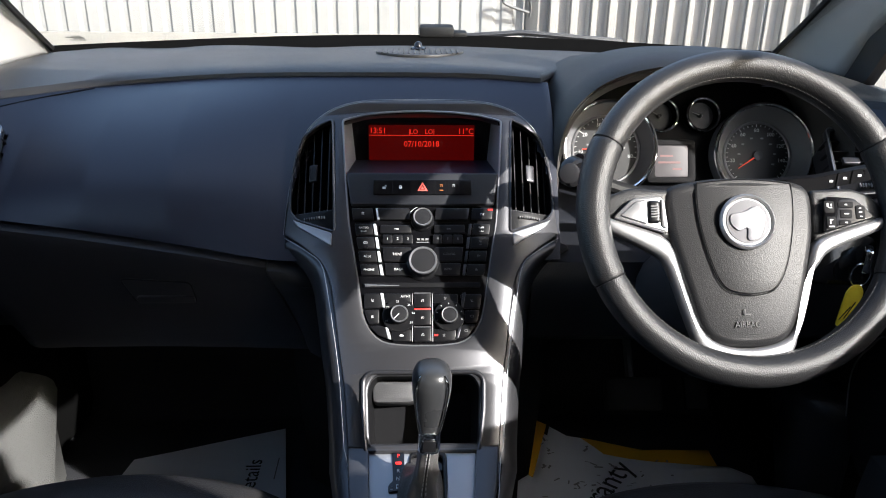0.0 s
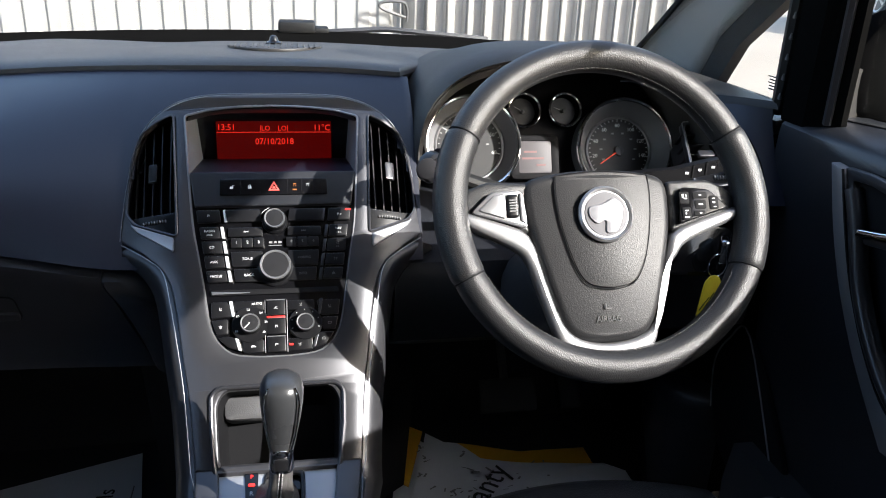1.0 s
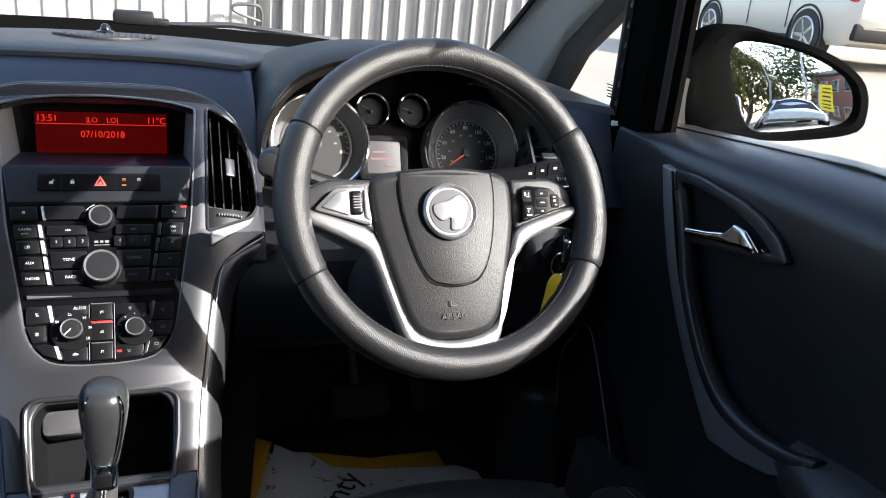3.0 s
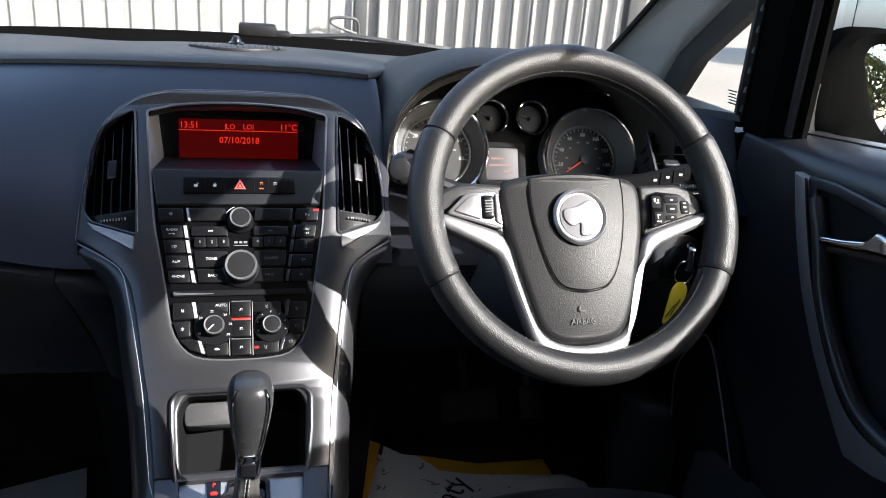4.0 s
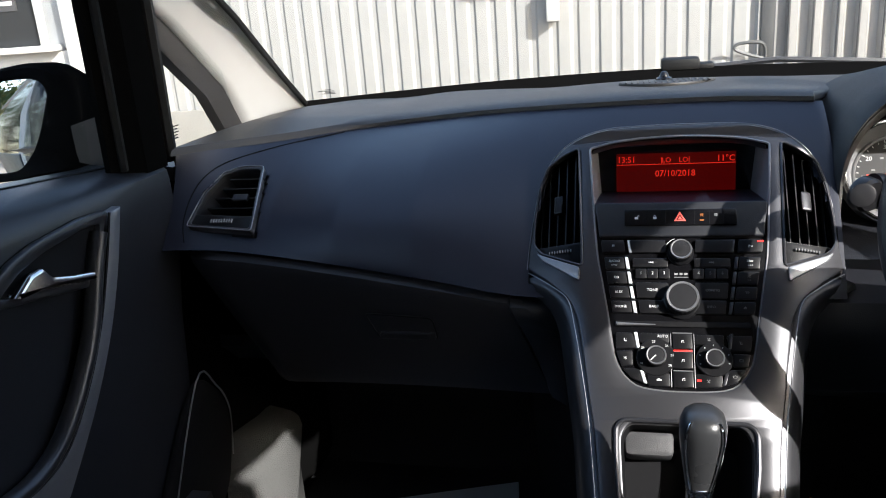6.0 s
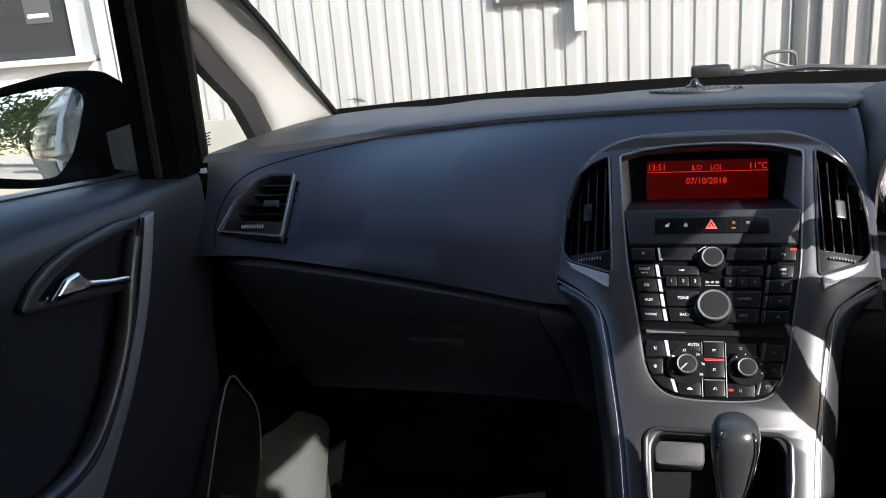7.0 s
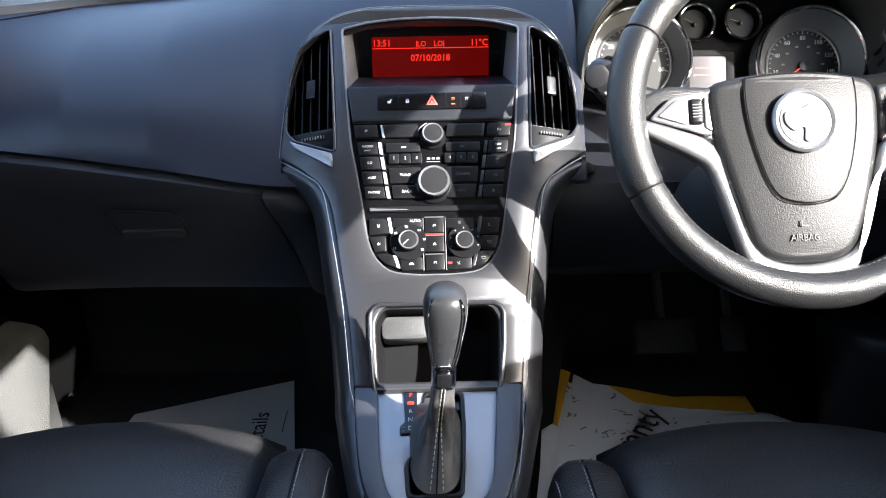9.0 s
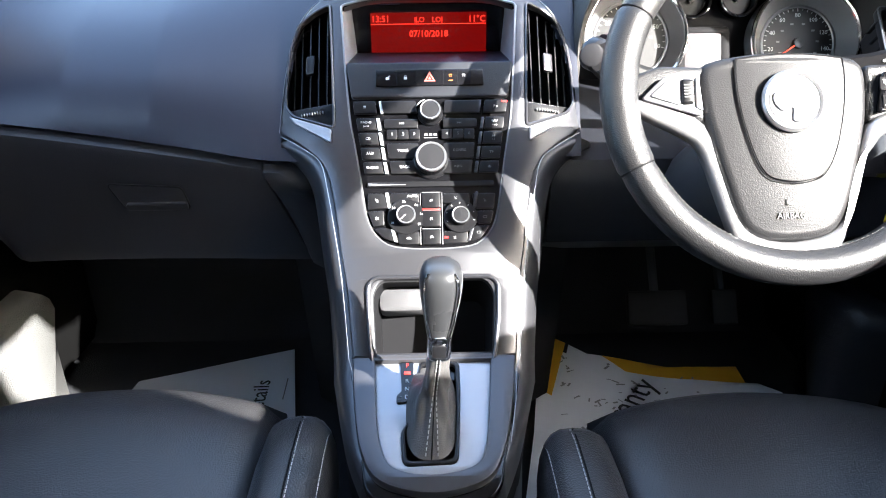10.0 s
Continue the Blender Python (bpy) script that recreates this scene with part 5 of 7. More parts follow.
    part("lever", plate([rnd(lv, 0.004, 4)], 0.014, 0.005, dp, 0.006, 3), M_CHROME, door, "chrome release lever", 60)
    part("armrest", loft([[D(0.700, y, z + 0.02), D(0.630 + o, y, z + 0.012), D(0.618 + o, y, z - 0.006), D(0.630 + o, y, z - 0.035), D(0.700, y, z - 0.06)] for y, z, o in ((0.60, 0.690, 0.055), (0.52, 0.700, 0.020), (0.40, 0.705, 0.0), (0.0, 0.715, 0.0))]), M_SEAT, door, "padded black armrest", 60)
    part("armrest_stitching", dashes([tuple(q) for q in spline([D(0.684, 0.590, 0.704), D(0.652, 0.520, 0.7155), D(0.632, 0.400, 0.7195), D(0.632, 0.200, 0.7245)], 6)], 0.005, 0.003, 0.0006), M_THREAD, door, "pale thread")
    part("pocket", loft([[D(0.700, y, 0.50), D(0.648, y, 0.50), D(0.640, y, 0.44), D(0.645, y, 0.33), D(0.700, y, 0.30)] for y in (0.93, 0.5, 0.0)]), M_BLACK, door)
    GR = [tuple(q)[:2] for q in spline([(0.985, 0.640), (1.035, 0.612), (1.060, 0.560), (1.050, 0.490), (1.01, 0.43), (0.90, 0.40), (0.84, 0.47), (0.90, 0.56)], 4, True)]
    part("speaker_cover", plate([GR], 0.010, 0.003, lambda p: dp(p, 0.688)), M_DEEP, door)
    part("speaker_bead", tube([dp((y, z, 0.011), 0.688) for y, z in spline([(0.86, 0.46), (0.985, 0.645), (1.035, 0.616), (1.062, 0.560), (1.050, 0.485)], 5)], 0.0014, 6), M_SILVER, door)

    # footwell side: kick panel grey on the left, blackened for shade on the right
    kick = thing("kick_panel", (s * 0.62, 1.15, 0.28), "grained kick panel at the footwell side", "trim panel", kind="structure")
    part("panel", loft([[D(0.700, 1.05, z), D(0.665, 1.065, z), D(0.632, 1.10 - (0.52 - z) * 0.1, z), D(0.620, 1.185 - (0.45 - z) * 0.5, z), D(0.640, 1.20, z), D(0.72, 1.20, z)] for z in (0.27, 0.40, 0.460)] + [[D(0.700, 1.05 + k, z), D(0.665 + k * 0.5, 1.065 + k, z), D(0.632 + k, 1.10, z), D(0.617 + k, 1.185 - k * 0.5, z), D(0.640 + k, 1.20 - k, z), D(0.72, 1.20, z)] for z, k in ((0.482, 0.004), (0.492, 0.012), (0.497, 0.025))]), M_KICK if s < 0 else M_DOOR, kick, "", 60)
    # near black in place of shade, so no sun patch shows on it
    part("upper_panel", loft([[D(0.76, 1.085, z), D(0.700, 1.085, z), D(0.680, 1.15, z), D(0.660, 1.40, z), D(0.76, 1.40, z)] for z in (0.28, 0.50, 0.80, 0.93)]), M_DULL_BLACK, kick)

    part("outer_wall", box((0.05, 0.98, 0.78), (s * 0.785, 1.22, 0.56), 0.01), M_CARPET, kick)
    # door mirror
    mir = thing("door_mirror", (s * 0.78, 1.02, 0.95), "black door mirror with oval glass", "mirror", "door mirrors")
    mg = [(0.871, 1.072), (0.892, 1.088), (0.968, 1.082), (1.015, 1.067), (1.054, 1.045), (1.070, 1.011), (1.059, 0.983), (1.006, 0.969), (0.936, 0.959), (0.907, 0.975), (0.878, 1.043)]
    mh = [(0.790, 1.024), (0.815, 1.074), (0.843, 1.102), (0.898, 1.107), (1.005, 1.087), (1.056, 1.066), (1.090, 1.038), (1.100, 0.996), (1.085, 0.965), (0.972, 0.947), (0.885, 0.951), (0.815, 0.960)]
    mg, mh = radial([tuple(q)[:2] for q in spline(mg, 4, True)], (0.970, 1.020), 64), radial([tuple(q)[:2] for q in spline(mh, 4, True)], (0.970, 1.020), 64)

    def sc(f, dy, k=1.0, tilt=1.0):
        """A ring of the mirror between its glass (f 0) and its housing (f 1)."""
        out = []
        for (gx, gz), (hx, hz) in zip(mg, mh):
            x, z = gx + (hx - gx) * f, gz + (hz - gz) * f
            x, z = 0.97 + (x - 0.97) * k, 1.02 + (z - 1.02) * k
            out.append(D(x - (0.012 if s > 0 else 0.0), 1.0 + dy + tilt * ((-0.27 if s > 0 else -0.43) * (x - 0.975) + (0.098 if s > 0 else 0.085) * (z - 1.02)), z))
        return out
    part("housing", loft([sc(1.0, 0.002, 1.0, 0.6), sc(1.0, 0.02, 1.02, 0.4), sc(1.0, 0.06, 1.0, 0.2), sc(1.0, 0.11, 0.86, 0.1), sc(1.0, 0.14, 0.5, 0.0), sc(1.0, 0.145, 0.02, 0.0)], caps=False), M_DULL_BLACK, mir, "black mirror housing", 50)
    part("rim", loft([sc(0.0, 0.010), sc(0.05, -0.004, 1.0, 0.95), sc(0.2, -0.012, 1.0, 0.9), sc(0.8, -0.012, 1.0, 0.7), sc(1.0, 0.003, 1.005, 0.6)], caps=False), M_DULL_BLACK, mir, "black mirror surround", 50)
    part("glass", loft([sc(0.02, 0.004), sc(0.02, 0.0)] + [sc(0.02, -0.0018 * (1 - k * k), k) for k in (0.985, 0.9, 0.8, 0.7, 0.6, 0.5, 0.4, 0.3, 0.2, 0.1, 0.03)]), M_MIRROR, mir, "slightly domed silvered mirror glass")
    part("foot", loft([[D(0.83, 1.03, 1.02), D(0.83, 1.10, 1.02), D(0.83, 1.10, 0.968), D(0.83, 1.03, 0.968)], [D(0.768, 1.02, 1.035), D(0.768, 1.10, 1.035), D(0.768, 1.10, 0.957), D(0.768, 1.02, 0.957)]]), M_RUBBER, mir)

# ---------------------------------------------------------------- seats
for s in (-1, 1):
    def Q(x, y, z):
        return Vector((s * x, y, z))
    seat = thing("car_seat", (s * 0.37, 0.45, 0.26), "black leather front seat with pale stitching", "seat", "front seats")
    y1 = 0.815 if s < 0 else 0.785
    rows = []
    for i in range(15):
        u = -1 + i / 7
        x = 0.365 + 0.182 * u
        f = y1 + 0.035 + 0.030 * (1 - u * u)
        row = [Q(x, f - 0.06, 0.33), Q(x, f - 0.015, 0.40), Q(x, f + 0.002, 0.46), Q(x, f - 0.002, 0.505)]
        for a, z in ((0.016, 0.535), (0.045, 0.556), (0.09, 0.566), (0.16, 0.566), (0.26, 0.552), (0.38, 0.53), (0.90, 0.51)):
            row.append(Q(x, f - a, z - 0.012 * u * u - 0.02 * max(0, abs(u) - 0.85) / 0.15))
        rows.append(row)
    part("cushion", sheet(rows, 0.05, (0, -0.3, -1)), M_SEAT, seat, "", 60)
    for c in (0.150, 0.580):
        prof = []
        for y, zc, w, h in ((y1 - 0.025, 0.47, 0.022, 0.05), (y1 - 0.036, 0.495, 0.034, 0.062), (y1 - 0.06, 0.507, 0.040, 0.066), (y1 - 0.12, 0.512, 0.042, 0.068), (y1 - 0.25, 0.517, 0.042, 0.07), (y1 - 0.40, 0.53, 0.042, 0.07), (y1 - 0.88, 0.54, 0.042, 0.07)):
            prof.append([Q(c + w * math.copysign(abs(math.cos(q)) ** 0.7, math.cos(q)), y, zc + h * math.copysign(abs(math.sin(q)) ** 0.7, math.sin(q))) for q in (2 * math.pi * j / 20 for j in range(20))])
        b = part("bolster", loft(prof), M_SEAT, seat, "", 70)
        keys = [(y1 - 0.025, 0.47, 0.022, 0.05), (y1 - 0.036, 0.495, 0.034, 0.062), (y1 - 0.06, 0.507, 0.040, 0.066), (y1 - 0.12, 0.512, 0.042, 0.068), (y1 - 0.25, 0.517, 0.042, 0.07), (y1 - 0.40, 0.53, 0.042, 0.07), (y1 - 0.88, 0.54, 0.042, 0.07)]

        def on_bolster(x, y):
            """The bolster's upper skin at an offset from its middle."""
            for p, q in zip(keys, keys[1:]):
                if q[0] <= y <= p[0]:
                    t = (p[0] - y) / (p[0] - q[0])
                    zc, w, h = (p[i] + (q[i] - p[i]) * t for i in (1, 2, 3))
                    return Q(c + x, y, zc + h * max(0.0, 1 - min(1.0, abs(x) / w) ** (2 / 0.7)) ** 0.35 + 0.0003)
            return Q(c + x, y, 0.5)
        k = 1 if c < 0.3 else -1
        for dx0, name in ((-0.006, "stitching"), (-0.033, "edge_stitching")):
            front = [(0.024, 0.040), (0.014, 0.034), (0.004, 0.034)] if name == "stitching" else [(-0.022, 0.042)]
            way = [on_bolster(k * x, y1 - d) for x, d in front + [(dx0, 0.050), (dx0, 0.075), (dx0, 0.12), (dx0, 0.18), (dx0, 0.25), (dx0, 0.40)]]
            part(name, dashes(spline(way, 4), 0.0044, 0.0022, 0.0006), M_SEAM, b, "grey-white thread")
            part("seam", tube([q + Q(k * 0.0030, 0, -0.0004) for q in spline(way, 4)], 0.0011, 5), M_DEEP, b)
    part("seat_base", box((0.42, 0.46, 0.22), (s * 0.365, y1 - 0.32, 0.37), 0.02), M_BLACK, seat)
    part("backrest", blob((0.46, 0.13, 0.70), (0, 0, 0), Matrix.Translation((s * 0.385, 0.05, 0.84)) @ pose(0, 0, 0, 14, 0, 0), 3.5), M_SEAT, seat, "", 70)
    part("headrest", blob((0.27, 0.09, 0.19), (0, 0, 0), Matrix.Translation((s * 0.385, -0.06, 1.20)) @ pose(0, 0, 0, 12, 0, 0), 3.0), M_SEAT, seat, "", 70)

# ---------------------------------------------------------------- papers and pedals on the floor
def paper(name, pts, z, tilt, material, label, curl=0.004, thick=0.0006):
    bm = plate([pts], thick, 0, None)
    bmesh.ops.triangulate(bm, faces=bm.faces)
    bmesh.ops.subdivide_edges(bm, edges=bm.edges, cuts=3, use_grid_fill=True)
    for v in bm.verts:
        v.co.z += z + tilt * max(0, v.co.y - 1.1) + curl * noise.noise(Vector((v.co.x * 9, v.co.y * 9, z * 50)))
    return bm


pl = thing("paper_mat", (-0.35, 1.1, 0.272), "white protective paper mat on the passenger floor", "paper mat", "paper mats")
part("sheet", paper("sheet", [(-0.60, 0.86), (-0.20, 0.80), (-0.235, 1.13), (-0.264, 1.325), (-0.53, 1.235)], 0.2745, 0.02, M_PAPER, "", 0.002), M_PAPER, pl, angle=80)
part("lettering", text("details", 0.040, lambda p: Vector((-0.304 - p[1], 1.228 + p[0], 0.2795 + p[2])), (0, 0), "RIGHT"), M_INK, pl)
part("small_print", box((0.002, 0.06, 0.0004), (-0.262, 1.20, 0.2805)), M_DIM_PRINT, pl)
pr = thing("paper_mat", (0.35, 1.1, 0.272), "creased white and yellow paper mat with boot marks", "paper mat", "paper mats")
part("under_sheet", paper("under", [(0.115, 0.85), (0.22, 0.85), (0.30, 1.23), (0.240, 1.300), (0.206, 1.345), (0.161, 1.072)], 0.276, 0.02, M_PAPER, "", 0.003), M_PAPER, pr, angle=80)
part("yellow_edge", paper("edge", [(0.174, 1.195), (0.203, 1.165), (0.252, 1.322), (0.208, 1.358)], 0.2785, 0.02, M_YELLOW, "", 0.003), M_YELLOW, pr, angle=80)
part("yellow_edge", paper("edge", [(0.300, 1.23), (0.45, 1.17), (0.550, 1.165), (0.548, 1.235), (0.423, 1.238), (0.312, 1.274)], 0.2805, 0.02, M_YELLOW, "", 0.003), M_YELLOW, pr, angle=80)
part("sheet", paper("sheet", [(0.165, 0.80), (0.62, 0.80), (0.60, 1.155), (0.567, 1.182), (0.520, 1.188), (0.440, 1.198), (0.345, 1.224), (0.310, 1.270), (0.285, 1.278), (0.256, 1.312), (0.210, 1.15), (0.179, 1.05)], 0.2835, 0.015, M_PAPER, "", 0.005), M_PAPER, pr, "crumpled white sheet", 80)
part("lettering", text("warranty", 0.062, lambda p: Vector((0.375 + 0.618 * p[0] - 0.786 * p[1], 1.188 + 0.786 * p[0] + 0.618 * p[1], 0.2908 + p[2])), (0, 0), "RIGHT"), M_INK, pr)
marks = None
for k in range(80):
    x, y = random.uniform(0.2, 0.57), random.uniform(0.98, 1.27)
    if y > 1.30 - 0.30 * (x - 0.22) - 0.03 or x < 0.20 + (y - 0.95) * 0.12:
        continue
    n = random.choice((1, 1, 2, 3))
    for q in range(n):
        marks = join(marks, box((random.uniform(0.003, 0.014), random.uniform(0.001, 0.0045), 0.0003), (0, 0, 0), 0, pose(x + random.gauss(0, 0.006), y + random.gauss(0, 0.006), 0.2892 + 0.015 * max(0, y - 1.1), 0, 0, random.uniform(0, 180))))
tagged(part("boot_dirt", marks, M_DIRT, pr), kind="stuff")
for nm, x, w in (("brake_pedal", 0.385, 0.105), ("accelerator_pedal", 0.50, 0.045)):
    pd = thing(nm, (x, 1.25, 0.30), "black rubber-faced foot pedal", "pedal")
    part("pad", box((w, 0.016, 0.06), (0, 0, 0), 0.005, pose(x, 1.22, 0.42, -35, 0, 0)), M_RUBBER, pd)
    part("arm", tube([(x, 1.24, 0.43), (x, 1.36, 0.56), (x, 1.38, 0.66)], 0.008, 6), M_STEEL, pd)
part("sill_strip", tube([(0.662, 0.95, 0.36), (0.655, 0.70, 0.36)], 0.004, 6), M_SATIN_DARK, bpy.data.objects["door_2"])
# ---------------------------------------------------------------- display recess
display = thing("display_unit", (0, 1.10, 0.88), "red backlit trip display deep in a black hood", "display")
op = [(-0.1015, 0.020), (-0.1065, 0.091), (-0.104, 0.0965), (-0.090, 0.1020), (-0.070, 0.1053), (-0.047, 0.1080), (-0.022, 0.1095), (0.0, 0.1100)]
op = op + [(-x, y) for x, y in reversed(op[:-1])]


def back_point(u, v):
    return Vector((u * 0.94, 1.126, 0.884 + (v - 0.02) / 0.0900 * 0.078))


front = [con((x, y, -0.006)) for x, y in op]


def shroud_rows(idx):
    rows = []
    for o, f in idx:
        rows.append([f, f.lerp(back_point(*o), 0.5) + Vector((0, 0, -0.003 if o[1] > 0.05 else 0)), back_point(*o)])
    return rows


pairs = list(zip(op, front))
# roof near black for shade, sides grey for the light on them
part("hood_roof", sheet(shroud_rows(pairs[1:-1]), 0.004, (0, 0, 1)), M_DULL_BLACK, display, "hood roof blackened to stand for shade")
part("hood_side", sheet(shroud_rows(pairs[:2]), 0.004, (-1, 0, 0)), M_SHROUD_LIT, display, "hood side in a paler grey standing for light")
part("hood_side", sheet(shroud_rows(pairs[-2:]), 0.004, (1, 0, 0)), M_SHROUD_LIT, display, "hood side in a paler grey standing for light")
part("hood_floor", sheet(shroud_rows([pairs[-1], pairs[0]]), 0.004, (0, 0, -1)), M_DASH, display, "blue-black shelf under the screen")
bmb = bmesh.new()
bmb.faces.new([bmb.verts.new(back_point(*o) + Vector((0, 0.001, 0))) for o in op])
bmb.faces.new([bmb.verts.new(back_point(*o) + Vector((0, 0.012, 0))) for o in op])
part("backing", bmb, M_PIANO, display)
DM = frame_of((0, 1.120, 0.920), (0, 0.1, 1))
scr = part("screen", plate([rect(-0.0755, -0.034, 0.0755, 0.0165, 0.001)], 0.002, 0.0, lambda p: DM @ p), M_LCD, display, "dim red backlit screen")


def lcd(p):
    return DM @ Vector(p)


for w, x, y, sz, al in (("13:51", -0.0745, 0.0085, 0.0115, "LEFT"), ("11°C", 0.0745, 0.0078, 0.0115, "RIGHT"), ("LO", -0.011, 0.0072, 0.0095, "CENTER"), ("LO", 0.0105, 0.0072, 0.0095, "CENTER"), ("07/10/2018", 0.0, -0.0105, 0.0118, "CENTER")):
    part("characters", text(w, sz, lcd, (x, y), al, low=0.0022, squeeze=0.95), M_LCD_TEXT, scr)
for x in (-0.0175, 0.0175):
    part("divider", box((0.0008, 0.008, 0.0004), (x, 0.0072, 0.0024), 0, DM), M_LCD_TEXT, scr)
part("rule", box((0.150, 0.0007, 0.0004), (0, 0.0022, 0.0024), 0, DM), M_LCD_TEXT, scr)

# ---------------------------------------------------------------- radio and climate panels
radio = thing("radio_unit", (0, 0.97, 0.80), "black car radio with chrome knobs and many keys", "radio")
low = [(p[0], p[1]) for p in cen if p[1] <= 0.0201]
shape = low + [(-x, y) for x, y in reversed(low[:-1])]
part("panel", plate([shape], 0.010, 0.002, con, -0.014), M_PIANO, radio, "gloss black fascia panel")
part("ledge", plate([rnd([(-0.1005, 0.0195), (0.1005, 0.0195), (0.094, -0.026), (-0.094, -0.026)], 0.004)], 0.008, 0.002, con, -0.006, 2), M_DOOR, radio, "matt black ledge under the screen")
sw = part("switch_bar", plate([rect(-0.0645, -0.0125, 0.0645, 0.0085, 0.001)], 0.004, 0.0008, con, 0.0005), M_PIANO, radio, "row of hazard and lock switches")


def key_cap(parent, x0, y0, x1, y1, slant=0.0, m=None, r=0.0015, high=0.004):
    """A key whose outer edge may slant."""
    o = rnd([(x0, y1), (x1, y1), (x1 + slant, y0), (x0 + slant, y0)], r, 2)
    return part("key", plate([o], high, 0.0008, con, -0.003), m or M_BUTTON, parent)


def legend(parent, w, x, y, size=0.0042, m=None, low=0.0014):
    return part("legend", text(w, size, con, (x, y), low=low, thick=0.00015), m or M_WHITE_PRINT, parent)


def icon(parent, x, y, kind, m=None, low=0.0013, k=1.0):
    m = m or M_WHITE_PRINT
    sh = {"lock": [[(-2, -2.6), (2, -2.6), (2, 0.4), (-2, 0.4)], [(-1.4, 0.4), (-1.4, 1.8), (0, 2.8), (1.4, 1.8), (1.4, 0.4), (0.8, 0.4), (0.8, 1.6), (0, 2.1), (-0.8, 1.6), (-0.8, 0.4)]],
          "open": [[(-2.6, -2.6), (1.4, -2.6), (1.4, 0.4), (-2.6, 0.4)], [(0.6, 0.4), (0.6, 1.8), (1.7, 2.8), (2.8, 1.8), (2.8, 0.8), (2.2, 0.8), (2.2, 1.6), (1.7, 2.1), (1.2, 1.6), (1.2, 0.4)]],
          "seat": [[(-2, 2.6), (-1, 2.6), (-0.4, -0.8), (2, -0.8), (2, -1.8), (-1.2, -1.8)], [(0.6, 0.2), (1.1, 0.2), (1.6, 2.2), (1.1, 2.2)]],
          "flow": [[(-2.4, -2.2), (-1.4, -2.2), (-0.6, 0.4), (1.8, 0.4), (1.8, 1.2), (-1.4, 1.2)], [(0.4, -1.8), (2.2, -1.8), (1.3, -0.4)]],
          "fan": [[(0, 0), (-2.4, 0.6), (-1.8, 2.2)], [(0, 0), (2.2, 1.4), (1.0, 2.4)], [(0, 0), (0.6, -2.4), (2.0, -1.4)], [(0, 0), (-1.8, -1.6), (-0.6, -2.4)]],
          "snow": [[(-0.3, -2.6), (0.3, -2.6), (0.3, 2.6), (-0.3, 2.6)], [(-2.4, -1.2), (-2.1, -1.7), (2.4, 1.2), (2.1, 1.7)], [(-2.4, 1.2), (-2.1, 1.7), (2.4, -1.2), (2.1, -1.7)]],
          "car": [[(-3.4, -1.4), (3.4, -1.4), (3.4, 0.2), (1.8, 0.4), (0.8, 1.6), (-1.6, 1.6), (-2.6, 0.3), (-3.4, 0.1)]],
          "ff": [[(-3, -1.4), (-3, 1.4), (-0.4, 0)], [(-0.2, -1.4), (-0.2, 1.4), (2.4, 0)], [(2.6, -1.4), (3.1, -1.4), (3.1, 1.4), (2.6, 1.4)]],
          "rw": [[(3, -1.4), (3, 1.4), (0.4, 0)], [(0.2, -1.4), (0.2, 1.4), (-2.4, 0)], [(-2.6, -1.4), (-3.1, -1.4), (-3.1, 1.4), (-2.6, 1.4)]],
          "screen": [[(-2.4, -1.6), (2.4, -1.6), (3, 1.4), (0, 2.2), (-3, 1.4)], [(-1.9, -1.1), (1.9, -1.1), (2.3, 1.0), (0, 1.6), (-2.3, 1.0)]],
          "park": [[(-2.4, -1.8), (-1.6, -1.8), (-1.6, 1.8), (-2.4, 1.8)], [(-1.4, 0), (-0.2, 0.1), (0.1, 1.0), (-0.3, 1.8), (-1.4, 1.8)], [(0.8, -1.6), (1.3, -1.6), (1.8, 0.6), (1.3, 0.6)], [(2.0, -1.6), (2.5, -1.6), (3.0, 0.6), (2.5, 0.6)]],
          "eject": [[(-2, -0.4), (2, -0.4), (0, 1.8)], [(-2, -1.6), (2, -1.6), (2, -0.9), (-2, -0.9)]],
          "skid": [[(-2.2, 0.4), (2.2, 0.4), (1.6, 1.8), (-1.6, 1.8)], [(-1.8, -1.8), (-0.9, -1.8), (-0.4, -0.2), (-1.3, -0.2)], [(0.9, -1.8), (1.8, -1.8), (1.3, -0.2), (0.4, -0.2)]]}[kind]
    return part("symbol", plate([[(x + 0.001 * k * a, y + 0.001 * k * b) for a, b in o] for o in sh], 0.0004, 0, con, low), m, parent)


for x in (-0.040, -0.0165, 0.0165, 0.0335, 0.049):
    part("divider", box((0.0006, 0.019, 0.0006), (x, -0.002, 0.0046), 0, CM), M_DEEP, sw)
icon(sw, -0.050, -0.002, "open", low=0.0046)
icon(sw, -0.029, -0.002, "lock", low=0.0046)
part("hazard_triangle", plate([[(-0.0068, -0.0075), (0.0068, -0.0075), (0.0, 0.0052)], [(-0.0040, -0.0058), (0.0040, -0.0058), (0.0, 0.0016)]], 0.0005, 0, con, 0.0046), M_RED_PRINT, sw, "red hazard triangle")
part("inner_triangle", plate([[(-0.0022, -0.0050), (0.0022, -0.0050), (0.0, -0.0008)]], 0.0005, 0, con, 0.0046), M_RED_PRINT, sw)
icon(sw, 0.025, 0.0, "skid", M_AMBER, low=0.0046)
part("lamp_bar", box((0.005, 0.0016, 0.0004), (0.025, -0.0065, 0.0047), 0, CM), M_AMBER, sw)
icon(sw, 0.041, 0.0, "skid", M_DIM_PRINT, low=0.0046)

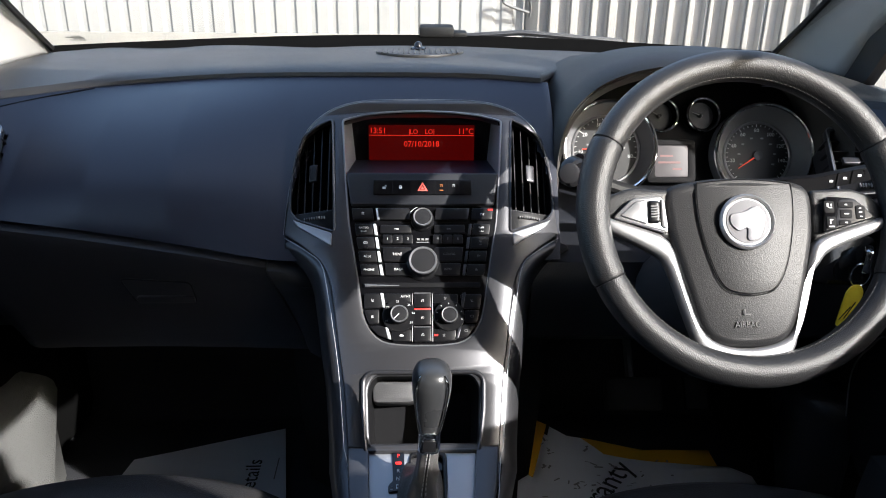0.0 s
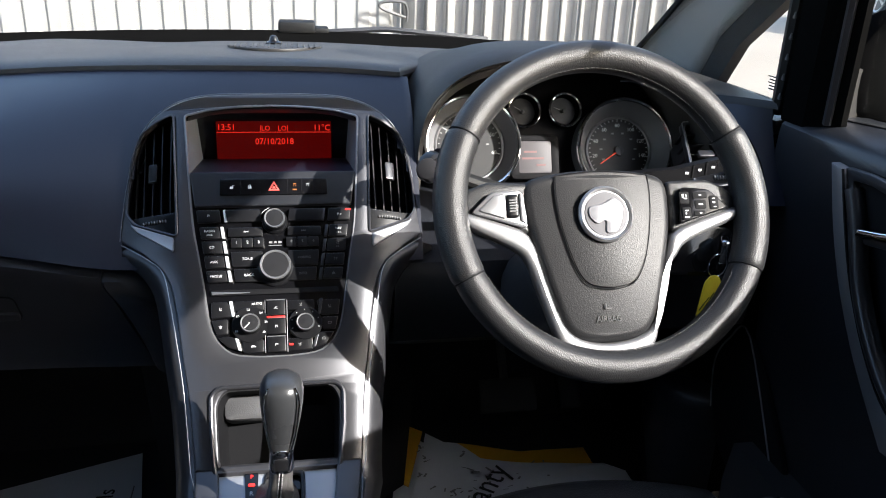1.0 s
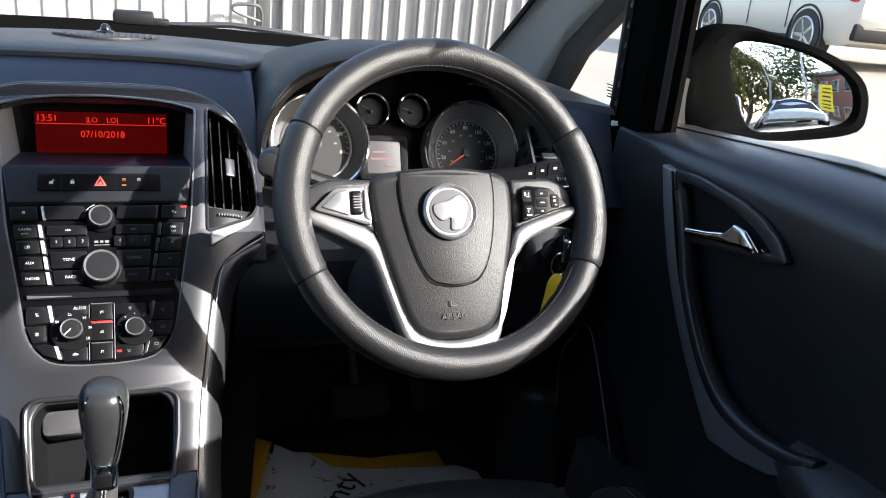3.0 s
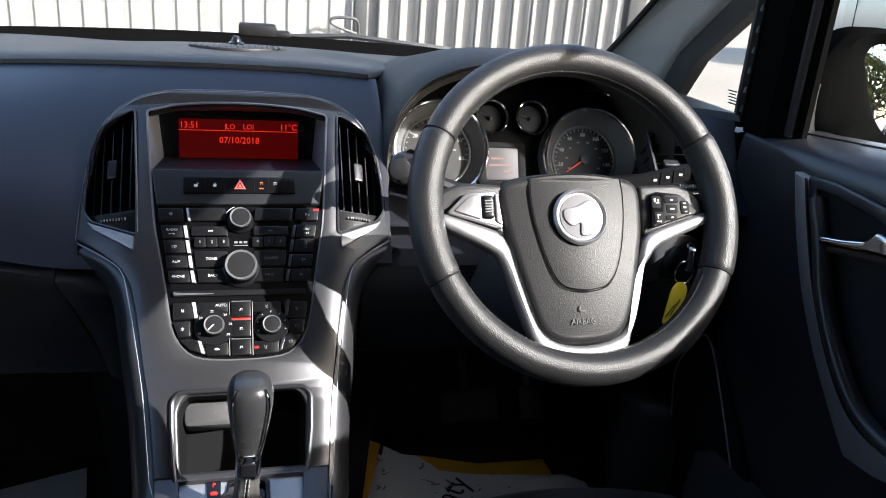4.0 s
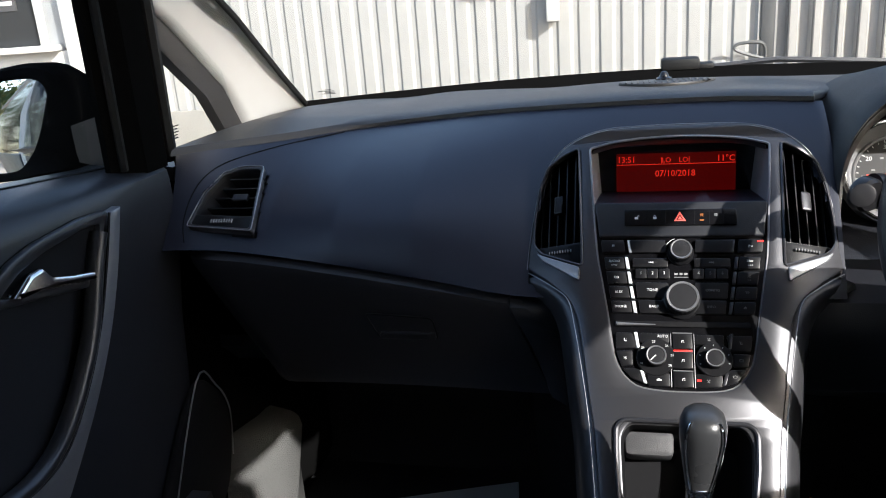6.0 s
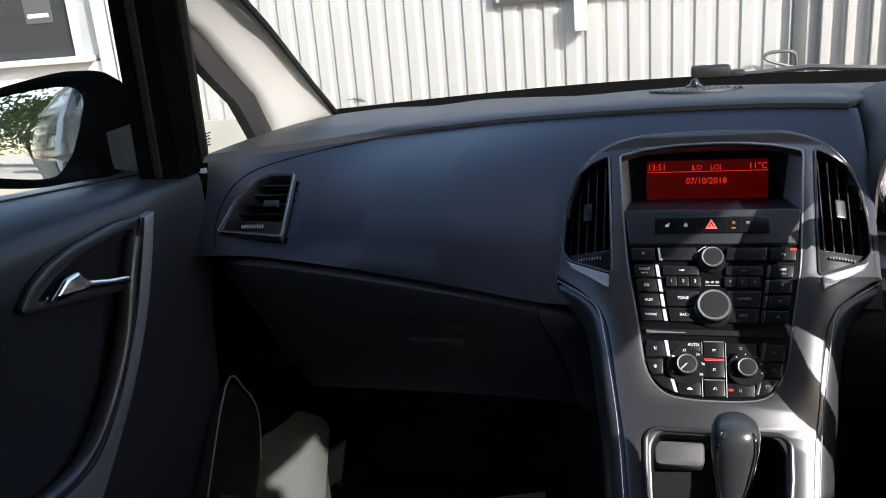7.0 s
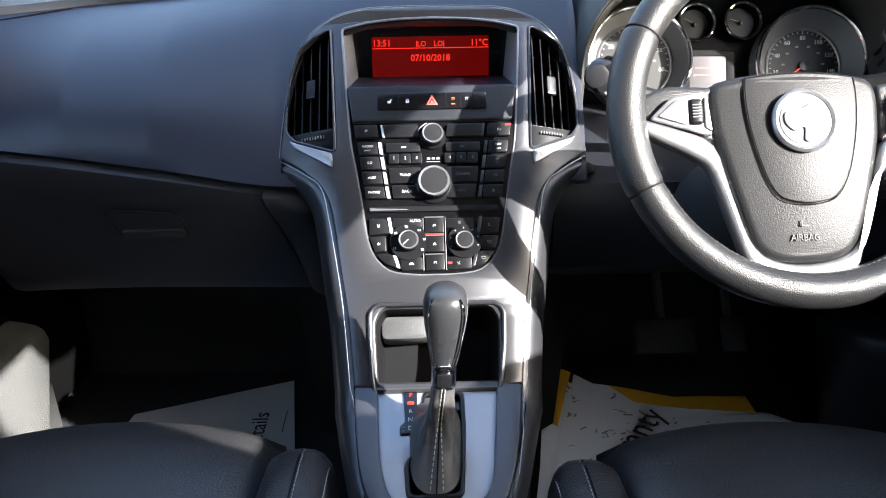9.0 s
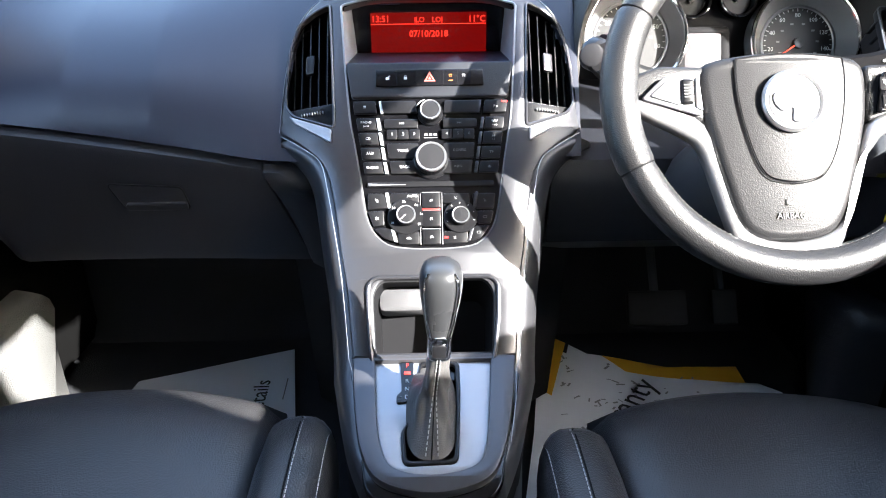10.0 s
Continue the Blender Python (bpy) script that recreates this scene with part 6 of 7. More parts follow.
# first row of keys
for x0, x1 in ((-0.0925, -0.0655), (-0.0600, -0.0175), (0.0175, 0.0600), (0.0655, 0.0925)):
    key_cap(radio, x0, -0.0458, x1, -0.0300, 0.002 if x0 < 0 else -0.002)
icon(radio, -0.078, -0.0375, "skid", k=0.8)
icon(radio, 0.078, -0.0385, "park", k=0.9)
part("lamp", plate([rect(0.0855, -0.0335, 0.0925, -0.0315, 0.0005)], 0.0006, 0, con, 0.0012), M_RED_LED, radio)
# outer columns, slanting inwards
for i, (y1, y0) in enumerate(((-0.0515, -0.0665), (-0.0700, -0.0850), (-0.0885, -0.1030), (-0.1065, -0.1205))):
    xo = 0.0885 - 0.0027 * i
    for s in (-1, 1):
        a, b = sorted((s * xo, s * (xo - 0.0225)))
        key_cap(radio, a, y0, b, y1, -s * 0.0022)
part_words = (("RADIO", -0.0765, -0.0570, 0.0042), ("BAND", -0.0765, -0.0620, 0.0026), ("CD", -0.0740, -0.0775, 0.0042), ("AUX", -0.0715, -0.0958, 0.0044), ("PHONE", -0.0690, -0.1135, 0.0042),
              ("TONE", -0.0330, -0.0930, 0.0046), ("BACK", -0.0310, -0.1130, 0.0046))
for w, x, y, z in part_words:
    legend(radio, w, x, y, z)
# right-hand words in grey: the wheel's shadow is put into the print
for w, x, y, z in (("CONFIG", 0.0340, -0.0930, 0.0042), ("INFO", 0.0320, -0.1130, 0.0042), ("TP", 0.0715, -0.0958, 0.0042), ("AS", 0.0745, -0.0762, 0.0036), ("1-2", 0.0745, -0.0802, 0.0028)):
    legend(radio, w, x, y, z, M_DIM_PRINT)
legend(radio, "FAV", 0.0765, -0.0572, 0.0042)
legend(radio, "1-2-3", 0.0765, -0.0622, 0.0026)
icon(radio, 0.0685, -0.1135, "eject", M_DIM_PRINT, k=0.9)
# strips beside the columns: left ones pale for sun, right ones dark for shade
for s in (-1, 1):
    for i, (y1, y0) in enumerate(((-0.0300, -0.0458), (-0.0515, -0.0665), (-0.0700, -0.0850), (-0.0885, -0.1030), (-0.1065, -0.1205))):
        x = 0.0660 - 0.0027 * max(0, i - 1) - (0.0015 if i else 0.0045)
        part("key_strip", plate([rnd([(s * x, y1), (s * (x - 0.0038), y1), (s * (x - 0.0060), y0), (s * (x - 0.0022), y0)], 0.0005, 2)], 0.004, 0.0006, con, -0.003), M_LIT_STRIP if s < 0 else M_SATIN_DARK, radio)
# middle keys
for s in (-1, 1):
    a, b = sorted((s * 0.0550, s * 0.0150))
    key_cap(radio, a, -0.0645, b, -0.0530)
    # grey legends on the right stand for that shadow too
    icon(radio, s * 0.034, -0.0588, "rw" if s < 0 else "ff", M_WHITE_PRINT if s < 0 else M_DIM_PRINT, k=0.85)
    for j in range(3):
        c = s * 0.0325 + 0.0132 * (j - 1)
        key_cap(radio, c - 0.0062, -0.0785, c + 0.0062, -0.0662)
        legend(radio, str(j + 1 if s < 0 else j + 4), c, -0.0722, 0.0052, M_WHITE_PRINT if s < 0 else M_DIM_PRINT)
    a, b = sorted((s * 0.0520, s * 0.0150))
    key_cap(radio, a, -0.1025, b, -0.0835, -s * 0.002)
    a, b = sorted((s * 0.0490, s * 0.0150))
    key_cap(radio, a, -0.1210, b, -0.1050, -s * 0.002)
for x, w in ((-0.0055, 0.004), (0.0, 0.0035), (0.0055, 0.004)):
    part("logo_bar", box((w, 0.0026, 0.0004), (x, -0.0715, -0.0037), 0, CM), M_DIM_PRINT, radio)
part("logo_line", box((0.016, 0.0008, 0.0004), (0, -0.0755, -0.0037), 0, CM), M_DIM_PRINT, radio)


def knob(parent, x, y, r, high, name, pointer=None, marks=0):
    m = CM @ Matrix.Translation((x, y, -0.004))
    k = part(name, lathe([(r * 1.22, 0.0), (r * 1.22, 0.003), (r * 1.10, 0.005), (r * 1.02, 0.006), (r * 0.99, high * 0.85), (r * 0.93, high), (r * 0.90, high)], m, 40), M_BUTTON, parent, "ribbed black knob with chrome rim")
    part("chrome_rim", lathe([(r * 0.99, high * 0.86), (r * 1.0, high * 0.93), (r * 0.95, high + 0.0010), (r * 0.84, high + 0.0008), (r * 0.82, high)], m, 40, False), M_RIM, k)
    part("cap", lathe([(r * 0.83, high - 0.001), (r * 0.82, high + 0.0002), (r * 0.5, high + 0.0007), (0.0, high + 0.0009)], m, 32), M_CAP, k)
    for j in range(28):
        a = 2 * math.pi * j / 28
        part("rib", tube([m @ Vector((r * 1.0 * math.cos(a), r * 1.0 * math.sin(a), 0.006)), m @ Vector((r * 0.985 * math.cos(a), r * 0.985 * math.sin(a), high * 0.84))], r * 0.035, 5), M_BUTTON, k)
    if pointer is not None:
        a = radians(pointer)
        part("pointer", box((r * 0.75, r * 0.09, 0.0006), (0, 0, 0), 0, m @ Matrix.Translation((r * 0.42 * math.cos(a), r * 0.42 * math.sin(a), high + 0.001)) @ pose(0, 0, 0, 0, 0, pointer)), M_WHITE_PRINT, k)
    return k


knob(radio, 0.0, -0.0455, 0.0125, 0.016, "volume_knob")
knob(radio, 0.0, -0.1045, 0.0185, 0.018, "menu_knob")
part("volume_arc", tube([con((0.0190 * math.cos(radians(a)), -0.0455 + 0.0190 * math.sin(radians(a)), -0.002)) for a in range(110, 175, 8)], 0.0004, 5), M_WHITE_PRINT, radio)
slot = part("disc_slot", plate([rect(-0.0755, -0.1365, 0.0735, -0.1300, 0.002)], 0.003, 0.0006, con, -0.004), M_DEEP, radio, "narrow disc slot")
part("slot_lip", plate([rnd([(-0.0745, -0.1315), (-0.066, -0.1325), (-0.030, -0.1338), (-0.030, -0.1345), (-0.0735, -0.1352)], 0.0005, 2)], 0.0012, 0.0003, con, -0.001), M_SILVER, slot)

climate = thing("climate_panel", (0, 0.90, 0.74), "climate control panel with two rotary knobs", "climate control")
for o in ([(-0.0745, -0.1445), (-0.0560, -0.1445), (-0.0500, -0.1625), (-0.0745, -0.1640)], [(-0.0745, -0.1665), (-0.0560, -0.1650), (-0.0560, -0.1830), (-0.0680, -0.1840)], [(-0.0670, -0.1870), (-0.0560, -0.1855), (-0.0440, -0.1890), (-0.0425, -0.2030), (-0.0560, -0.1980)],
          [(-0.0480, -0.1445), (-0.0150, -0.1445), (-0.0150, -0.1560), (-0.0480, -0.1560)], [(-0.0400, -0.1905), (-0.0150, -0.1905), (-0.0150, -0.2060), (-0.0385, -0.2055)],
          [(0.0130, -0.1455), (0.0440, -0.1455), (0.0440, -0.1570), (0.0130, -0.1570)], [(0.0470, -0.1460), (0.0745, -0.1460), (0.0720, -0.1640), (0.0510, -0.1640)], [(0.0530, -0.1670), (0.0715, -0.1670), (0.0680, -0.1820), (0.0530, -0.1820)],
          [(0.0500, -0.1850), (0.0665, -0.1850), (0.0560, -0.1990), (0.0440, -0.2030), (0.0440, -0.1920)], [(0.0130, -0.1910), (0.0410, -0.1910), (0.0405, -0.2050), (0.0130, -0.2060)]):
    part("key", plate([rnd(o, 0.002, 3)], 0.0045, 0.0008, con, -0.004), M_BUTTON, climate)
for y1, y0 in ((-0.1450, -0.1630), (-0.1665, -0.1855), (-0.1885, -0.2065)):
    part("vent_key", plate([rect(-0.0115, y0, 0.0100, y1, 0.001)], 0.005, 0.001, con, -0.003), M_BUTTON, climate)
    part("key_bead", tube([con((-0.0118, y1 + 0.0006, 0.0012)), con((0.0102, y1 + 0.0006, 0.0012))], 0.0007, 5), M_SILVER, climate)
part("mode_lamp", plate([rect(-0.0112, -0.1660, 0.0098, -0.1640, 0.0006)], 0.0012, 0.0003, con, 0.0012), M_RED_LED, climate, "lit red mode bar")
for x in (-0.0135, 0.0118):
    part("divider_bead", tube([con((x, -0.1445, -0.0005)), con((x, -0.2065, -0.0005))], 0.0006, 5), M_SATIN_DARK, climate)
part("lamp", plate([rect(0.0135, -0.1995, 0.0185, -0.1970, 0.0005)], 0.0006, 0, con, 0.0008), M_RED_LED, climate)
for x, y, r in ((-0.0300, -0.1730, 0.0215), (0.0330, -0.1740, 0.0195)):
    part("knob_bezel", lathe([(r, -0.004), (r, 0.0012), (r - 0.0008, 0.0018), (0.0, 0.0018)], CM @ Matrix.Translation((x, y, 0)), 40), M_BUTTON, climate)
knob(climate, -0.0300, -0.1730, 0.0112, 0.017, "temperature_knob", 225)
knob(climate, 0.0330, -0.1740, 0.0104, 0.015, "fan_knob")
for w, a in (("18", 205), ("20", 145), ("22", 98), ("24", 48), ("26", 8), ("28", -32)):
    part("legend", text(w, 0.0038, con, (-0.0300 + 0.0178 * math.cos(radians(a)), -0.1730 + 0.0178 * math.sin(radians(a))), low=0.0019), M_WHITE_PRINT, climate)
for j in range(7):
    a = radians(200 - 36 * j)
    part("fan_tick", box((0.0016, 0.0008, 0.0004), (0, 0, 0), 0, CM @ Matrix.Translation((0.033 + 0.0162 * math.cos(a), -0.174 + 0.0162 * math.sin(a), 0.0020)) @ pose(0, 0, 0, 0, 0, math.degrees(a))), M_WHITE_PRINT, climate)
part("legend", text("AUTO", 0.0044, con, (-0.0225, -0.1485), low=0.0010), M_WHITE_PRINT, climate)
for x, y, k in ((-0.0640, -0.1535, "seat"), (0.0620, -0.1545, "seat"), (-0.0640, -0.1745, "snow"), (-0.0270, -0.1985, "car"), (-0.0005, -0.1540, "flow"), (-0.0005, -0.1760, "flow"), (-0.0005, -0.1975, "flow"), (0.0280, -0.1510, "fan"), (0.0615, -0.1745, "screen"), (0.0540, -0.1930, "screen"), (0.0260, -0.1985, "fan")):
    # symbols towards the right are greyed to look shaded
    icon(climate, x, y, k, M_WHITE_PRINT if x < 0.02 else M_DIM_PRINT, low=0.0022 if k == "flow" else 0.0006, k=0.8)
# the same pair of tones: sunlit left strips, shaded right strips
for s in (-1, 1):
    a = part("key_strip", plate([rnd([(s * 0.0545, -0.1440), (s * 0.0505, -0.1440), (s * 0.0478, -0.1625), (s * 0.0512, -0.1625)], 0.0005, 2)], 0.0045, 0.0006, con, -0.003), M_LIT_STRIP if s < 0 else M_SATIN_DARK, climate)
    a = part("key_strip", plate([rnd([(s * 0.0480, -0.1880), (s * 0.0440, -0.1890), (s * 0.0400, -0.2035), (s * 0.0440, -0.2025)], 0.0005, 2)], 0.0045, 0.0006, con, -0.003), M_LIT_STRIP if s < 0 else M_SATIN_DARK, climate)

# ---------------------------------------------------------------- air vents
for s in (-1, 1):
    vent = thing("air_vent", con_bent((s * 0.148, 0.02, -0.03)), "tall black centre air vent with upright slats", "air vent", "centre air vents")
    vo = [(s * -abs(x) if s > 0 else x, y) for x, y in VENT] if s < 0 else vent_r
    k = 1.0
    # vent box and back near black: the recess's shade is in the colour
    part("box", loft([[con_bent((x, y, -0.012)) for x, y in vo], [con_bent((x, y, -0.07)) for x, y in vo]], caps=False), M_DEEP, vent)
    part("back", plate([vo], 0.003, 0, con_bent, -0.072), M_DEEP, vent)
    part("bead", tube([con_bent((x * 1.0, y, 0.0005)) for x, y in vo], 0.0017, 6, True), M_SATIN, vent)
    for x, top, bot in ((0.126, 0.096, -0.026), (0.137, 0.092, -0.026), (0.148, 0.086, -0.027), (0.159, 0.078, -0.028), (0.169, 0.055, -0.028)):
        part("slat", loft([[con_bent((s * (x + a), y, w)) for a, w in ((-0.0006, -0.012), (0.0008, -0.012), (0.0038, -0.034), (0.0024, -0.034))] for y in (bot, 0.0, 0.03, 0.06, top)]), M_BUTTON, vent)
    # right tab in paler satin: the sun on it is put into its colour
    part("tab", plate([rect(s * 0.1475 - 0.006, 0.016, s * 0.1475 + 0.006, 0.040, 0.002)], 0.007, 0.002, con_bent, -0.012), M_BUTTON if s < 0 else M_SATIN, vent, "small adjusting tab")
    part("wheel_plate", plate([rnd([(s * 0.177, -0.027), (s * 0.168, -0.038), (s * 0.116, -0.059), (s * 0.116, -0.027)], 0.002, 2)], 0.006, 0.001, con_bent, -0.012), M_BUTTON, vent)
    for j in range(9):
        part("thumbwheel_rib", box((0.0014, 0.0032, 0.004), (0, 0, 0), 0.0004, Matrix.Translation(con_bent((s * (0.1300 + 0.0034 * j), -0.0375 + (0.0 if j in (0, 8) else 0.0003), -0.005))) @ CM.to_3x3().to_4x4(), 1), M_DIM_PRINT, vent)

for s in (-1, 1):
    VM = end_vent_frame(s)
    vent = thing("air_vent", (s * 0.61, 1.06, 0.88), "wedge-shaped black side air vent in the dashboard end", "air vent", "side air vents")

    def vp(p):
        return VM @ Vector((s * -p[0], p[1], p[2]))
    o = rnd(END_VENT, 0.006, 4)
    inn = [(x * 0.90 - 0.0005, y * 0.90) for x, y in o]
    part("frame", plate([o, inn], 0.012, 0.002, vp, -0.006), M_SATIN, vent)
    part("frame_bead", tube([vp((x * 0.99, y * 0.99, 0.006)) for x, y in o], 0.001, 5, True), M_SILVER, vent)
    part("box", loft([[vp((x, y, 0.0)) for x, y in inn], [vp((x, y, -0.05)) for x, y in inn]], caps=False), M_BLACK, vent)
    # back wall blackened in place of shade
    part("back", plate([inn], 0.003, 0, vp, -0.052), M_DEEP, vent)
    for j, y in enumerate((0.045, 0.027, 0.009, -0.009)):
        x0 = -0.048 + max(0, (y + 0.04)) * 0.36
        part("slat", loft([[vp((x, y + a, w)) for a, w in ((-0.0008, 0.002), (0.0012, 0.002), (0.006, -0.025), (0.004, -0.025))] for x in (x0, 0.036)]), M_BUTTON, vent)
    part("tab", plate([rect(0.000, 0.002, 0.024, 0.013, 0.002)], 0.007, 0.002, vp, 0.001), M_SATIN_DARK, vent)
    part("wheel_plate", plate([rnd([(-0.052, -0.020), (0.038, -0.024), (0.041, -0.047), (-0.053, -0.039)], 0.003)], 0.006, 0.001, vp, -0.003), M_BUTTON, vent)
    for j in range(9):
        part("thumbwheel_rib", box((0.0016, 0.006, 0.003), (0, 0, 0), 0.0003, Matrix.Translation(vp((-0.022 + 0.004 * j, -0.033, 0.004))) @ VM.to_3x3().to_4x4(), 1), M_DIM_PRINT, vent)
# ---------------------------------------------------------------- yard: vehicles, buildings, trees
def vehicle(name, at, heading, paint, label, dims, pitch=0.0):
    """A parked car at the pose of its middle; dims: length, width, height, belt, bonnet, wheel radius."""
    L, Wd, Ht, belt, bon, wr = dims
    M = Matrix.Translation((at[0], at[1], ground_height(at[0], at[1]))) @ pose(0, 0, 0, pitch, 0, heading)
    car = thing(name, tuple(M.translation), label, "car")
    h = L / 2
    st = [(-h, 0.48, 0.86 * belt, 0.86 * belt, 0.84), (-h + 0.10, 0.30, belt * 0.97, belt * 0.99, 0.93), (-h + 0.22, 0.26, belt, Ht * 0.86, 0.97), (-h + 0.55, 0.25, belt, Ht * 0.97, 1.0), (-0.2, 0.24, belt * 0.97, Ht, 1.0),
          (h * 0.25, 0.24, belt * 0.95, Ht * 0.985, 1.0), (h * 0.46, 0.24, belt * 0.93, Ht * 0.80, 1.0), (h * 0.62, 0.25, belt * 0.91, belt * 0.96, 0.99), (h - 0.25, 0.28, bon, bon + 0.02, 0.95), (h, 0.42, bon * 0.80, bon * 0.82, 0.80)]
    rings = []
    for y, zs, zb, zr, k in st:
        w = Wd / 2 * k
        tuck = 0.80 if zr > zb + 0.15 else 0.90
        rings.append([M @ Vector((x * w, y, z)) for x, z in ((-0.90, zs), (-0.985, zs + 0.10), (-1.0, (zs + zb) / 2 + 0.04), (-0.965, zb), (-tuck * 0.97, zr - 0.05), (-tuck * 0.85, zr), (0, zr + 0.02), (tuck * 0.85, zr), (tuck * 0.97, zr - 0.05), (0.965, zb), (1.0, (zs + zb) / 2 + 0.04), (0.985, zs + 0.10), (0.90, zs))])
    part("body", loft(rings), paint, car, "", 40)
    for s in (-1, 1):
        for wy in (-0.30 * L, 0.30 * L):
            wm = M @ Matrix.Translation((s * (Wd / 2 - 0.10), wy, wr)) @ pose(0, 0, 0, 0, 90 * s, 0)
            part("wheel_arch", lathe([(wr * 1.14, -0.06), (wr * 1.16, 0.108), (wr * 1.08, 0.110), (wr * 1.05, 0.02)], wm, 28), M_RUBBER, car)
            wheel_p = part("wheel", lathe([(wr * 0.66, -0.1), (wr * 0.98, -0.09), (wr, -0.05), (wr, 0.08), (wr * 0.97, 0.112), (wr * 0.72, 0.117), (wr * 0.66, 0.10)], wm, 32), M_TYRE, car, "black tyre")
            part("rim", lathe([(wr * 0.69, 0.113), (wr * 0.66, 0.116), (wr * 0.62, 0.06), (0.0, 0.055)], wm, 32), M_STEEL, wheel_p)
            for j in range(5):
                part("spoke", box((wr * 0.62, wr * 0.17, 0.03), (wr * 0.33, 0, 0.098), 0.008, wm @ pose(0, 0, 0, 0, 0, 72 * j + 18), 1), M_ALLOY, wheel_p)
            part("rim_edge", tube([wm @ Vector((wr * 0.66 * math.cos(q), wr * 0.66 * math.sin(q), 0.113)) for q in (2 * math.pi * i / 28 for i in range(28))], 0.018, 6, True), M_ALLOY, wheel_p)
        sidew = [(-h + 0.45, belt + 0.04), (-h + 0.60, Ht * 0.90), (-0.2, Ht * 0.925), (h * 0.22, Ht * 0.90), (h * 0.46, belt + 0.03)]
        cuts = [-h + 0.42, -0.85, 0.18, h * 0.5]
        for a, b in zip(cuts, cuts[1:]):
            def top(y):
                for p, q in zip(sidew, sidew[1:]):
                    if p[0] <= y <= q[0]:
                        return p[1] + (q[1] - p[1]) * (y - p[0]) / (q[0] - p[0])
                return belt + 0.05
            ysr = [a + 0.05 + (b - a - 0.1) * i / 5 for i in range(6)]
            rows = []
            for y in ysr:
                t = max(belt + 0.05, top(y))
                f = (t - belt) / (Ht - 0.05 - belt)
                rows.append([M @ Vector((s * Wd / 2 * 0.972, y, belt + 0.03)), M @ Vector((s * Wd / 2 * (0.972 - 0.185 * f), y, t))])
            part("window", sheet(rows, 0.02, M.to_3x3() @ Vector((-s, 0, 0))), M_DARKGLASS, car)
        part("tail_lamp", box((0.10, 0.16, 0.26), (s * (Wd / 2 - 0.10), -h + 0.13, belt * 0.90), 0.03, M), M_LAMP_RED, car, "red tail lamp")
        part("reflector", box((0.20, 0.05, 0.07), (s * (Wd / 2 - 0.24), -h + 0.055, 0.52), 0.015, M), M_LAMP_RED, car)
        part("head_lamp", box((0.26, 0.20, 0.13), (s * (Wd / 2 - 0.26), h - 0.16, bon - 0.10), 0.03, M), M_CHROME, car)
        part("sill", box((0.06, L * 0.42, 0.10), (s * (Wd / 2 - 0.05), 0, 0.30), 0.02, M), M_RUBBER, car)
        for y in (-0.85, 0.18):
            part("door_gap", box((0.01, 0.012, belt - 0.42), (s * (Wd / 2 + 0.0), y, (belt + 0.42) / 2), 0, M), M_RUBBER, car)
            part("door_handle", box((0.03, 0.17, 0.03), (s * (Wd / 2 - 0.005), y - 0.16, belt - 0.12), 0.01, M), paint, car)
    part("bumper", box((Wd * 0.88, 0.12, 0.22), (0, -h + 0.06, 0.44), 0.04, M), M_RUBBER, car, "dark lower bumper")
    part("rear_window", sheet([[M @ Vector((x, -h + 0.13, belt + 0.05)), M @ Vector((x * 0.86, -h + 0.24, Ht * 0.86))] for x in (-Wd * 0.40, Wd * 0.40)], 0.02, M.to_3x3() @ Vector((0, 1, 0))), M_DARKGLASS, car)
    part("windscreen_glass", sheet([[M @ Vector((x, h * 0.635, belt * 0.97)), M @ Vector((x * 0.82, h * 0.33, Ht * 0.955))] for x in (-Wd * 0.41, Wd * 0.41)], 0.02, M.to_3x3() @ Vector((0, -1, 0))), M_DARKGLASS, car)
    part("number_plate", box((0.5, 0.02, 0.11), (0, -h - 0.005, 0.62), 0.004, M), M_BANNER, car, "plain plate")
    return car


vehicle("parked_suv", (9.45, 9.7), -11.0, M_SUV, "pale champagne sport utility car parked across the yard", (4.40, 1.82, 1.66, 1.02, 0.98, 0.345), -2.0)
M_RED_CAR = mat("dark_red_paint", (0.16, 0.02, 0.03), 0.2, coat=0.7, var=0.03)
M_BLUE_CAR = mat("pale_blue_silver_paint", (0.42, 0.46, 0.50), 0.25, metal=0.3, coat=0.6, var=0.03)
vehicle("parked_hatchback", (4.4, -13.0), 6, M_BLUE_CAR, "pale silver hatchback parked behind", (3.9, 1.7, 1.48, 0.92, 0.86, 0.30))
vehicle("parked_hatchback", (2.0, -14.2), 4, M_RED_CAR, "dark red hatchback parked behind", (3.9, 1.7, 1.46, 0.92, 0.86, 0.30))


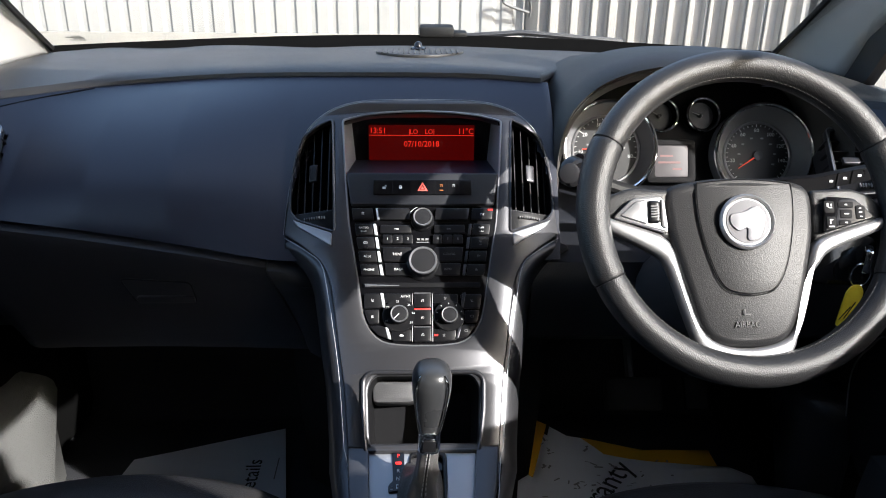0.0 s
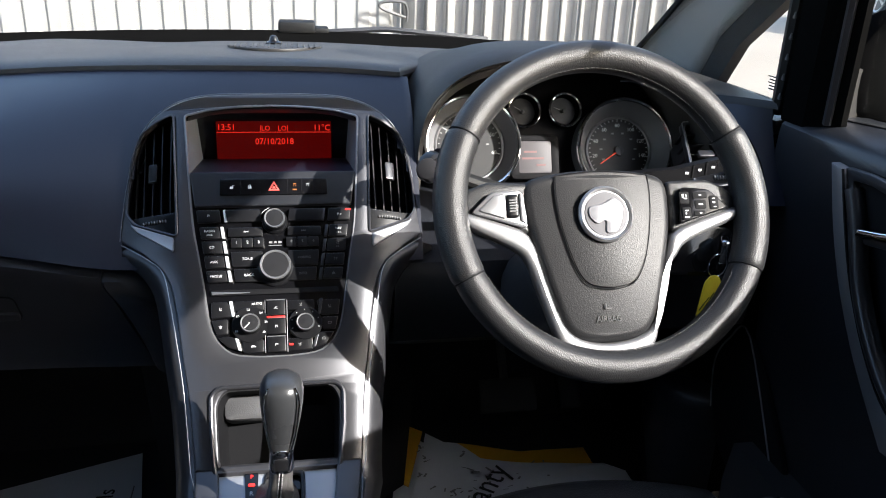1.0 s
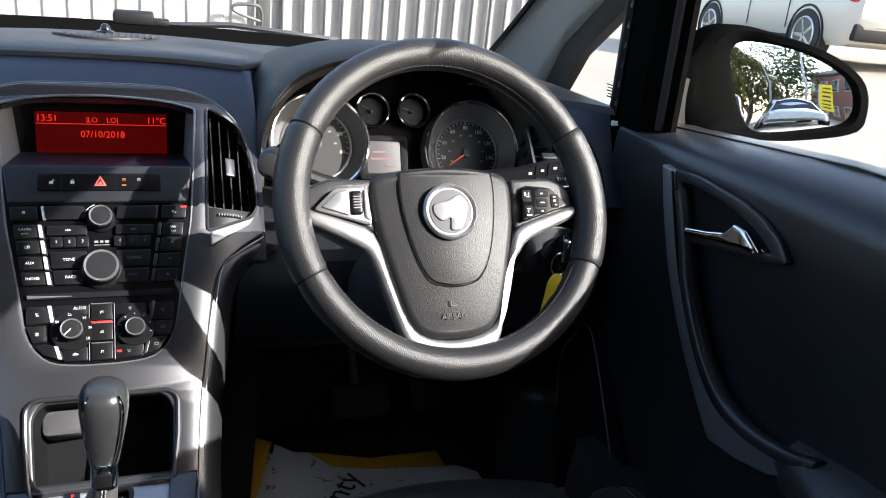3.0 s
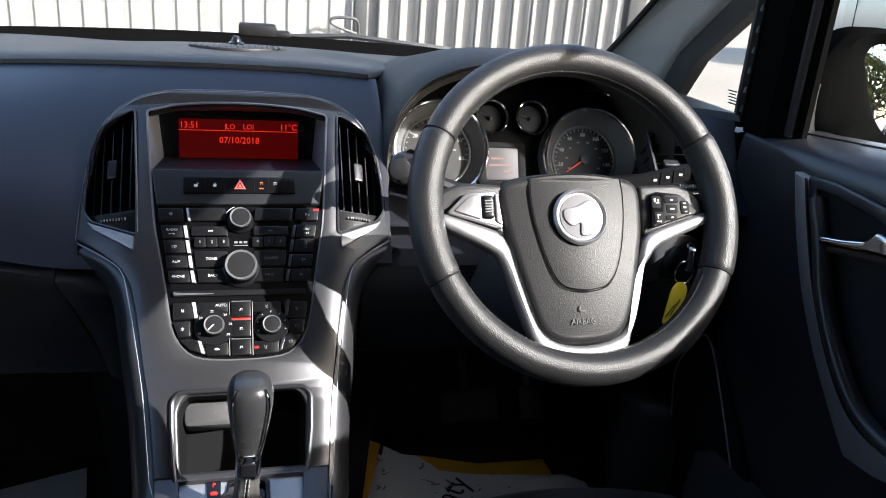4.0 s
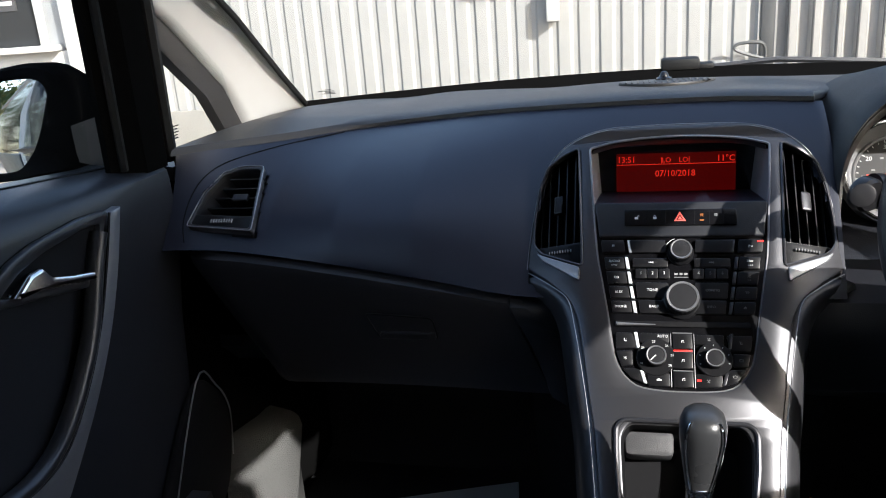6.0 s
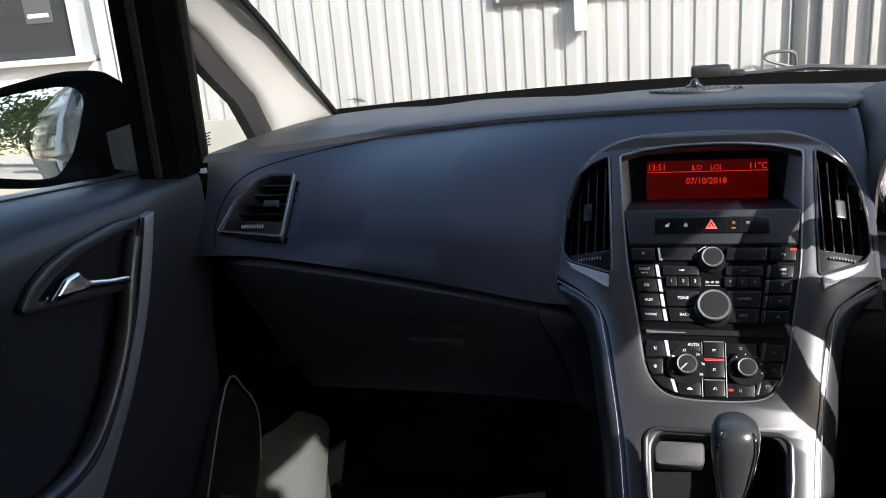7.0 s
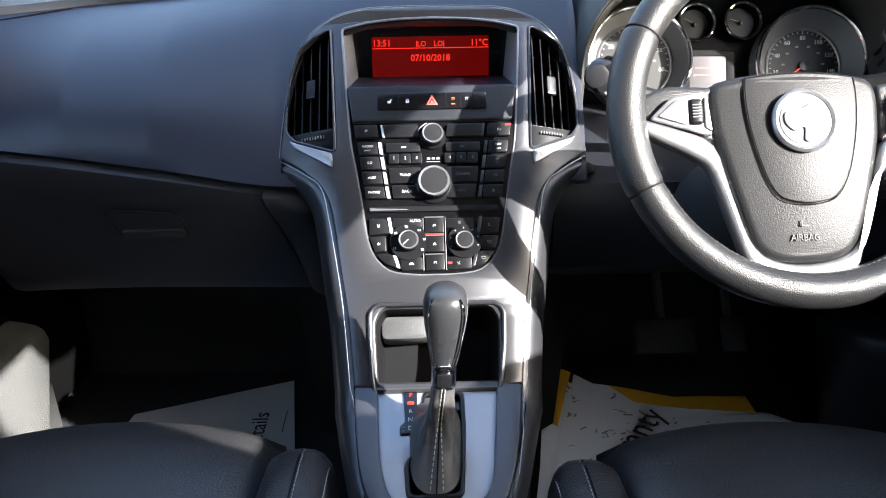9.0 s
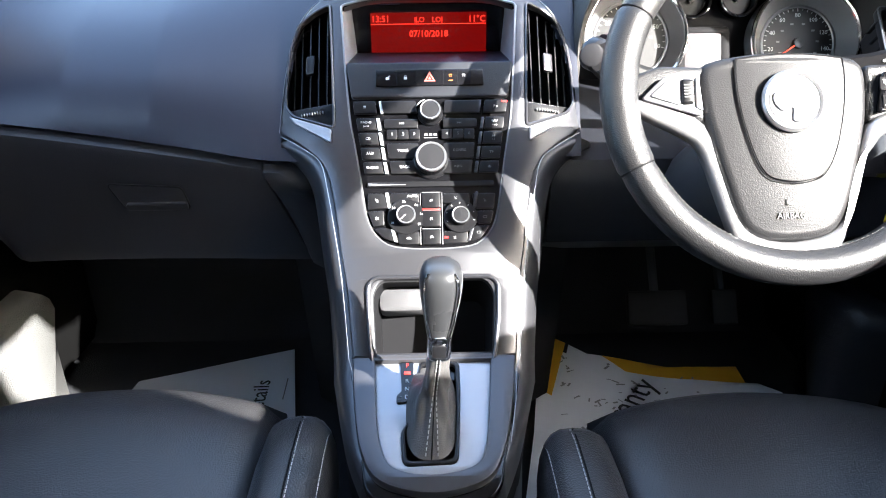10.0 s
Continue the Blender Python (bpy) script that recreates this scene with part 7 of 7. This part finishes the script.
def tree(at, tall, wide, leaf, label, seed):
    rng = random.Random(seed)
    t = thing("tree", (at[0], at[1], 0), label, "tree", "trees")
    base = Vector((at[0], at[1], 0))
    part("trunk", tube([base, base + Vector((0.1, 0, tall * 0.3)), base + Vector((-0.1, 0.1, tall * 0.75))], [0.22, 0.15, 0.04], 8), M_BARK, t)
    verts, faces = [], []
    centres = []
    for i in range(26):
        a, r, z = rng.uniform(0, 6.28), wide * math.sqrt(rng.random()) * 0.5, tall * rng.uniform(0.32, 0.97)
        r *= 1.0 - 0.65 * max(0, (z / tall - 0.55)) / 0.45
        c = base + Vector((r * math.cos(a), r * math.sin(a), z))
        centres.append(c)
        if i < 9:
            part("limb", tube([base + Vector((0, 0, z * 0.55)), base.lerp(c, 0.6) + Vector((0, 0, z * 0.33)), c], [0.07, 0.04, 0.012], 5), M_BARK, t)
    for c in centres:
        for k in range(150):
            d = Vector((rng.gauss(0, 1), rng.gauss(0, 1), rng.gauss(0, 0.8))) * wide * 0.10
            p = c + d
            s = rng.uniform(0.07, 0.15)
            u = Vector((rng.gauss(0, 1), rng.gauss(0, 1), rng.gauss(0, 1))).normalized()
            v = u.orthogonal().normalized() * s * 0.6
            n = len(verts)
            verts += [p - u * s, p + v, p + u * s, p - v]
            faces.append((n, n + 1, n + 2, n + 3))
    me = bpy.data.meshes.new("crown")
    me.from_pydata([tuple(v) for v in verts], [], faces)
    me.materials.append(leaf)
    ob = new("crown", me)
    ob.parent = t
    ob.matrix_parent_inverse = Matrix.Translation(-t.location)
    tagged(ob, kind="stuff")


tree((7.6, -27), 7.0, 6.0, M_LEAF, "leafy green tree beyond the parked cars", 1)
tree((4.6, -25), 4.8, 4.2, M_LEAF2, "yellowing autumn tree beyond the yard", 2)
tree((1.0, -24), 5.0, 5.0, M_LEAF2, "yellowing low tree beyond the yard", 3)
tree((13.5, -30), 6.0, 5.0, M_LEAF, "dark green tree beyond the yard", 4)
tree((-2.5, -17), 7.0, 6.0, M_LEAF, "bushy green tree behind the car", 5)
tree((-6.5, -16), 6.5, 6.0, M_LEAF, "bushy green tree behind the car", 6)

for x, y, hgt in ((5.6, -23, 6.0), (7.2, -21, 7.5)):
    lp = thing("street_lamp", (x, y, 0), "tall grey steel street lamp", "street lamp", "street lamps")
    part("pole", tube([(x, y, 0), (x, y, hgt * 0.5), (x, y, hgt)], [0.09, 0.07, 0.045], 10), M_POST, lp)
    part("arm", tube([(x, y, hgt), (x + 0.9, y, hgt + 0.12)], 0.035, 8), M_POST, lp)
    part("lantern", box((0.55, 0.22, 0.12), (x + 1.1, y, hgt + 0.11), 0.04), M_POST, lp)
bn = thing("feather_banner", (6.6, -16, 0), "yellow advertising banner on a pole", "banner")
part("pole", tube([(6.3, -16, 0), (6.3, -16, 3.0)], 0.03, 8), M_POST, bn)
part("cloth", sheet([[(6.32, -16, 1.3), (6.32, -16, 2.95)], [(6.62, -15.97, 1.25), (6.60, -16.05, 2.95)], [(6.92, -16, 1.3), (6.86, -16, 3.0)]], 0.01, (0, 1, 0)), M_BANNER, bn)
for i in range(6):
    part("lettering", box((0.36, 0.02, 0.08), (6.62, -15.955, 1.55 + 0.23 * i), 0), M_INK, bn)
house = thing("brick_house", (12.5, -22, 0), "red brick house with slate roof and white windows", "house")
part("wall", box((7, 8, 5.2), (13.0, -24, 2.6), 0.02), M_BRICK, house)
part("roof", loft([[(9.3, y, 5.1), (13.0, y, 7.6), (16.7, y, 5.1), (16.7, y, 4.95), (9.3, y, 4.95)] for y in (-28.3, -19.7)]), M_ROOF, house)
part("chimney", box((0.6, 0.9, 1.6), (13.0, -22, 7.8), 0.02), M_BRICK, house)
for k in range(4):
    for z in (1.5, 3.8):
        w = part("window", box((0.12, 1.0, 1.2), (9.47, -27 + 2.0 * k, z), 0.01), M_UPVC, house)
        part("pane", box((0.06, 0.84, 1.04), (9.43, -27 + 2.0 * k, z), 0), M_DARKGLASS, w)

shop = thing("office_building", (-5.8, 5.7, 0), "white office front with large grey-framed window", "building")
part("wall", box((4.2, 0.25, 1.02), (-6.4, 5.78, 0.51), 0.01), M_UPVC, shop, "white lower wall")
part("lintel", box((4.2, 0.25, 0.9), (-6.4, 5.78, 2.75), 0.01), M_UPVC, shop)
win = part("window", box((1.75, 0.05, 1.26), (-5.45, 5.74, 1.67), 0.005), M_DARKGLASS, shop, "large dark window")
for x in (-6.35, -5.5, -4.60):
    part("mullion", box((0.06, 0.09, 1.26), (x, 5.70, 1.67), 0.008), M_UPVC, win)
part("sill", box((1.95, 0.22, 0.05), (-5.42, 5.64, 1.045), 0.012), M_UPVC, win)
part("grey_panel", box((0.30, 0.06, 1.26), (-4.49, 5.72, 1.67), 0.006), M_POST, shop)
part("notice", box((0.26, 0.01, 0.30), (-4.95, 5.71, 1.50), 0.0), M_SIGN, shop, "dark notice with a white bar")
part("notice_bar", box((0.20, 0.006, 0.03), (-4.95, 5.702, 1.41), 0.0), M_WHITE_PRINT, shop)
for x, w in ((-4.28, 0.10), (-4.16, 0.06)):
    part("corner_post", box((w, 0.20, 3.2), (x, 5.66, 1.6), 0.01), M_UPVC, shop)
part("end_wall", box((0.2, 8, 3.2), (-8.4, 9.6, 1.6), 0.01), M_UPVC, shop)
